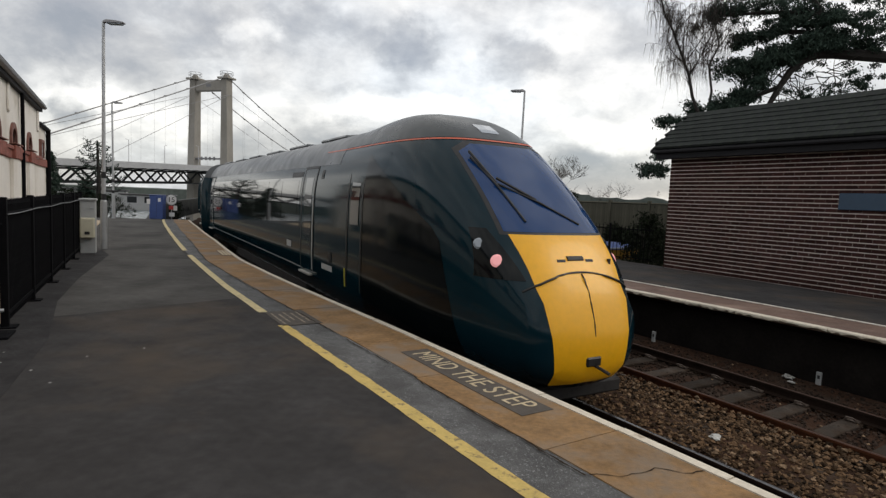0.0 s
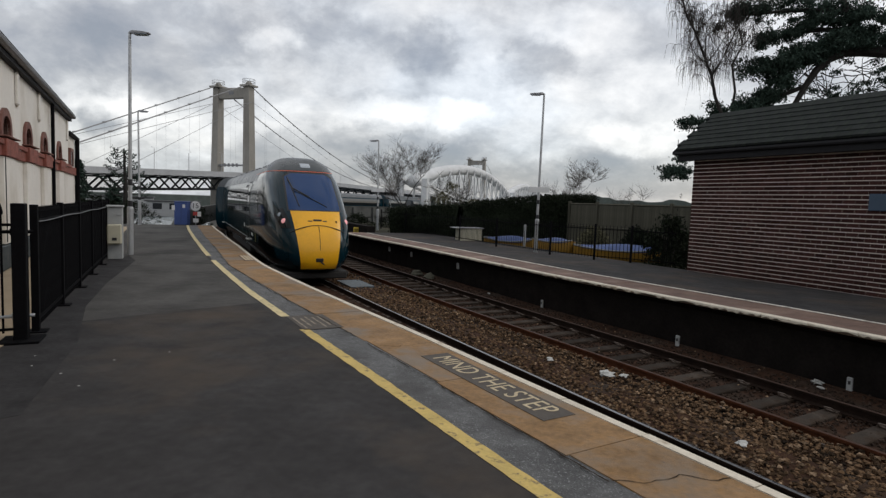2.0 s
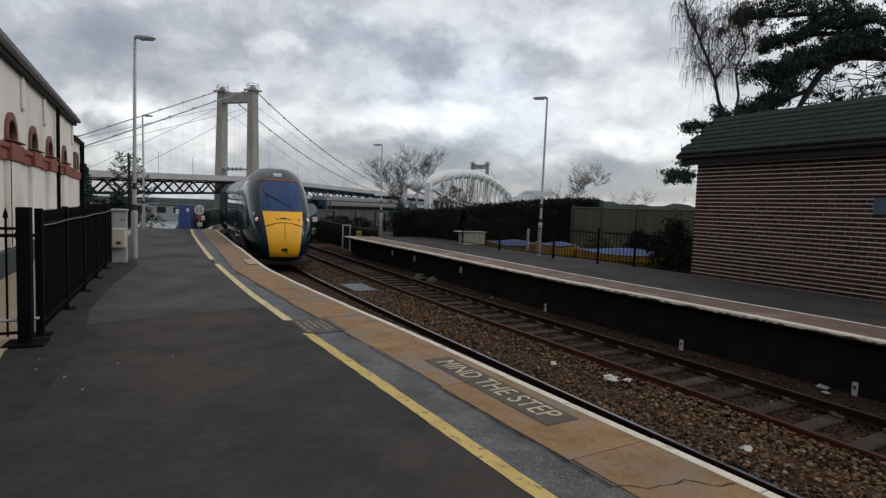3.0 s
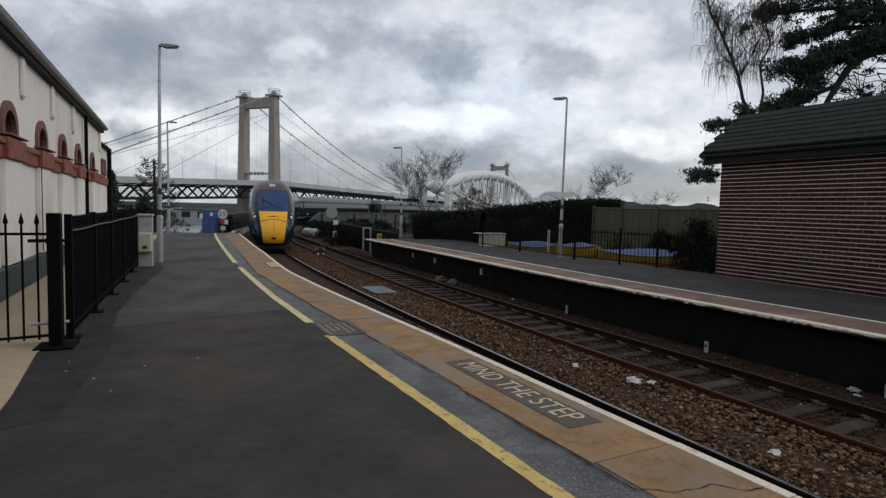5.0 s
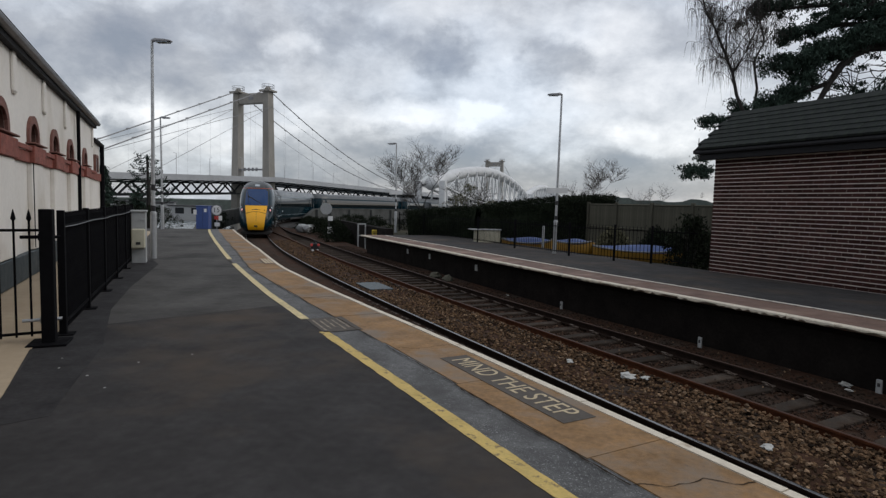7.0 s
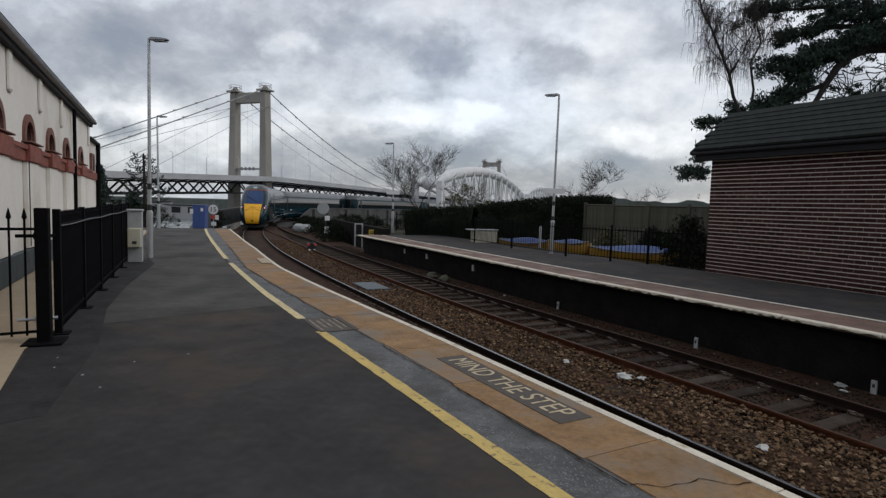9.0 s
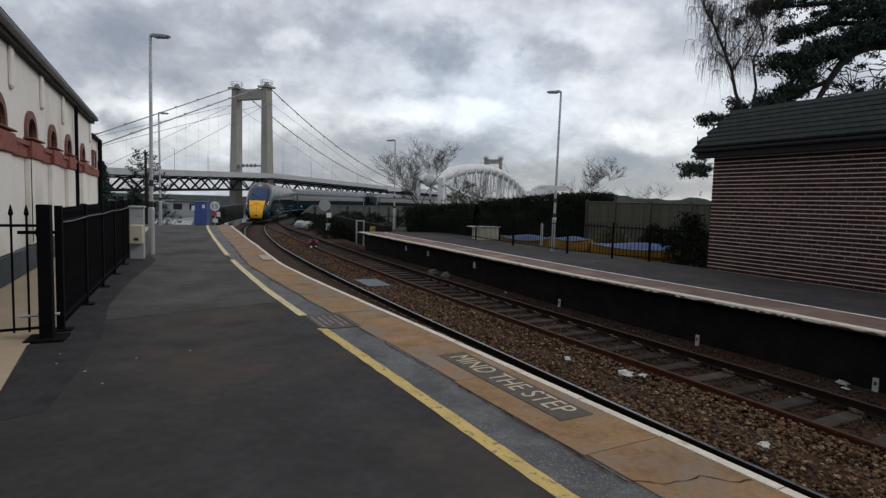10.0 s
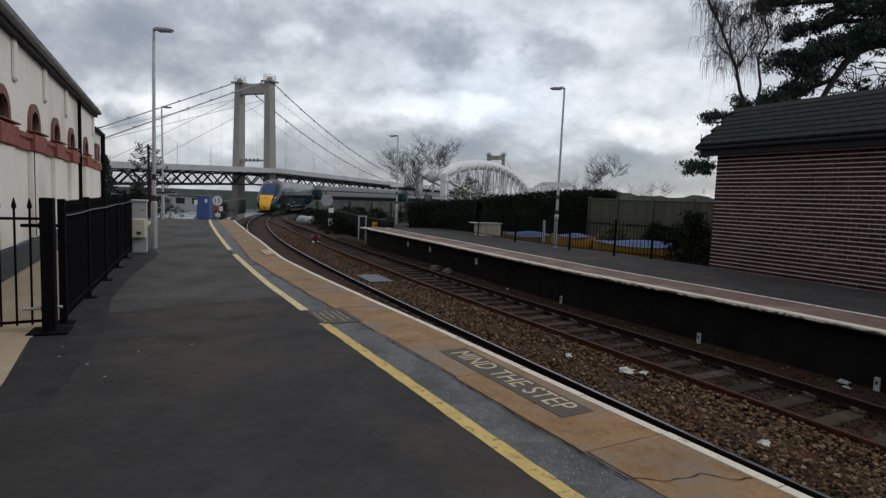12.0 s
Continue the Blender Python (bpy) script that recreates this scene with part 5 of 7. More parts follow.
def train_car(cab, wheels, near):
    t = empty("train_car", Matrix(), "dark green passenger train end car with a yellow nose" if cab else "dark green passenger train coach with grey roof", "train", "train cars")
    shell = body_shell(cab)
    body = part("body", shell, M_TRAIN, t, "glossy dark green bodyshell", smooth=True)
    # grey roof skin from the shoulder up
    bm = body_shell(cab)
    bm.normal_update()
    for v in bm.verts:
        v.co += v.normal * 0.004
    if cab:
        cut(bm, (0, -HALF + 6.0, 0), (0, -1, 0))
    cut(bm, (0, 0, 3.30), (0, 0, -1))
    cut(bm, (0, HALF - 0.05, 0), (0, 1, 0))
    part("roof", bm, M_TRAIN_ROOF, t, "grey painted roof", smooth=True)
    # roof ribs and equipment boxes
    bm = bmesh.new()
    for y in np.arange(-HALF + 7.5, HALF - 1.5, 3.2):
        box(bm, -0.6, 0.6, y, y + 1.9, 3.97, 4.06, bev=0.04)
    part("roof_equipment", bm, M_TRAIN_ROOF, t)
    # underframe and skirts
    bm = bmesh.new()
    box(bm, -1.15, 1.15, -HALF + (5.2 if cab else 1), -HALF + 7.4 if cab else -HALF + 5, 0.55, 0.9)
    box(bm, -1.22, 1.22, -4.6, 4.8, 0.26, 0.85, bev=0.05)
    box(bm, -1.1, 1.1, -HALF + 3, HALF - 0.6, 0.72, 0.9)
    part("underframe", bm, M_UNDER, t)
    for y in (-8.5, 8.5):
        bogie(t, y, wheels)
    for sgn in (-1, 1):
        # continuous dark window band with single panes
        a = -HALF + (8.2 if cab else 2.1)
        b = HALF - 2.1
        bm = bmesh.new()
        side_panel(bm, sgn, a + 0.35, b - 0.1, 1.86, 3.06, 0.004)
        band = part("window_band", bm, M_TINT_GLASS, t, "tinted glazing band", smooth=True)
        y = a + 0.55
        while y + 1.5 < b - 0.1:
            bm = bmesh.new()
            side_panel(bm, sgn, y, y + 1.45, 1.96, 2.98, 0.008)
            part("window", bm, M_TINT_GLASS, band, smooth=True)
            y += 1.62
        # pale lining along the foot of the side and a grey destination mark
        bm = bmesh.new()
        side_panel(bm, sgn, a, b, 0.94, 0.965, 0.005, 2)
        part("lining", bm, M_GREY_TRIM, t)
        bm = bmesh.new()
        side_panel(bm, sgn, a + 0.3, a + 1.3, 3.08, 3.2, 0.006, 2)
        part("destination_panel", bm, M_SIGN_BLACK, t)
        bm = bmesh.new()
        side_panel(bm, sgn, a + 1.0, a + 1.45, 1.35, 1.5, 0.006, 2)
        part("number_mark", bm, M_GREY_TRIM, t)
        # small grab handles and a grille between the doors of the cab car
        if cab:
            for yy, z0, z1 in ((a - 1.35, 3.02, 3.2), (a - 2.15, 1.3, 1.5)):
                bm = bmesh.new()
                side_panel(bm, sgn, yy, yy + 0.16, z0, z1, 0.012, 2)
                part("socket_cover", bm, M_BLACK, t)
            bm = bmesh.new()
            side_panel(bm, sgn, a - 2.2, a - 1.5, 1.12, 1.24, 0.006, 2)
            part("data_mark", bm, M_GREY_TRIM, t)
        # doors at each end
        for d0 in (a - 0.85, b):
            bm = bmesh.new()
            side_panel(bm, sgn, d0, d0 + 0.95, 0.95, 3.26, 0.006, 12)
            door = part("door", bm, M_TRAIN, t, "dark green sliding door", smooth=True)
            bm = bmesh.new()
            side_panel(bm, sgn, d0 + 0.20, d0 + 0.75, 1.75, 3.05, 0.010, 8)
            part("door_window", bm, M_TINT_GLASS, door)
            bm = bmesh.new()
            for yy in (d0 - 0.03, d0 + 0.95):
                side_panel(bm, sgn, yy, yy + 0.06, 0.95, 3.30, 0.012, 12)
            side_panel(bm, sgn, d0, d0 + 0.95, 3.25, 3.31, 0.012, 1)
            part("door_seal", bm, M_BLACK, door)
            bm = bmesh.new()
            side_panel(bm, sgn, d0 + 0.035, d0 + 0.10, 1.0, 2.6, 0.009, 8)
            part("door_edge", bm, M_GREY_TRIM, door, "pale grey edge of the door leaf")
            bm = bmesh.new()
            x = side_x(0.95)
            box(bm, min(sgn * x, sgn * (x + 0.09)), max(sgn * x, sgn * (x + 0.09)), d0 + 0.05, d0 + 0.9, 0.86, 0.91, bev=0.008)
            part("door_step", bm, M_DOORSTEP, door)
    # gangway at the plain ends
    bm = bmesh.new()
    box(bm, -0.75, 0.75, HALF, HALF + 0.2, 0.9, 3.3, bev=0.05)
    if not cab:
        box(bm, -0.75, 0.75, -HALF - 0.2, -HALF, 0.9, 3.3, bev=0.05)
    part("gangway", bm, M_BLACK, t)
    if cab:
        cab_details(t)
    return t


def cab_details(t):
    f = -HALF
    # yellow nose panel: a tapering strip down the front
    ang = 0.135
    yel = skin_patch([((0, 0, 2.28), (0, 0, 1)), ((0, 0, 0.49), (0, 0, -1)), ((0.79, 0, 2.28), (1, 0, -ang)), ((-0.79, 0, 2.28), (-1, 0, -ang)), ((0, f + 1.6, 0), (0, 1, 0))], 0.005)
    nose = part("nose_panel", yel, M_TRAIN_YELLOW, t, "bright yellow nose panel", smooth=True)
    # windscreen over the yellow
    scr = skin_patch([((0, 0, 2.31), (0, 0, -1)), ((0, 0, 3.52), (0, 0, 1)), ((0.82, 0, 2.4), (1, 0, 0.03)), ((-0.82, 0, 2.4), (-1, 0, 0.03)), ((0.70, 0, 3.44), (0.6, 0, 1)), ((-0.70, 0, 3.44), (-0.6, 0, 1)), ((0, f + 3.2, 0), (0, 1, 0))], 0.006)
    screen = part("windscreen", scr, M_SCREEN, t, "blue tinted raked windscreen", smooth=True)
    seal = skin_patch([((0, 0, 2.27), (0, 0, -1)), ((0, 0, 3.57), (0, 0, 1)), ((0.87, 0, 2.4), (1, 0, 0.03)), ((-0.87, 0, 2.4), (-1, 0, 0.03)), ((0.73, 0, 3.50), (0.6, 0, 1)), ((-0.73, 0, 3.50), (-0.6, 0, 1)), ((0, f + 3.3, 0), (0, 1, 0))], 0.003)
    part("screen_surround", seal, M_BLACK, t, smooth=True)
    # orange-red lining over the brow
    for z, col in ((3.585, M_RED_LINE),):
        ln = skin_patch([((0, 0, z), (0, 0, -1)), ((0, 0, z + 0.025), (0, 0, 1)), ((0, f + 7.2, 0), (0, 1, 0))], 0.007)
        part("lining", ln, col, t, "thin orange-red line")
    # grey brow above the line, running into the roof
    brow = skin_patch([((0, 0, 3.62), (0, 0, -1)), ((0, f + 6.02, 0), (0, 1, 0))], 0.004)
    part("brow", brow, M_TRAIN_BROW, t, "dark grey brow over the windscreen", smooth=True)
    # lamp clusters beside the yellow
    def skin_point(z, x, lift=0.0):
        x = x if abs(x) > 0.02 else 0.02
        best = None
        for u in np.linspace(0.02, 4, 400):
            w, top, bot = smooth_table(nose_shape, u)
            pts = section(w, top, bot)
            up = [p for p in pts if p[1] >= bot]
            xx = float(np.interp(z, [p[1] for p in up], [p[0] for p in up])) if bot < z < top else 0.0
            if xx >= abs(x):
                best = u
                break
        u = best if best is not None else 1.0
        return Vector((x, f + u - lift, z))

    for sgn in (-1, 1):
        cl = skin_patch([((0, 0, 1.74), (0, 0, -1)), ((0, 0, 2.34), (0, 0, 1)), ((sgn * 0.84, 0, 1.9), (-sgn, 0, 0.3)), ((sgn * 1.14, 0, 1.9), (sgn, 0, 0.1)), ((0, f + 2.0, 0), (0, 1, 0))], 0.005)
        g = part("lamp_glass", cl, M_TRAIN_DARK, t, smooth=True)
        for z, x, r, m, nm in ((1.95, 0.99, 0.085, M_TAIL, "tail_lamp"), (2.14, 1.07, 0.075, M_LENS, "head_lamp")):
            p = skin_point(z, sgn * x)
            bm = bmesh.new()
            n = Vector((sgn * 0.55, -0.75, 0.35)).normalized()
            tube(bm, [p - n * 0.02, p + n * 0.006, p + n * 0.022], [r, r, r * 0.7], 16)
            part(nm, bm, m, g)
    # top marker lamp on the brow
    mk = skin_patch([((0, 0, 3.74), (0, 0, -1)), ((0, 0, 3.90), (0, 0, 1)), ((0.17, 0, 0), (1, 0, 0)), ((-0.17, 0, 0), (-1, 0, 0)), ((0, f + 5, 0), (0, 1, 0))], 0.008)
    part("marker_lamp", mk, M_LENS, t)
    # seam of the coupler cover, an arch across the yellow, and its middle line
    bm = bmesh.new()
    pts = []
    for k in range(25):
        x = -0.86 + 1.72 * k / 24
        z = 1.84 - 0.22 * (x / 0.86) ** 2
        pts.append(skin_point(z, x, 0.008))
    tube(bm, pts, 0.014, 6)
    part("hatch_seam", bm, M_BLACK, nose)
    bm = bmesh.new()
    tube(bm, [skin_point(z, 0.02, 0.010) for z in np.linspace(0.80, 1.82, 18)], 0.009, 5)
    part("hatch_split", bm, M_UNDER, nose)
    # plain mark: three short bars
    for x0, x1, z, r in ((-0.30, -0.17, 1.965, 0.030), (-0.13, 0.13, 1.99, 0.042), (0.17, 0.29, 1.965, 0.030)):
        bm = bmesh.new()
        tube(bm, [skin_point(z, x0 + (x1 - x0) * k / 6, -r * 0.45) for k in range(7)], r, 8)
        part("mark", bm, M_SIGN_BLACK, nose)
    bm = bmesh.new()
    p = skin_point(1.94, 0.60)
    box(bm, p.x - 0.02, p.x + 0.02, p.y - 0.02, p.y + 0.01, p.z - 0.05, p.z + 0.05)
    part("socket", bm, M_SIGN_BLACK, nose)
    # coupler opening
    bm = bmesh.new()
    box(bm, -0.12, 0.12, f - 0.03, f + 0.25, 0.72, 0.84, bev=0.02)
    part("coupler_mouth", bm, M_BLACK, t)
    bm = bmesh.new()
    tube(bm, [(0.0, f + 0.1, 0.76), (0.10, f - 0.18, 0.66)], 0.02, 6)
    part("coupler_lever", bm, M_UNDER, t)
    # snow plough under the nose
    bm = bmesh.new()
    box(bm, -1.0, 1.0, f + 0.45, f + 0.60, 0.14, 0.34, bev=0.03)
    box(bm, -1.1, 1.1, f + 0.6, f + 3.0, 0.22, 0.34, bev=0.03)
    part("obstacle_guard", bm, M_UNDER, t)
    # wipers
    for x0, z0, x1, z1 in ((-0.50, 2.44, -0.70, 3.30), (0.38, 2.42, -0.58, 2.92)):
        bm = bmesh.new()
        a, b = skin_point(z0, x0, 0.03), skin_point(z1, x1, 0.03)
        tube(bm, [a, (a + b) / 2 - Vector((0, 0.03, -0.02)), b], 0.016, 6)
        tube(bm, [b + (a - b) * 0.45 + Vector((0.03, 0, 0.03)), b + Vector((-0.03, 0, 0.08))], 0.02, 6)
        part("wiper", bm, M_BLACK, screen)
    # black area on the cab side, falling from the cab door towards the lamps
    for sgn in (-1, 1):
        pan = skin_patch([((0, f + 4.42, 0), (0, 1, 0)), ((0, f + 4.40, 3.42), (0, -0.42, 0.9)), ((0, f + 2.9, 3.02), (0, -0.62, 0.78)), ((0, f + 1.75, 2.1), (0, -0.9, 0.35)), ((0, 0, 0.55), (0, 0, -1)), ((sgn * 0.2, 0, 0), (-sgn, 0, 0))], 0.003)
        part("side_panel", pan, M_TRAIN_DARK, t, "glossy black area on the cab side", smooth=True)
    # cab side door with its frame, handrail and yellow mark
    for sgn in (-1, 1):
        d0 = f + 4.42
        bm = bmesh.new()
        for yy in (d0, d0 + 0.72):
            side_panel(bm, sgn, yy, yy + 0.05, 0.95, 3.44, 0.012, 12)
        side_panel(bm, sgn, d0, d0 + 0.77, 3.40, 3.45, 0.012, 1)
        frame_part = part("cab_door", bm, M_BLACK, t, "narrow cab door outline")
        bm = bmesh.new()
        side_panel(bm, sgn, d0 + 0.18, d0 + 0.60, 2.15, 3.28, 0.008, 8)
        part("cab_window", bm, M_TINT_GLASS, frame_part, smooth=True)
        bm = bmesh.new()
        side_panel(bm, sgn, d0 + 0.80, d0 + 0.86, 3.16, 3.36, 0.010, 2)
        side_panel(bm, sgn, d0 + 0.80, d0 + 0.86, 0.95, 1.3, 0.010, 2)
        part("yellow_mark", bm, M_DOOR_YELLOW, frame_part)


CARS = []
WHEELS = []


def make_train():
    w = []
    first = train_car(True, w, True)
    CARS.append(first)
    WHEELS.append(w)
    w = []
    coach = train_car(False, w, False)
    CARS.append(coach)
    WHEELS.append(w)
    for k in range(2, 4):
        CARS.append(copy_thing(coach, Matrix()))
    CARS.append(copy_thing(first, Matrix()))


make_train()


def nose_at(t):
    return float(np.interp(t, [q[0] for q in RUN], [q[1] for q in RUN]))


# seconds, distance of the rear nose along the line
RUN = [(0, 7.85), (1, 14.2), (2, 20.2), (3, 25.5), (4, 30.6), (5, 35.7), (6, 40.9), (7, 46.3), (8, 51.6), (9, 56.9), (10, 62.2), (11, 67.4), (12, 72.0)]


def sway(s):
    """How far the car's middle stands to the side of the line."""
    return float(np.interp(s, [8, 20, 28, 40, 60], [0.38, 0.40, 0.18, 0.09, 0.0]))


def car_pose(s_rear, turned=False):
    """The car stands on its two bogies on the line."""
    a, b = s_rear + HALF - 8.5, s_rear + HALF + 8.5
    xa, ya = on_line(a, sway(a - 4.3))
    xb, yb = on_line(b, sway(a - 4.3))
    za, zb = rail_level(a), rail_level(b)
    yaw = math.degrees(math.atan2(-(xb - xa), yb - ya))
    pit = math.degrees(math.atan2(zb - za, 17.0))
    m = pose((xa + xb) / 2, (ya + yb) / 2, (za + zb) / 2, pit, 0, yaw)
    return m @ pose(0, 0, 0, 0, 0, 180) if turned else m


# ---- bridges ----
def road_bridge():
    """Suspension bridge: two concrete portal towers, cables, a deck on an open truss."""
    b = empty("suspension_bridge", Matrix(), "grey suspension road bridge with concrete portal towers", "bridge")
    p1, p2 = Vector((-87.5, 222.0, 0)), Vector((18.8, 539.7, 0))
    ax = (p2 - p1).normalized()
    sd = Vector((ax.y, -ax.x, 0))
    HW = 7.2
    deck_z = 9.6
    for p in (p1, p2):
        yaw = math.degrees(math.atan2(-ax.x, ax.y))
        tw = new("tower")
        tw.parent = b
        tw.matrix_basis = pose(p.x, p.y, 0, 0, 0, yaw)
        for sx in (-1, 1):
            bm = bmesh.new()
            rings = []
            for z, hx, hy in ((-30, 1.8, 2.1), (deck_z, 1.55, 1.85), (43.6, 1.2, 1.6)):
                c = sx * (HW + (44 - z) * 0.012)
                rings.append([bm.verts.new((c + a * hx, d * hy, z)) for a, d in ((-1, -1), (1, -1), (1, 1), (-1, 1))])
            for r0, r1 in zip(rings, rings[1:]):
                for q in range(4):
                    bm.faces.new((r0[q], r0[(q + 1) % 4], r1[(q + 1) % 4], r1[q]))
            bm.faces.new(rings[-1])
            part("leg", bm, M_CONCRETE, tw)
            bm = bmesh.new()
            box(bm, sx * HW - 2.4, sx * HW + 2.4, -2.4, 2.4, 43.7, 44.3)
            lathe_z(bm, [(1.3, 44.4), (1.2, 45.1), (0.7, 45.7), (0.2, 45.9)], sx * HW, 0, 10)
            part("saddle", bm, M_CONCRETE, tw)
            bm = bmesh.new()
            for q in range(8):
                a = math.pi * 2 * q / 8
                tube(bm, [(sx * HW + 2.3 * math.cos(a), 2.3 * math.sin(a), 44.3), (sx * HW + 2.3 * math.cos(a), 2.3 * math.sin(a), 46.4)], 0.08, 4)
            for hz in (45.4, 46.4):
                ring = [(sx * HW + 2.3 * math.cos(math.pi * 2 * q / 16), 2.3 * math.sin(math.pi * 2 * q / 16), hz) for q in range(17)]
                tube(bm, ring, 0.08, 4, cap=False)
            part("handrail", bm, M_GALV, tw)
        bm = bmesh.new()
        box(bm, -HW + 0.9, HW - 0.9, -1.2, 1.2, 39.4, 43.4, bev=0.2)
        part("top_beam", bm, M_CONCRETE, tw)
        bm = bmesh.new()
        box(bm, -HW + 1.2, HW - 1.2, -1.2, 1.2, deck_z + 4.0, deck_z + 4.5)
        for k in range(4):
            box(bm, -3.4 + k * 1.9, -2.6 + k * 1.9, -1.3, -1.0, deck_z + 3.6, deck_z + 4.9)
        part("gantry", bm, M_LAMP_HEAD, tw)
        bm = bmesh.new()
        box(bm, -1.1, 1.1, -1.35, -1.21, 40.8, 42.0)
        part("crest", bm, M_LAMP_HEAD, tw)
    # deck
    s0, s1 = -190.0, 460.0

    def fall(s):
        return 0.0143 * min(max(s, 0.0), 170.0) + 0.035 * max(-s, 0.0)

    def at(s, off, z):
        p = p1 + ax * s + sd * off
        return (p.x, p.y, z - fall(s))

    def beam(name, mat, off0, off1, z0, z1, a=s0, c=s1):
        bm = bmesh.new()
        stops = [a, 0.0, 170.0, c]
        rings = [[bm.verts.new(at(s, o, z)) for o, z in ((off0, z0), (off1, z0), (off1, z1), (off0, z1))] for s in stops]
        for r0, r1 in zip(rings, rings[1:]):
            for q in range(4):
                bm.faces.new((r0[q], r0[(q + 1) % 4], r1[(q + 1) % 4], r1[q]))
        bm.faces.new(rings[0])
        bm.faces.new(rings[-1][::-1])
        return part(name, bm, mat, b)

    for sg in (1, -1):
        beam("walkway", M_DECK_STEEL, sg * 9.0, sg * 12.6, deck_z - 0.5, deck_z + 0.2)
        beam("parapet", M_DECK_STEEL, sg * 12.5, sg * 12.6, deck_z + 0.2, deck_z + 1.3)
        beam("chord", M_TRUSS, sg * 7.0, sg * 7.5, deck_z - 1.5, deck_z - 1.0)
        beam("chord", M_TRUSS, sg * 7.0, sg * 7.5, deck_z - 5.3, deck_z - 4.8)
        bm = bmesh.new()
        s, k = s0, 0
        while s < s1:
            za, zb = (deck_z - 1.2, deck_z - 5.0) if k % 2 == 0 else (deck_z - 5.0, deck_z - 1.2)
            tube(bm, [at(s, sg * 7.25, za), at(s + 4.6, sg * 7.25, zb)], 0.36, 4)
            tube(bm, [at(s, sg * 7.25, deck_z - 1.2), at(s, sg * 12.4, deck_z - 0.4)], 0.16, 4)
            s += 4.6
            k += 1
        part("truss_web", bm, M_TRUSS, b)["kind"] = "stuff"
    beam("roadway", M_DECK_STEEL, -8.9, 8.9, deck_z - 0.9, deck_z - 0.1)
    # main cables, with hangers
    def cable_z(s):
        if 0 <= s <= 335:
            return 9.4 + 35.4 * ((s - 167.5) / 167.5) ** 2 + fall(s)
        if s < 0:
            return 44.8 + s * 0.43 + fall(s)
        return 44.8 - (s - 335) * 0.43 + fall(s)

    for sg in (-1, 1):
        bm = bmesh.new()
        ss = list(range(-84, 0, 12)) + list(range(0, 336, 12)) + list(range(347, 420, 12))
        tube(bm, [at(s, sg * HW, cable_z(s)) for s in ss], 0.19, 6)
        part("main_cable", bm, M_CABLE, b)
        bm = bmesh.new()
        for s in list(range(-80, -4, 10)) + list(range(10, 330, 10)):
            zc = cable_z(s)
            if zc > deck_z + 1:
                tube(bm, [at(s, sg * HW, deck_z), at(s, sg * HW, zc)], 0.02, 4)
                tube(bm, [at(s - 0.5, sg * HW, zc), at(s + 0.5, sg * HW, cable_z(s + 0.5))], 0.28, 6)
        part("hanger", bm, M_CABLE, b)["kind"] = "stuff"
        # added stay cables, lower and straight
        bm = bmesh.new()
        tube(bm, [at(0, sg * (HW + 1.6), 38.0), at(-95, sg * 9.5, deck_z)], 0.07, 4)
        tube(bm, [at(0, sg * (HW + 1.6), 38.0), at(-60, sg * 9.5, deck_z)], 0.07, 4)
        tube(bm, [at(0, sg * (HW + 1.6), 38.0), at(95, sg * 9.5, deck_z)], 0.07, 4)
        part("stay_cable", bm, M_CABLE, b)
    # road lamps on the deck
    for s in (-75, -45, -15, 30, 70):
        for sg in (-1, 1):
            bm = bmesh.new()
            tube(bm, [at(s, sg * 7.6, deck_z), at(s, sg * 7.6, deck_z + 8), at(s, sg * 6.4, deck_z + 8.3)], 0.09, 5)
            part("road_lamp", bm, M_GALV, b)


road_bridge()


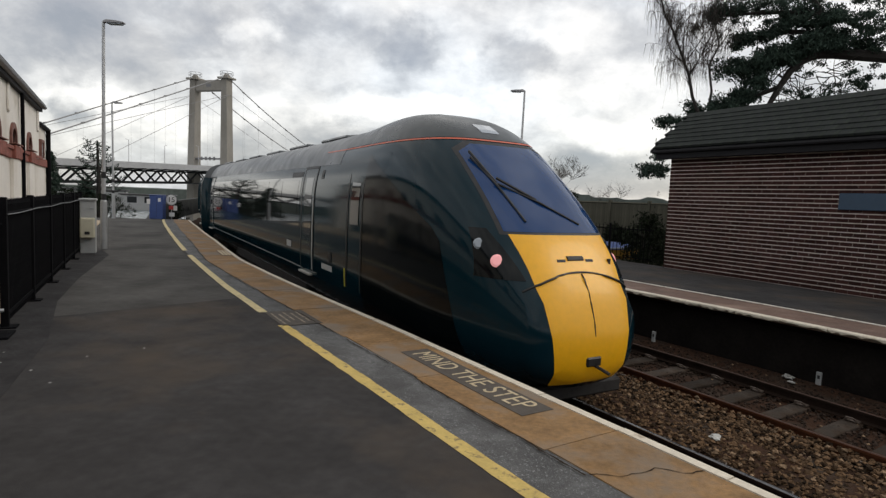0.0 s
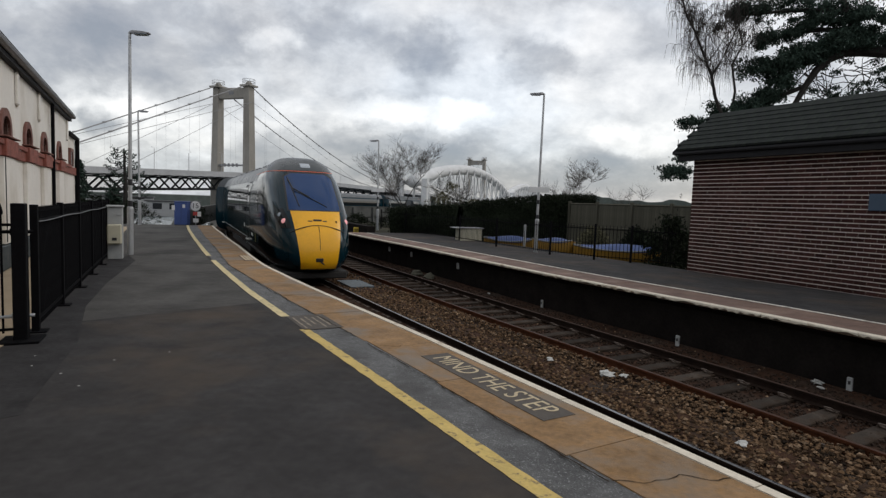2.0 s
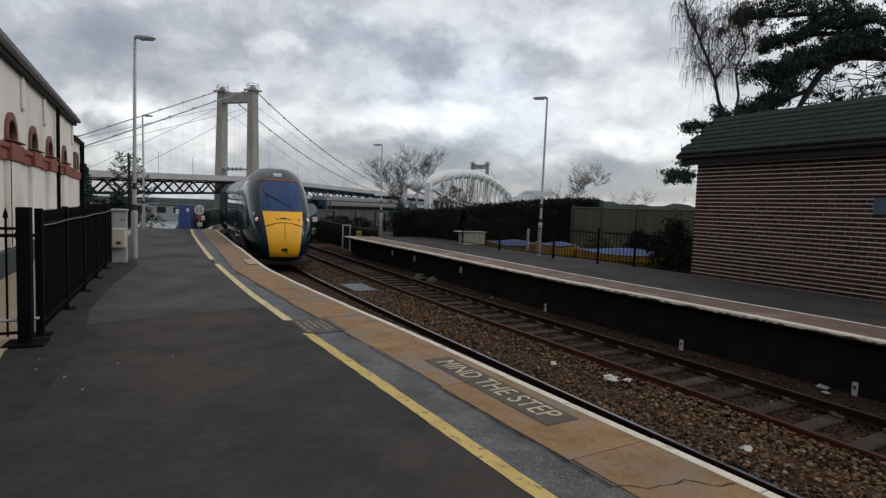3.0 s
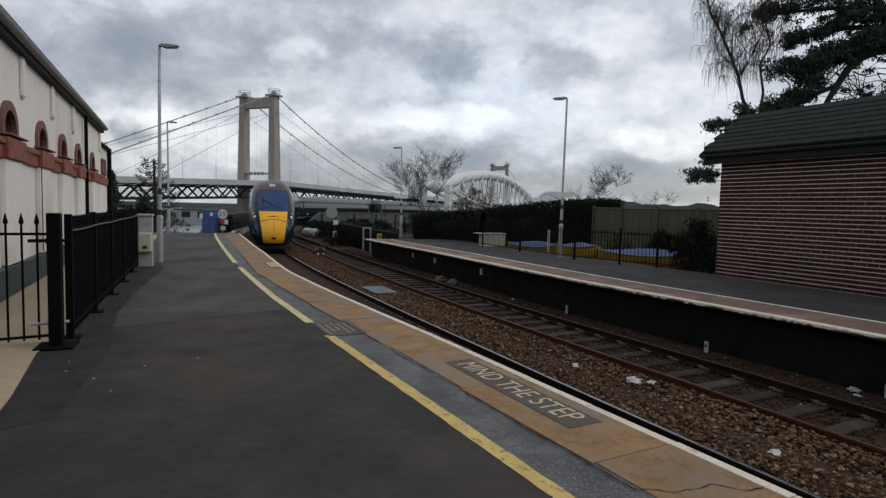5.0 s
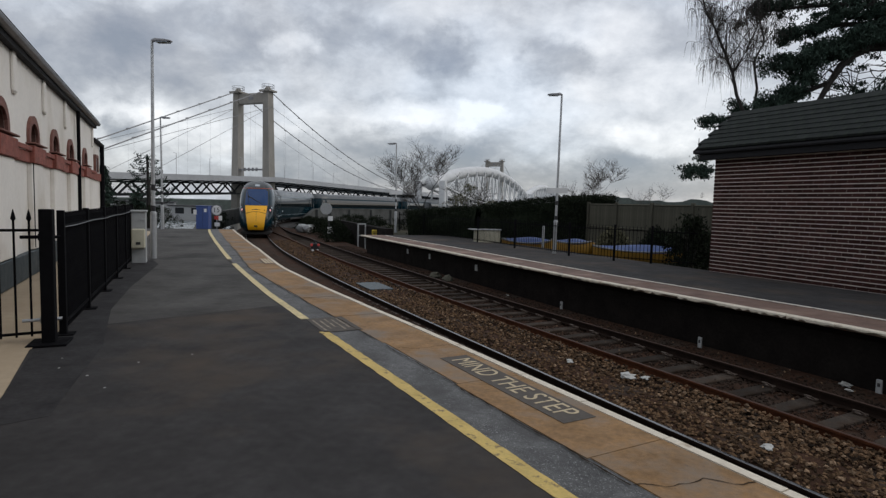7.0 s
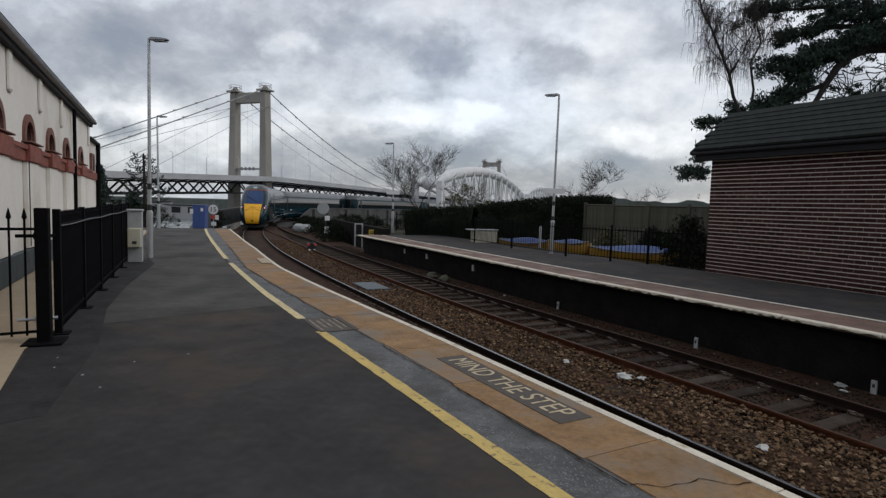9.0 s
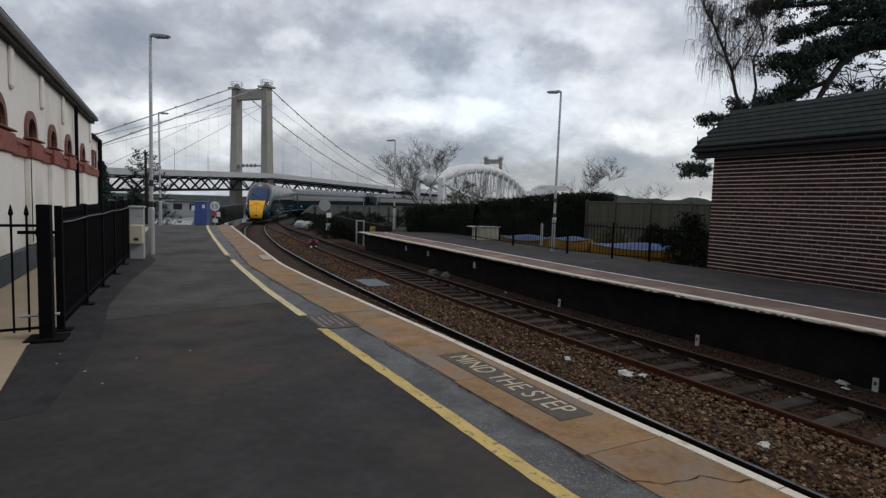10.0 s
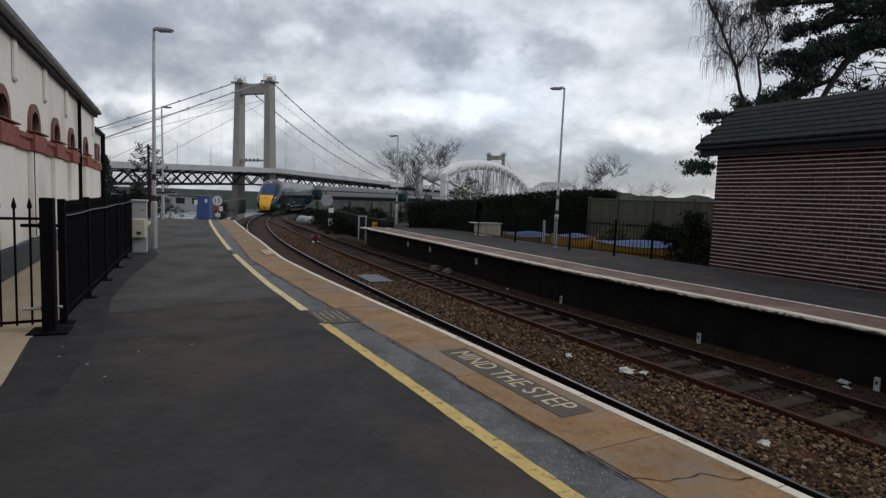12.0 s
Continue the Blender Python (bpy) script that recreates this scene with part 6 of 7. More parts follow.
def tube_bridge():
    """Two lens-shaped tubular spans on piers."""
    b = empty("tube_bridge", Matrix(), "pale grey lens-shaped tubular railway bridge", "bridge")
    ax = Vector((math.sin(radians(14.5)), math.cos(radians(14.5)), 0))
    sd = Vector((ax.y, -ax.x, 0))
    # first span begins where the approach ends; two spans of one length
    FIRST, SPAN = 141.5, 134.0
    start = Vector((*on_line(FIRST), 0))
    HALFSPAN = SPAN / 2
    for n in range(2):
        c = start + ax * (HALFSPAN + n * SPAN)
        span = new("span")
        span.parent = b
        top = lambda q: 6.6 + 6.4 * (1 - q * q)
        low = lambda q: 6.6 - 4.4 * (1 - q * q)
        qs = [-1 + 2 * k / 40 for k in range(41)]
        bm = bmesh.new()
        tube(bm, [tuple(c + ax * HALFSPAN * q + Vector((0, 0, top(q)))) for q in qs], 1.5, 14)
        part("tube", bm, M_TUBE, span, "pale painted wrought iron tube", smooth=True)
        for sg in (-1, 1):
            bm = bmesh.new()
            tube(bm, [tuple(c + ax * HALFSPAN * q + sd * 2.4 * sg + Vector((0, 0, low(q)))) for q in qs], 0.32, 6)
            part("chain", bm, M_TUBE, span)
            for k in range(2, 39, 3):
                q = qs[k]
                bm = bmesh.new()
                foot = c + ax * HALFSPAN * q + sd * 2.4 * sg
                head = c + ax * HALFSPAN * q + sd * 1.5 * sg
                tube(bm, [(foot.x, foot.y, -1.3), (head.x, head.y, top(q))], 0.26, 5)
                part("strut", bm, M_TUBE, span)
            bm = bmesh.new()
            for k in range(2, 36, 3):
                a, d = qs[k], qs[k + 3]
                pa, pd = c + ax * HALFSPAN * a + sd * 2.0 * sg, c + ax * HALFSPAN * d + sd * 2.0 * sg
                tube(bm, [(pa.x, pa.y, low(a)), (pd.x, pd.y, top(d))], 0.09, 4)
                tube(bm, [(pa.x, pa.y, top(a)), (pd.x, pd.y, low(d))], 0.09, 4)
            part("brace", bm, M_TUBE, span)["kind"] = "stuff"
        bm = bmesh.new()
        pts = [c + ax * HALFSPAN * e + sd * o for e, o in ((-1, -2.6), (-1, 2.6), (1, 2.6), (1, -2.6))]
        prism(bm, [(p.x, p.y) for p in pts], -2.6, -1.3)
        part("deck", bm, M_DECK_STEEL, span)
    for n in range(3):
        c = start + ax * (SPAN * n)
        for o in (-3.0, 3.0):
            bm = bmesh.new()
            p = c + sd * o
            box(bm, -0.7, 0.7, -0.7, 0.7, -30, 7.4, pose(p.x, p.y, 0, 0, 0, -14.9), bev=0.15)
            part("pier", bm, M_TUBE, b)
        if n:
            bm = bmesh.new()
            box(bm, -3.6, 3.6, -0.8, 0.8, 5.8, 8.0, pose(c.x, c.y, 0, 0, 0, -14.9), bev=0.2)
            part("portal", bm, M_TUBE, b)


tube_bridge()


def viaduct():
    """Curved approach viaduct carrying the line to the bridge."""
    v = empty("approach_viaduct", Matrix(), "grey masonry and girder railway viaduct curving to the bridge", "viaduct")
    lev = rail_level
    def rising(s):
        return lev(s) + float(np.interp(s, [85, 92, 98], [-1.3, 0.15, 0.2]))

    for sg in (-1, 1):
        bm = bmesh.new()
        sweep(bm, [(sg * 2.3, -0.45), (sg * 2.3, 1.35), (sg * 2.6, 1.35), (sg * 2.6, -0.45)], 86, 141, 1.5, level=rising)
        part("girder", bm, M_VIADUCT, v)
        bm = bmesh.new()
        sweep(bm, [(sg * 2.25, 1.355), (sg * 2.25, 1.52), (sg * 2.72, 1.52), (sg * 2.72, 1.355)], 86, 141, 1.5, level=rising)
        part("coping", bm, M_VIADUCT, v)
        for s in np.arange(92.6, 141, 6.4):
            x, y = on_line(s, sg * 2.72)
            bm = bmesh.new()
            box(bm, -0.30, 0.30, -0.42, 0.42, lev(s) - 1.3, lev(s) + 1.5, pose(x, y, 0, 0, 0, heading(s)), bev=0.03)
            part("pilaster", bm, M_VIADUCT, v)
    bm = bmesh.new()
    sweep(bm, [(-2.3, -0.6), (-2.3, -0.24), (2.3, -0.24), (2.3, -0.6)], 66, 400, 2.0, level=lev)
    part("deck", bm, M_UNDER, v)
    for s in np.arange(92.6, 141, 6.4):
        x, y = on_line(s)
        bm = bmesh.new()
        m = pose(x, y, 0, 0, 0, heading(s))
        box(bm, -2.5, 2.5, -0.55, 0.55, -28, lev(s) - 1.2, m, bev=0.08)
        # corbelled head spreading under the girders
        rings = []
        for z, hx, hy in ((lev(s) - 1.9, 2.5, 0.56), (lev(s) - 1.0, 2.68, 1.5), (lev(s) - 0.45, 2.68, 1.6)):
            rings.append([bm.verts.new(m @ Vector((p * hx, q * hy, z))) for p, q in ((-1, -1), (1, -1), (1, 1), (-1, 1))])
        for r0, r1 in zip(rings, rings[1:]):
            for q in range(4):
                bm.faces.new((r0[q], r0[(q + 1) % 4], r1[(q + 1) % 4], r1[q]))
        bm.faces.new(rings[0][::-1])
        bm.faces.new(rings[-1])
        part("pier", bm, M_VIADUCT, v)
    # dark bank that closes the arches behind
    swept("dark_bank", M_GRASS, [(-1.9, -5.0), (-1.9, -0.65), (-1.5, -0.65), (-1.5, -5.0)], 90, 141, "dark overgrown bank behind the viaduct's piers", category="bank", level=lev)


viaduct()


# ---- behind the far platform: railing, yard, boats, fence, hedge ----
def strip_mesh(name, mat, vs, fs, parent=None, label=""):
    me = bpy.data.meshes.new(name)
    me.from_pydata(vs, [], fs)
    me.materials.append(mat)
    ob = new(name, me)
    ob.parent = parent
    if label:
        tagged(ob, label)
    return ob


class Sticks:
    """Collects thin round or three-sided sticks into one mesh."""

    def __init__(self):
        self.v, self.f = [], []

    def add(self, pts, radii, seg=3):
        n = len(pts)
        k0 = len(self.v)
        for k in range(n):
            d = pts[min(k + 1, n - 1)] - pts[max(k - 1, 0)]
            d = d.normalized() if d.length > 1e-6 else Vector((0, 0, 1))
            a = Vector((0, 0, 1)) if abs(d.z) < 0.9 else Vector((1, 0, 0))
            u = d.cross(a).normalized()
            w = d.cross(u)
            for q in range(seg):
                t = 2 * math.pi * q / seg
                p = pts[k] + (u * math.cos(t) + w * math.sin(t)) * radii[k]
                self.v.append((p.x, p.y, p.z))
        for k in range(n - 1):
            for q in range(seg):
                a, b = k0 + k * seg + q, k0 + k * seg + (q + 1) % seg
                self.f.append((a, b, b + seg, a + seg))


def bare_tree(x, y, z, height, seed, label, spread=0.55, weep=0.0, twigs=5, lean=(0, 0), trunk_r=None, tname="tree", fork=3, levels=4, rmin=0.006):
    """A leafless tree: tapered trunk and limbs, and a crown of fine twigs."""
    rng = random.Random(seed)
    t = empty(tname, pose(x, y, z), label, "tree")
    wood, fine = Sticks(), Sticks()
    r0 = trunk_r or height * 0.018

    def limb(p, d, ln, r, lev):
        pts, rad = [p.copy()], [r]
        n = 5 if lev < 2 else 4
        q = p.copy()
        for k in range(n):
            d = (d + Vector((rng.uniform(-1, 1), rng.uniform(-1, 1), rng.uniform(-0.6, 0.8))) * 0.16).normalized()
            if weep and lev >= 3:
                d = (d + Vector((0, 0, -weep * 0.5))).normalized()
            q = q + d * ln / n
            pts.append(q.copy())
            rad.append(r * (1 - 0.62 * (k + 1) / n))
        (wood if lev < 3 else fine).add(pts, rad, 7 if lev < 2 else (4 if lev < 3 else 3))
        if lev >= levels:
            return
        kids = fork + (1 if lev > 0 else 0) + (twigs if lev >= 2 else 0)
        for k in range(kids):
            f = rng.uniform(0.35, 1.0) if k else 1.0
            i = min(n, max(1, int(f * n)))
            a = rng.uniform(0, 6.283)
            side = Vector((math.cos(a), math.sin(a), rng.uniform(-0.1, 0.5)))
            nd = (d * (0.9 - spread * 0.4) + side * spread * rng.uniform(0.6, 1.25)).normalized()
            limb(pts[i], nd, ln * rng.uniform(0.52, 0.78), max(rmin, rad[i] * rng.uniform(0.5, 0.75)), lev + 1)
        if weep and lev >= 2:
            for k in range(4):
                i = rng.randint(1, n)
                s = pts[i]
                m = rng.uniform(0.8, 2.4)
                hang = [s + Vector((rng.uniform(-0.12, 0.12) * j, rng.uniform(-0.12, 0.12) * j, 0.12 * j * (j < 2) - m * j / 5)) for j in range(6)]
                fine.add(hang, [0.008, 0.007, 0.006, 0.005, 0.004, 0.003], 3)

    limb(Vector((0, 0, 0)), Vector((lean[0], lean[1], 1)).normalized(), height * 0.42, r0, 0)
    strip_mesh("trunk", M_BARK, wood.v, wood.f, t)
    ob = strip_mesh("crown", M_TWIG, fine.v, fine.f, t, "fine bare twigs")
    ob["kind"] = "stuff"
    return t


def leaf_cloud(rng, vs, fs, c, r, n, size, flat=0.7):
    for _ in range(n):
        d = Vector((rng.gauss(0, 1), rng.gauss(0, 1), rng.gauss(0, 1) * flat))
        p = c + d * r * 0.5
        e = Euler((rng.uniform(0, 6.28), rng.uniform(0, 6.28), rng.uniform(0, 6.28))).to_matrix()
        k = len(vs)
        s = size * rng.uniform(0.6, 1.4)
        for a in ((-0.5, 0, 0), (0.1, 0.22, 0.05), (0.6, 0, 0), (0.1, -0.22, -0.05)):
            q = p + e @ (Vector(a) * s)
            vs.append((q.x, q.y, q.z))
        fs.append((k, k + 1, k + 2, k + 3))


def pine():
    rng = random.Random(11)
    t = empty("pine_tree", pose(0, 0, 0), "large dark green pine with arching limbs behind the hut", "tree")
    wood = Sticks()
    base = Vector((22.5, 27.5, -0.5))
    trunk = [base + Vector((0.25 * math.sin(k), 0.1 * k, k * 1.6)) for k in range(10)]
    wood.add(trunk, [0.46 - 0.034 * k for k in range(10)], 8)
    # the great arching bough and the boughs above it
    boughs = [
        ([(22.4, 28.0, 9.6), (19.7, 29.0, 9.95), (18.7, 29.0, 9.85), (18.06, 29.0, 9.5), (17.57, 29.0, 9.0), (17.1, 29.0, 8.2), (16.5, 29.0, 7.0), (15.6, 29.2, 6.3)], 0.30),
        ([(19.2, 29.0, 9.85), (19.4, 29.1, 10.8), (19.1, 29.2, 11.8), (18.4, 29.3, 12.9)], 0.34),
        ([(18.06, 29.0, 9.5), (17.0, 29.2, 9.7), (16.0, 29.4, 9.5), (15.2, 29.5, 9.2), (14.6, 29.6, 8.9)], 0.16),
        ([(19.1, 29.2, 11.0), (17.6, 29.3, 11.0), (16.4, 29.5, 10.8), (15.1, 29.6, 10.4)], 0.14),
        ([(19.0, 29.2, 11.9), (17.4, 29.4, 12.0), (15.6, 29.6, 11.9), (14.0, 29.7, 11.7)], 0.14),
        ([(17.1, 29.0, 8.2), (16.0, 29.3, 7.7), (15.1, 29.4, 7.2), (14.2, 29.6, 6.8), (13.2, 29.8, 6.7), (12.0, 30.0, 6.3)], 0.12),
    ]
    for line, r in boughs:
        pts = [Vector(q) for q in line]
        m = len(pts)
        wood.add(pts, [r * (1 - 0.7 * k / (m - 1)) for k in range(m)], 7)
    # a lace of thin dead shoots under the arch
    for _ in range(70):
        q = Vector((rng.uniform(16.6, 20.6), rng.uniform(28.6, 30.0), rng.uniform(6.6, 9.3)))
        d = Vector((rng.uniform(-1, 1), rng.uniform(-0.4, 0.4), rng.uniform(-0.7, 0.7))).normalized()
        pts = [q]
        for k in range(5):
            d = (d + Vector((rng.uniform(-1, 1), 0, rng.uniform(-1, 1))) * 0.45).normalized()
            pts.append(pts[-1] + d * 0.34)
        wood.add(pts, [0.030, 0.026, 0.022, 0.018, 0.013, 0.008], 4)
    strip_mesh("trunk", M_BARK, wood.v, wood.f, t)
    vs, fs = [], []
    upper = [((14.0, 29.7, 11.8), 0.75, 9), ((14.9, 29.6, 12.2), 0.8, 9), ((16.4, 29.5, 12.3), 1.0, 12), ((17.8, 29.3, 11.7), 1.0, 16), ((19.1, 29.0, 11.6), 1.1, 18), ((20.3, 28.9, 11.0), 1.3, 18), ((18.6, 29.2, 13.0), 1.4, 14),
             ((15.2, 29.5, 10.5), 0.50, 8), ((16.2, 29.5, 10.8), 0.45, 8), ((17.0, 29.4, 11.2), 0.50, 7), ((21.6, 28.6, 12.4), 1.6, 14)]
    lower = [((15.0, 29.4, 9.1), 0.65, 13), ((15.9, 29.3, 9.3), 0.75, 17), ((16.7, 29.2, 9.6), 0.80, 19), ((17.6, 29.1, 10.0), 0.80, 20), ((18.6, 29.0, 10.4), 0.80, 18), ((19.7, 28.9, 10.5), 0.9, 14), ((21.3, 28.4, 10.2), 1.2, 12),
             ((16.2, 29.2, 8.4), 0.60, 12), ((15.5, 29.3, 7.9), 0.60, 11), ((15.0, 29.4, 7.4), 0.60, 11), ((14.3, 29.5, 7.05), 0.50, 8), ((13.3, 29.8, 7.0), 0.42, 6), ((12.0, 30.0, 6.4), 0.42, 6), ((12.7, 29.9, 6.2), 0.38, 5)]
    sparse = [((17.6, 29.2, 7.2), 0.9, 5), ((18.8, 29.0, 8.0), 1.0, 5), ((19.9, 28.9, 7.4), 1.1, 6), ((20.8, 28.7, 8.6), 1.0, 6), ((10.95, 29.6, 3.75), 0.42, 5), ((11.5, 29.6, 3.8), 0.42, 5), ((11.4, 29.6, 4.5), 0.35, 3)]
    masses = upper + lower + sparse
    for c, r, n in masses:
        for _ in range(int(n * 2.3)):
            p = Vector(c) + Vector((rng.gauss(0, 1), rng.gauss(0, 1), rng.gauss(0, 0.62))) * r * 0.58
            leaf_cloud(rng, vs, fs, p, rng.uniform(0.22, 0.42), 95, 0.13, 0.55)
    ob = strip_mesh("crown", M_PINE, vs, fs, t, "dark needle clumps")
    ob["kind"] = "stuff"


pine()
def birch(stems, seed, label, full=3, name="birch_tree"):
    """Slender stems with rising side shoots and long hanging twigs."""
    rng = random.Random(seed)
    t = empty(name, pose(0, 0, 0), label, "tree")
    wood, fine = Sticks(), Sticks()

    def hang(p, ln, r=0.0068):
        n = 6
        q, d = p.copy(), Vector((rng.uniform(-0.5, 0.5), rng.uniform(-0.5, 0.5), rng.uniform(0.0, 0.5)))
        pts = [q.copy()]
        for k in range(n):
            d = (d * 0.55 + Vector((rng.uniform(-0.12, 0.12), rng.uniform(-0.12, 0.12), -0.62))).normalized()
            q = q + d * ln / n
            pts.append(q.copy())
        fine.add(pts, [r * (1 - 0.1 * k) for k in range(n + 1)], 3)

    def shoot(p, d, ln, r, lev):
        n = 6
        q, pts = p.copy(), [p.copy()]
        for k in range(n):
            d = (d + Vector((rng.uniform(-1, 1), rng.uniform(-1, 1), rng.uniform(-0.5, 0.6))) * 0.2).normalized()
            if lev >= 2 and k > 2:
                d = (d + Vector((0, 0, -0.35))).normalized()
            q = q + d * ln / n
            pts.append(q.copy())
        (wood if lev < 2 else fine).add(pts, [max(0.0075, r * (1 - 0.12 * k)) for k in range(n + 1)], 4 if lev < 2 else 3)
        if lev < 3:
            for k in range(5 if lev == 1 else 4):
                i = rng.randint(2, n)
                a = rng.uniform(0, 6.283)
                side = Vector((math.cos(a), math.sin(a), rng.uniform(0.0, 0.9)))
                shoot(pts[i], (d * 0.5 + side * 0.8).normalized(), ln * rng.uniform(0.4, 0.65), r * 0.45, lev + 1)
        if lev >= 2:
            for k in range(full):
                hang(pts[rng.randint(2, n)], rng.uniform(0.5, 1.9) if lev == 2 else rng.uniform(0.3, 1.2))

    for pts, r, bare in stems:
        pts = [Vector(p) for p in pts]
        m = len(pts)
        wood.add(pts, [r * (1 - 0.75 * k / (m - 1)) for k in range(m)], 7)
        for k in range(bare, m):
            for _ in range(full):
                a = rng.uniform(0, 6.283)
                f = rng.uniform(0, 1)
                p = pts[k - 1].lerp(pts[k], f)
                shoot(p, Vector((math.cos(a) * 0.75, math.sin(a) * 0.75, rng.uniform(0.6, 1.3))).normalized(), rng.uniform(1.2, 2.3), r * 0.32, 1)
    strip_mesh("trunk", M_BARK, wood.v, wood.f, t)
    ob = strip_mesh("crown", M_TWIG, fine.v, fine.f, t, "fine hanging bare twigs")
    ob["kind"] = "stuff"


birch([([(14.4, 29.0, -0.4), (13.9, 29.0, 3.5), (13.19, 29.0, 6.5), (12.72, 29.0, 7.5), (12.46, 29.0, 8.55), (12.04, 29.0, 9.5), (11.48, 29.0, 10.7), (10.96, 29.0, 11.6), (10.62, 29.0, 12.8), (10.3, 29.1, 14.2)], 0.105, 4),
       ([(12.46, 29.0, 8.55), (12.75, 28.9, 9.1), (12.98, 28.8, 9.65), (13.32, 28.8, 10.5), (13.5, 28.7, 11.2)], 0.06, 1)], 21, "bare weeping birch with hanging twigs behind the hut", 3)
birch([([(14.0, 30.2, -0.4), (13.9, 30.0, 4.0), (13.95, 29.8, 7.0), (14.05, 29.8, 8.0), (13.8, 29.8, 9.3), (14.25, 29.8, 10.3), (13.95, 29.8, 11.4), (13.8, 29.8, 12.6)], 0.09, 4)], 8, "slender bare birch with fine twigs behind the hut", 1)
bare_tree(-4.5, 60.0, -3.0, 11.5, 31, "bare winter tree beyond the platform", 0.66, 0, 2, (0, 0), 0.20, "tree", 3, 5, 0.011)
bare_tree(-1.0, 52.0, -3.0, 9.2, 33, "low bare thicket tree beyond the platform", 0.8, 0, 2, (0.1, 0), 0.11, "tree", 3, 4, 0.010)
bare_tree(0.8, 54.0, -3.0, 8.2, 35, "low bare thicket tree beyond the hedge", 0.8, 0, 2, (0, 0), 0.11, "tree", 3, 4, 0.010)
bare_tree(10.2, 58.5, -2.5, 11.2, 52, "bare winter tree beyond the garden fence", 0.72, 0, 2, (0, 0), 0.17, "tree", 3, 5, 0.011)
bare_tree(14.2, 62.0, -2.5, 7.6, 43, "small bare tree beyond the hedge", 0.75, 0, 1, (0, 0), 0.11, "tree", 3, 4, 0.010)
bare_tree(18.5, 60.0, -2.5, 8.4, 47, "small bare tree beyond the garden fence", 0.75, 0, 1, (0, 0), 0.11, "tree", 3, 4, 0.010)


def railing():
    path = [Vector(p) for p in ((-5.0, 38.5, 0), (-2.97, 34.49, 0), (0.27, 28.82, 0), (1.9, 25.4, 0), (3.75, 22.1, 0), (5.1, 20.6, 0), (6.2, 19.9, 0), (7.35, 18.9, 0))]
    f = empty("garden_railing", pose(0, 0, Z_R), "black iron railing along the back of the platform", "fence")
    h = 1.22
    bm = bmesh.new()
    lathe_z(bm, [(0.011, 0.08), (0.011, h), (0.002, h + 0.06)], seg=5)
    bar = to_mesh("bar", bm, M_BLACK_IRON)
    bm = bmesh.new()
    box(bm, -0.035, 0.035, -0.035, 0.035, 0, h + 0.08, bev=0.006)
    post = to_mesh("post", bm, M_BLACK_IRON)
    for k, (a, b) in enumerate(zip(path, path[1:])):
        d = b - a
        n = max(3, int(d.length / 0.13))
        yaw = math.degrees(math.atan2(-d.x, d.y))
        for q in range(0, n):
            if q and k < 2 and q % 2:
                continue
            ob = new("post" if q == 0 else "bar", post if q == 0 else bar)
            ob.parent = f
            p = a + d * q / n
            ob.matrix_basis = pose(p.x, p.y, 0, 0, 0, yaw)
        for z in (0.14, h - 0.1):
            bm = bmesh.new()
            tube(bm, [a + Vector((0, 0, z)), b + Vector((0, 0, z))], 0.016, 5)
            part("rail", bm, M_BLACK_IRON, f)


railing()


def yard():
    bm = bmesh.new()
    prism(bm, [(-9, 44), (-2.8, 34.3), (0.5, 28.6), (2.1, 25.3), (3.9, 22.0), (5.2, 20.7), (7.5, 19.0), (13, 10), (40, 10), (40, 70), (-9, 60)], -1.2, -0.42)
    tagged(part("yard", bm, M_GRASS), "rough earth yard behind the railing", "ground", kind="structure")


yard()


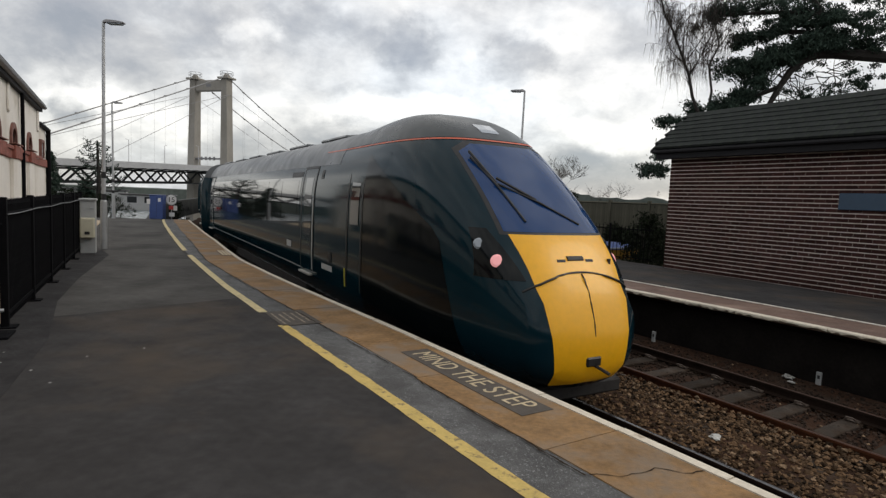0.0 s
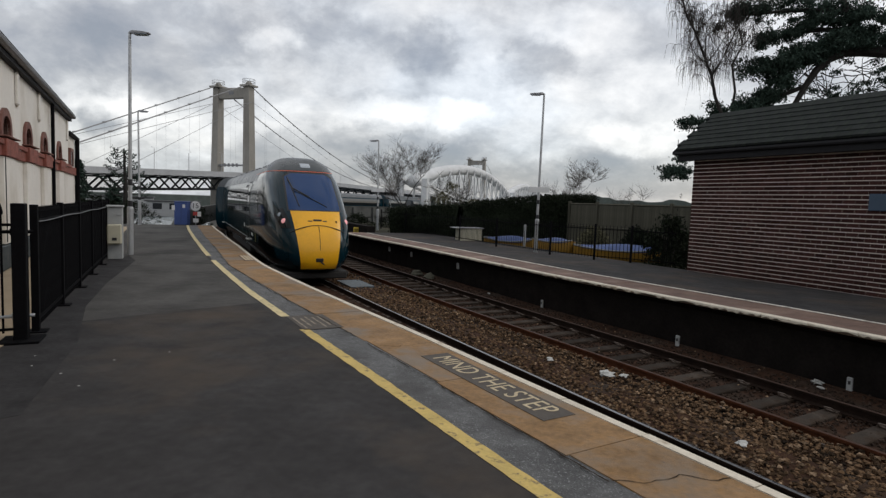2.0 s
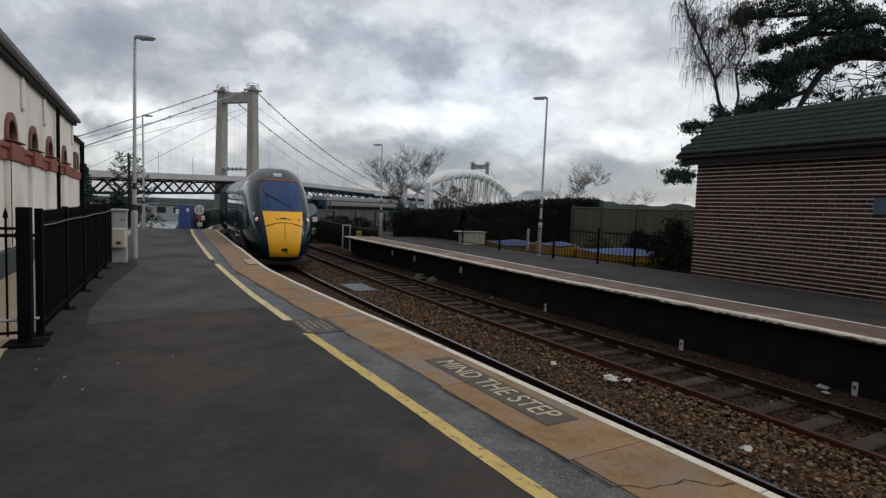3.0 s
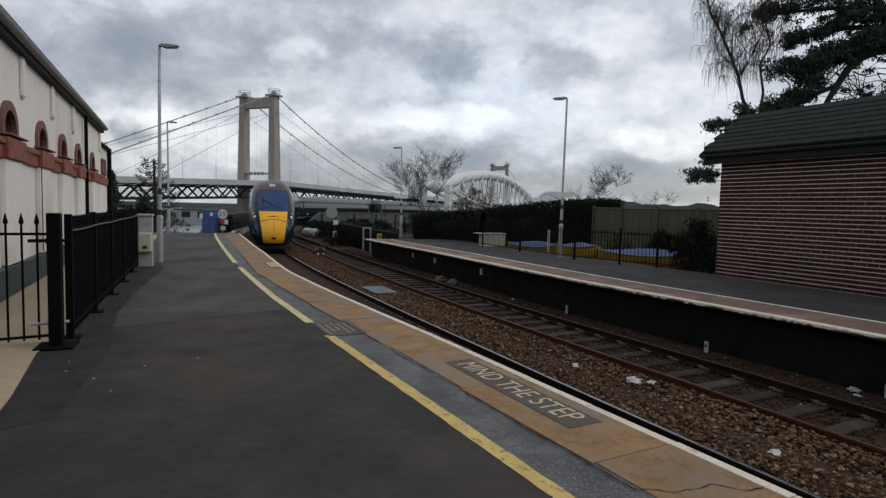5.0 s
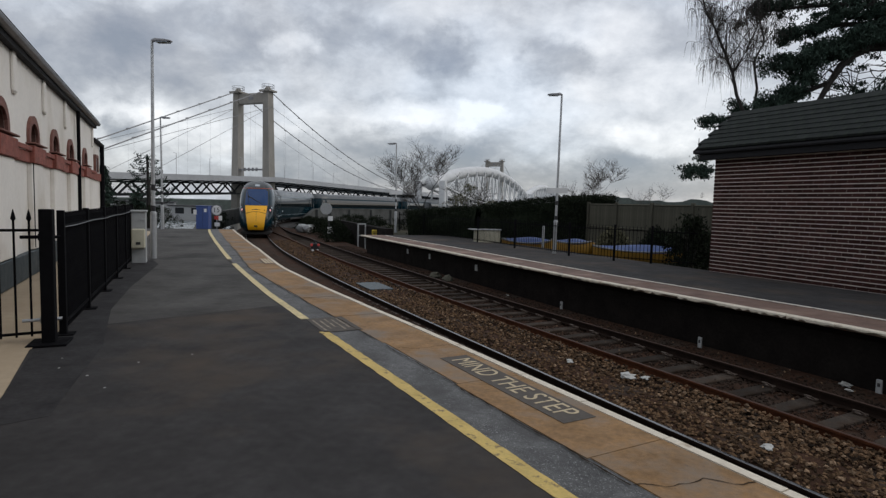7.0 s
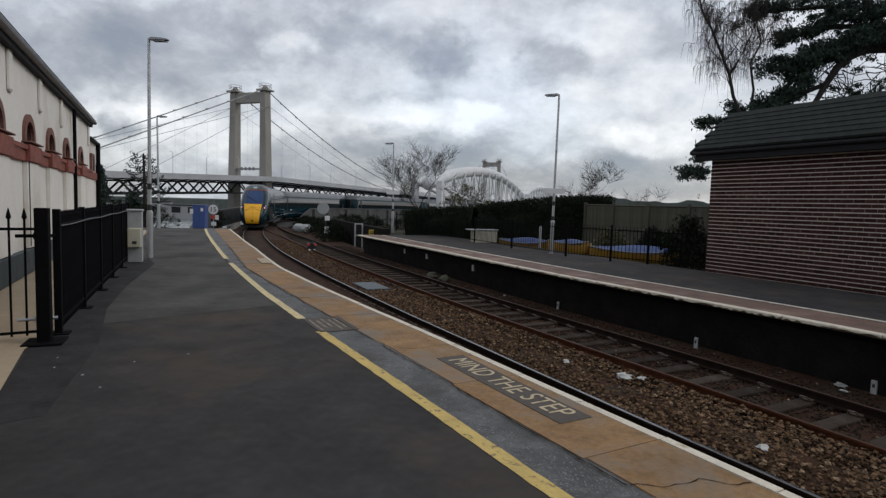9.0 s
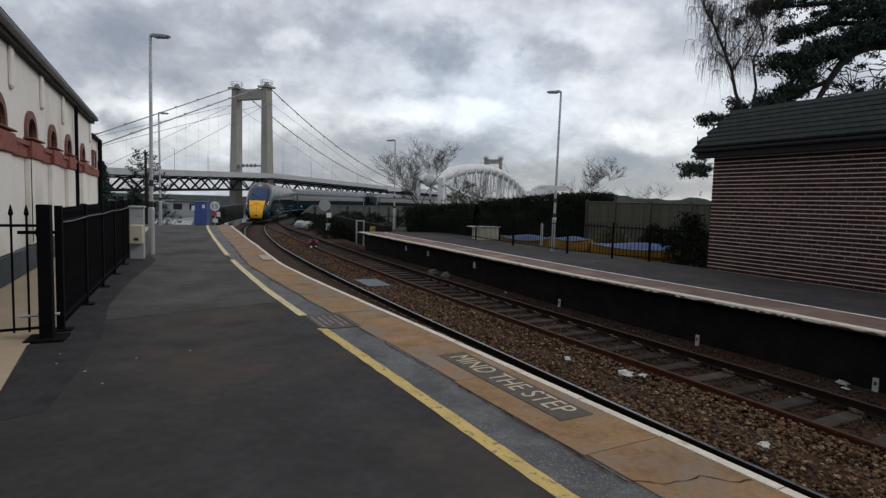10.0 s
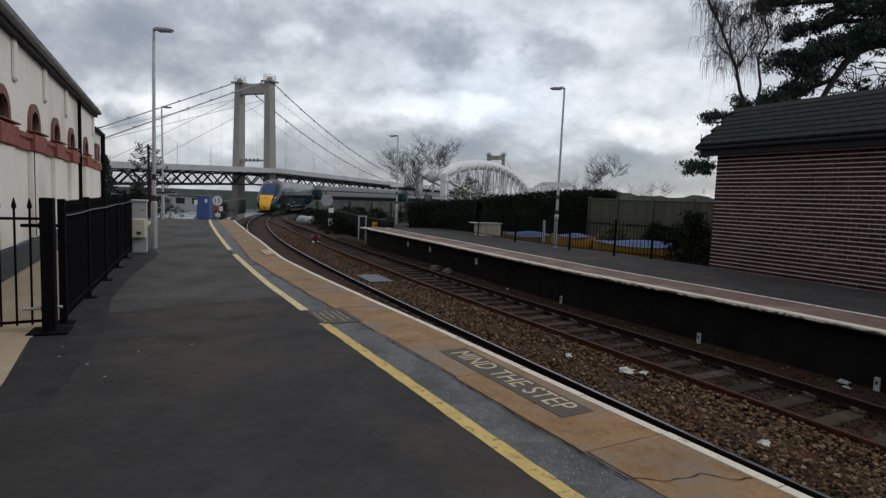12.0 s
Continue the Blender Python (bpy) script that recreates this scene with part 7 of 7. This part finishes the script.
def boat(x, y, z, yaw, ln, beam, label, tilt=0):
    b = empty("rowing_boat", pose(x, y, z, 0, tilt, yaw), label, "boat")
    bm = bmesh.new()
    rings = []
    n = 12
    for k in range(n + 1):
        u = k / n
        w = beam / 2 * math.sin(math.pi * min(1, 0.12 + u * 0.80)) ** 0.6
        keel = 0.10 * (2 * u - 1) ** 2
        sheer = 0.62 + 0.16 * (2 * u - 1) ** 2
        pts = []
        for q in range(9):
            a = math.pi * q / 8
            pts.append((w * math.cos(a), (u - 0.5) * ln, sheer - (sheer - keel) * math.sin(a) ** 0.7))
        rings.append([bm.verts.new(p) for p in pts])
    for a, c in zip(rings, rings[1:]):
        for q in range(8):
            bm.faces.new((a[q], a[q + 1], c[q + 1], c[q]))
    bm.faces.new(rings[0])
    bm.faces.new(rings[-1][::-1])
    part("hull", bm, M_BOAT_HULL, b, "yellow painted hull", smooth=True)
    bm = bmesh.new()
    for s in (0, 8):
        tube(bm, [r.copy() for r in [Vector(((1 if s == 0 else -1) * (beam / 2 * math.sin(math.pi * min(1, 0.12 + k / n * 0.80)) ** 0.6 + 0.01), (k / n - 0.5) * ln, 0.63 + 0.16 * (2 * k / n - 1) ** 2)) for k in range(n + 1)]], 0.035, 6)
    part("gunwale", bm, M_GRP, b)
    bm = bmesh.new()
    rows = []
    for k in range(1, n):
        u = k / n
        w = beam / 2 * math.sin(math.pi * min(1, 0.12 + u * 0.80)) ** 0.6 + 0.03
        sh = 0.64 + 0.16 * (2 * u - 1) ** 2
        ridge = sh + 0.30 * math.sin(math.pi * u) ** 2 + 0.03 * math.sin(9 * u)
        rows.append([bm.verts.new((xx * w, (u - 0.5) * ln, sh - 0.05 * (abs(xx) == 1) + (ridge - sh) * (1 - abs(xx)) ** 0.8 + 0.02 * math.sin(7 * u + 3 * xx))) for xx in (-1, -0.6, -0.25, 0, 0.25, 0.6, 1)])
    for a, c in zip(rows, rows[1:]):
        for q in range(6):
            bm.faces.new((a[q], a[q + 1], c[q + 1], c[q]))
    part("cover", bm, M_BOAT_COVER, b, "faded blue canvas cover", smooth=True)
    return b


boat(2.75, 28.4, -0.62, 78, 2.5, 1.1, "small yellow boat under a blue cover")
boat(7.15, 24.7, -0.62, 80, 3.8, 1.4, "yellow rowing boat with a blue canvas cover behind the railing")
boat(4.5, 25.9, -0.50, 62, 1.9, 1.0, "small boat with a faded blue cover lying beside others", 10)


def white_post():
    p = empty("marker_post", pose(3.35, 27.0, -0.42), "short white post standing among the boats", "post")
    bm = bmesh.new()
    lathe_z(bm, [(0.055, 0.0), (0.055, 1.28), (0.03, 1.33)], seg=10)
    part("post", bm, M_CAB_GREY, p)


white_post()


def garden_box():
    b = empty("storage_box", pose(0.75, 29.3, -0.42, 0, 0, 20), "pale green storage box with a lid behind the railing", "box")
    bm = bmesh.new()
    box(bm, -0.6, 0.6, -0.35, 0.35, 0.0, 0.95, bev=0.02)
    part("body", bm, M_CAB_CREAM, b)
    bm = bmesh.new()
    box(bm, -0.9, 0.66, -0.4, 0.4, 0.96, 1.0, bev=0.01)
    part("lid", bm, M_GALV, b)
    bm = bmesh.new()
    box(bm, 0.02, 0.2, -0.37, -0.351, 0.1, 0.2)
    part("vent", bm, M_BLACK, b)


garden_box()


def timber_fence():
    f = empty("garden_fence", pose(0, 0, -0.42), "tall weathered timber panel fence with concrete posts", "fence")
    posts = [Vector(p) for p in ((6.3, 31.4, 0), (7.35, 29.6, 0), (8.55, 27.7, 0), (9.75, 25.8, 0), (10.95, 23.9, 0), (12.1, 22.0, 0))]
    for p in posts:
        bm = bmesh.new()
        box(bm, -0.08, 0.08, -0.08, 0.08, 0, 2.55, pose(p.x, p.y, 0, 0, 0, 32), bev=0.02)
        part("post", bm, M_FENCE_WOOD, f)
    for a, b in zip(posts, posts[1:]):
        d = b - a
        yaw = math.degrees(math.atan2(-d.x, d.y))
        n = 15
        bm = bmesh.new()
        box(bm, -0.012, 0.012, -0.075, 0.075, 0.1, 2.38)
        me = to_mesh("board", bm, M_FENCE_WOOD)
        for k in range(n):
            p = a + d * (k + 0.5) / n
            ob = new("board", me)
            ob.parent = f
            ob.matrix_basis = pose(p.x, p.y, 0, 0, 0, yaw + (4 if k % 2 else -4))
        for z0, z1 in ((2.42, 2.5), (1.25, 1.35), (0.25, 0.35)):
            bm = bmesh.new()
            tube(bm, [a + Vector((0, 0, z0)), b + Vector((0, 0, z0))], 0.05, 4)
            part("rail", bm, M_FENCE_WOOD, f)


timber_fence()


def hedge():
    rng = random.Random(17)
    h = empty("hedge", pose(0, 0, 0), "tall dense dark evergreen hedge", "hedge")
    vs, fs = [], []
    cv, cf = [], []
    runs = [((-3.6, 36.5), (0.6, 33.4), 1.35, 1.75), ((0.6, 33.4), (4.6, 32.6), 1.8, 2.35), ((4.6, 32.6), (7.9, 33.0), 2.35, 2.5)]
    for (ax_, ay), (bx, by), za, zb in runs:
        d = Vector((bx - ax_, by - ay, 0))
        nrm = Vector((d.y, -d.x, 0)).normalized()
        m = 14
        k0 = len(cv)
        for k in range(m + 1):
            f = k / m
            top = za + (zb - za) * f + 0.08 * math.sin(5 * f + ax_)
            p = Vector((ax_, ay, 0)) + d * f
            for o, z in ((0.75, -0.5), (0.85, top * 0.5), (0.6, top - 0.25), (-0.6, top - 0.2), (-0.85, -0.5)):
                j = 0.1 * rng.uniform(-1, 1)
                q = p - nrm * 0 + nrm * (o + j) * 1.0
                cv.append((q.x, q.y, z + j))
        for k in range(m):
            for q in range(4):
                a = k0 + k * 5 + q
                cf.append((a, a + 1, a + 6, a + 5))
        for _ in range(1500):
            f = rng.random()
            top = za + (zb - za) * f
            p = Vector((ax_, ay, 0)) + d * f
            if rng.random() < 0.4:
                q = p + nrm * rng.uniform(-0.7, 0.8)
                q.z = top - 0.1 + rng.uniform(-0.15, 0.12)
            else:
                q = p + nrm * rng.uniform(0.75, 1.0)
                q.z = rng.uniform(-0.4, top)
            leaf_cloud(rng, vs, fs, q, 0.16, 6, 0.11, 0.9)
    strip_mesh("core", M_HEDGE, cv, cf, h)
    ob = strip_mesh("leaves", M_HEDGE, vs, fs, h)
    ob["kind"] = "stuff"


hedge()


def bush(x, y, z, r, hgt, seed, label, mat, name="bush", n=160):
    rng = random.Random(seed)
    b = empty(name, pose(x, y, z), label, "bush")
    wood = Sticks()
    vs, fs = [], []
    for k in range(9):
        a = rng.uniform(0, 6.28)
        tip = Vector((math.cos(a) * r * 0.6, math.sin(a) * r * 0.6, hgt * rng.uniform(0.55, 0.9)))
        wood.add([Vector((0, 0, 0)), tip * 0.5 + Vector((0, 0, 0.1)), tip], [0.03, 0.02, 0.008], 4)
    for _ in range(n):
        a, q, f = rng.uniform(0, 6.28), rng.random() ** 0.5, rng.random()
        w = r * math.sin(math.pi * min(1, 0.25 + 0.72 * f)) ** 0.7
        leaf_cloud(rng, vs, fs, Vector((math.cos(a) * q * w, math.sin(a) * q * w, f * hgt)), 0.22, 24, 0.12, 0.9)
    strip_mesh("stems", M_BARK, wood.v, wood.f, b)
    ob = strip_mesh("leaves", mat, vs, fs, b)
    ob["kind"] = "stuff"


bush(7.75, 20.6, -0.42, 0.85, 2.0, 3, "dark evergreen shrub at the corner of the hut", M_HEDGE)
bush(6.5, 26.6, -0.42, 0.7, 1.2, 4, "green shrub among the boats", M_SCRUB)
bush(8.4, 26.2, -0.42, 0.8, 1.25, 24, "green shrub at the foot of the timber fence", M_HEDGE)
bush(9.6, 24.2, -0.42, 0.8, 1.2, 25, "green shrub at the foot of the timber fence", M_HEDGE)
bush(-0.4, 50.5, -2.0, 1.9, 5.6, 26, "tangled winter scrub beyond the hedge", M_SCRUB, n=120)
bush(-1.4, 49.0, -2.0, 2.4, 4.6, 5, "tangled winter scrub beyond the hedge", M_SCRUB, n=150)
bush(1.6, 48.5, -2.0, 2.2, 4.2, 6, "tangled winter scrub beyond the hedge", M_SCRUB, n=130)
bush(-5.5, 50.0, -3.0, 2.6, 4.2, 7, "dark scrub under the viaduct", M_HEDGE, n=200)


# ---- left distance ----
def conifer(x, y, z, hgt, r, seed, label):
    rng = random.Random(seed)
    t = empty("conifer", pose(x, y, z), label, "tree")
    wood = Sticks()
    wood.add([Vector((0, 0, 0)), Vector((0, 0, hgt))], [0.16, 0.02], 6)
    vs, fs = [], []
    for k in range(26):
        f = 0.12 + 0.86 * k / 26
        for _ in range(7):
            a = rng.uniform(0, 6.28)
            ln = r * (1 - f) + 0.15
            tip = Vector((math.cos(a) * ln, math.sin(a) * ln, f * hgt - ln * 0.2))
            wood.add([Vector((0, 0, f * hgt)), tip], [0.03, 0.008], 3)
            for s in (0.45, 0.75, 1.0):
                leaf_cloud(rng, vs, fs, Vector((0, 0, f * hgt)).lerp(tip, s), 0.26, 14, 0.16, 0.5)
    strip_mesh("trunk", M_BARK, wood.v, wood.f, t)
    ob = strip_mesh("crown", M_PINE, vs, fs, t)
    ob["kind"] = "stuff"


conifer(-33.6, 50.0, -1.3, 6.0, 1.5, 1, "dark conifer beside the station building")
conifer(-31.9, 52.5, -1.3, 3.6, 1.6, 2, "dark low conifer beside the station building")


def monkey_puzzle():
    rng = random.Random(9)
    t = empty("monkey_puzzle_tree", pose(-27.9, 47.4, -1.3), "monkey puzzle tree with sparse upturned spiky branches", "tree")
    wood, leaf = Sticks(), Sticks()
    nv, nf = [], []
    wood.add([Vector((0, 0, 0)), Vector((0.1, 0, 3.5)), Vector((0, 0, 6.7))], [0.22, 0.16, 0.06], 7)
    for k in range(34):
        f = 0.42 + 0.58 * (k / 34)
        a = k * 2.4
        ln = 2.3 * (1 - (f - 0.42) / 0.9) * rng.uniform(0.75, 1.1)
        z = f * 6.7
        d = Vector((math.cos(a), math.sin(a), 0))
        pts = [Vector((0, 0, z)), d * ln * 0.4 + Vector((0, 0, z - 0.25)), d * ln * 0.8 + Vector((0, 0, z - 0.2)), d * ln + Vector((0, 0, z + 0.15))]
        leaf.add(pts, [0.03, 0.04, 0.04, 0.02], 5)
        for g in (0.35, 0.55, 0.75, 0.95):
            leaf_cloud(rng, nv, nf, pts[1].lerp(pts[3], g), 0.22, 12, 0.15, 0.7)
    strip_mesh("trunk", M_BARK, wood.v, wood.f, t)
    strip_mesh("branches", M_BARK, leaf.v, leaf.f, t)
    ob = strip_mesh("crown", M_PINE, nv, nf, t)
    ob["kind"] = "stuff"


monkey_puzzle()
bush(-26.5, 46.0, -1.3, 2.4, 2.3, 12, "dark shrubs beside the station building", M_HEDGE, n=180)
bush(-30.0, 47.0, -1.3, 2.6, 2.6, 13, "dark shrubs beside the station building", M_HEDGE, n=180)
bush(-22.8, 50.0, -1.3, 1.4, 1.9, 14, "dark shrub beyond the platform's end", M_HEDGE, n=90)


def lineside():
    # dark overgrown bank between the track and the viaduct
    for k, (s, o, r, h) in enumerate(((44.5, 5.6, 1.1, 1.5), (48.5, 5.8, 1.4, 1.7), (53.5, 5.6, 1.5, 1.7), (59.0, 5.2, 1.5, 1.6), (65.0, 4.8, 1.5, 1.5), (71.0, 4.6, 1.5, 1.4), (50.0, 9.5, 1.8, 2.0), (57.0, 9.0, 2.0, 2.0), (64.0, 8.5, 2.0, 1.8))):
        bush(*on_line(s, o), -1.45, r, h, 130 + k, "dark ivy and scrub on the bank beside the track", M_HEDGE, n=150)
    # dark parapet left of the line beyond the platform
    swept("parapet_wall", M_VIADUCT, [(-4.2, -1.6), (-4.2, 0.15), (-3.7, 0.15), (-3.7, -1.6)], 39.5, 78, "dark masonry parapet beside the line", category="wall", level=lambda s: float(np.interp(s, [39, 55, 78], [-0.5, 0.35, 0.6])))
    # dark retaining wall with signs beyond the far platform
    swept("retaining_wall", M_BLACK_WALL, [(6.6, -1.6), (6.6, 0.25), (7.1, 0.25), (7.1, -1.6)], 35.2, 52, "dark retaining wall beyond the platform's end", category="wall")
    x, y = on_line(37.2, 6.45)
    s = empty("notice_board", pose(x, y, 0, 0, 0, 24), "yellow warning notice on the dark wall", "sign")
    bm = bmesh.new()
    box(bm, -0.17, 0.17, -0.03, 0.0, -0.35, 0.1, bev=0.01)
    part("board", bm, M_SIGN_YELLOW, s)
    for k in range(3):
        bm = bmesh.new()
        box(bm, -0.12, 0.12, -0.04, -0.031, -0.26 + k * 0.1, -0.22 + k * 0.1)
        part("mark", bm, M_SIGN_BLACK, s)
    x, y = on_line(39.6, 6.2)
    g = empty("pale_gate", pose(x, y, -1.3, 0, 0, 22), "small pale steel gate frame beyond the platform", "gate")
    for px in (-0.24, 0.24):
        bm = bmesh.new()
        box(bm, px - 0.04, px + 0.04, -0.04, 0.04, 0, 1.7)
        part("upright", bm, M_CAB_GREY, g)
    for z in (0.9, 1.66):
        bm = bmesh.new()
        box(bm, -0.2, 0.2, -0.035, 0.035, z - 0.04, z + 0.04)
        part("bar", bm, M_CAB_GREY, g)
    # pale sheds and a low roof under the road bridge
    for x, y, w, d, h, yaw, m, lab in ((-38.5, 77.0, 6.5, 3.0, 2.0, 24, M_GALV, "low pale shed beyond the platform's end"), (-47.0, 79.0, 8.0, 3.5, 2.4, 24, M_CAB_GREY, "long grey shed below the road bridge")):
        b = empty("shed", pose(x, y, -1.3, 0, 0, yaw), lab, "shed")
        bm = bmesh.new()
        box(bm, -w / 2, w / 2, -d / 2, d / 2, 0, h, bev=0.04)
        part("wall", bm, m, b)
        bm = bmesh.new()
        box(bm, -w / 2 - 0.2, w / 2 + 0.2, -d / 2 - 0.2, d / 2 + 0.2, h, h + 0.15, bev=0.03)
        part("roof", bm, M_SLATE, b)
        for k in range(3):
            bm = bmesh.new()
            box(bm, -w / 2 + 0.8 + k * 2, -w / 2 + 1.9 + k * 2, -d / 2 - 0.03, -d / 2 - 0.004, 1.0, 1.8)
            part("window", bm, M_FAR_WINDOW, b)


lineside()


def track_litter():
    rng = random.Random(77)
    spots = [(9.7, 2.05, 0.12), (9.5, 2.22, 0.07), (10.8, 1.75, 0.06), (6.93, 1.43, 0.055), (8.1, 5.45, 0.09), (7.9, 5.2, 0.05), (18.3, 5.3, 0.05)]
    for s, o, r in spots:
        bm = bmesh.new()
        bmesh.ops.create_icosphere(bm, subdivisions=2, radius=r)
        for v in bm.verts:
            v.co *= 1 + 1.1 * noise.noise(v.co * 19 + Vector((s, o, 0)))
            v.co.z *= 0.35
        ob = part("paper_litter", bm, M_LITTER)
        ob.matrix_world = pose(*on_line(s, o), -1.0 + (-0.1 if o > 4 else 0.02))
        tagged(ob, "scrap of pale crumpled litter on the ballast", "litter", "litter on the ballast")
    # blue-grey cover plate between the tracks
    bm = bmesh.new()
    sweep(bm, [(1.20, -1.06), (1.20, -0.99), (1.98, -0.99), (1.98, -1.06)], 20.0, 21.6, 0.5)
    tagged(part("cover_plate", bm, M_GRATE), "blue-grey steel cover plate between the tracks", "cover plate")
    # small white marker pegs along the far platform wall
    for s, o in ((7.66, 5.62), (11.0, 5.47), (15.75, 5.5)):
        p = empty("marker_peg", pose(*on_line(s, o), -1.15, 0, 0, heading(s)), "small white marker peg beside the track", "marker", "marker pegs")
        bm = bmesh.new()
        box(bm, -0.02, 0.02, -0.045, 0.045, 0, 0.24, bev=0.008)
        part("plate", bm, M_CAB_GREY, p)
        bm = bmesh.new()
        box(bm, -0.025, -0.021, -0.02, 0.02, 0.12, 0.18)
        part("mark", bm, M_SIGN_BLACK, p)


    for s, z in ((21.0, -0.62), (25.4, -0.60), (27.9, -0.58)):
        p = empty("wall_marker", pose(*on_line(s, EDGE_R + 0.30 + far_edge(s)), z, 0, 0, heading(s)), "small pale plate fixed to the black wall", "marker", "wall markers")
        bm = bmesh.new()
        box(bm, -0.02, 0.10, -0.07, 0.07, 0, 0.22, bev=0.008)
        part("plate", bm, M_CAB_GREY, p)
    # two rough lumps of stone beside the sleepers
    for s, o, r in ((23.2, 4.95, 0.22), (22.3, 5.05, 0.20)):
        bm = bmesh.new()
        bmesh.ops.create_icosphere(bm, subdivisions=2, radius=r)
        for v in bm.verts:
            v.co *= 1 + 0.7 * noise.noise(v.co * 6 + Vector((s, o, 0)))
            v.co.z *= 0.6
        ob = part("stone_lump", bm, M_FENCE_WOOD)
        ob.matrix_world = pose(*on_line(s, o), -1.06)
        tagged(ob, "rough pale stone lying beside the sleepers", "stone", "loose stones")


track_litter()


# ---- far hills ----
def hills():
    vs, fs = [], []
    rng = random.Random(5)
    n = 220
    for k in range(n + 1):
        a = radians(-75 + 150 * k / n)
        r = 900
        h = 10 + 9 * noise.noise(Vector((k * 0.07, 0.3, 0))) + 4 * noise.noise(Vector((k * 0.31, 2.3, 0))) + 2.0 * noise.noise(Vector((k * 1.1, 5.3, 0)))
        x, y = r * math.sin(a), r * math.cos(a)
        h = max(2, h) * float(np.interp(math.degrees(a), [-14, -6, 9, 12.5, 24, 30], [0.05, 1.0, 1.2, 2.5, 2.5, 1.6]))
        vs += [(x, y, -30), (x, y, h), (x * 1.3, y * 1.3, h + 1)]
    for k in range(n):
        for q in (0, 1):
            fs.append((k * 3 + q, k * 3 + 3 + q, k * 3 + 4 + q, k * 3 + 1 + q))
    me = bpy.data.meshes.new("far_hills")
    me.from_pydata(vs, [], fs)
    me.materials.append(M_HILL)
    tagged(new("far_hills", me), "low wooded far hills along the skyline", "hills", kind="structure")
    for k, (a, h) in enumerate(((16.9, 6.5), (18.1, 6.0), (13.2, 3), (21.4, 3))):
        bush(500 * math.sin(radians(a)), 500 * math.cos(radians(a)), 13.2, h * 0.55, h * 1.3, 60 + k, "dark round tree on the far skyline", M_HEDGE, "far_tree", 60)


hills()


def rear_belt():
    # dark belt of evergreens, unseen and added behind the viewer to darken train reflections
    rng = random.Random(101)
    vs, fs = [], []
    n = 60
    for k in range(n + 1):
        a = radians(100 + 170 * k / n)
        h = 7.5 + 2.2 * noise.noise(Vector((k * 0.35, 1.0, 0))) + 1.2 * rng.uniform(-1, 1)
        for r, z in ((42, -1.4), (41, h * 0.5), (43, h), (46, h * 0.9)):
            vs.append((r * math.sin(a), r * math.cos(a), z))
    for k in range(n):
        for q in range(3):
            i = k * 4 + q
            fs.append((i, i + 1, i + 5, i + 4))
    me = bpy.data.meshes.new("tree_belt")
    me.from_pydata(vs, [], fs)
    me.materials.append(M_HEDGE)
    tagged(new("tree_belt", me), "unseen dark tree belt added for the train sides to reflect", "trees", kind="structure")


rear_belt()


# ---- what moves ----
def motions():
    for k, car in enumerate(CARS):
        walk(car, [(t, car_pose(s + k * PITCH_CARS, k == len(CARS) - 1)) for t, s in RUN])
    # wheels of the rear car roll on the rails
    for w, y in WHEELS[0]:
        rows = []
        for k in range(0, 121):
            t = k / 10
            s = float(np.interp(t, [q[0] for q in RUN], [q[1] for q in RUN]))
            rows.append((t, pose(0, y, 0.45) @ Matrix.Rotation(-(s - RUN[0][1]) / 0.45, 4, "X")))
        walk(w, rows)


motions()
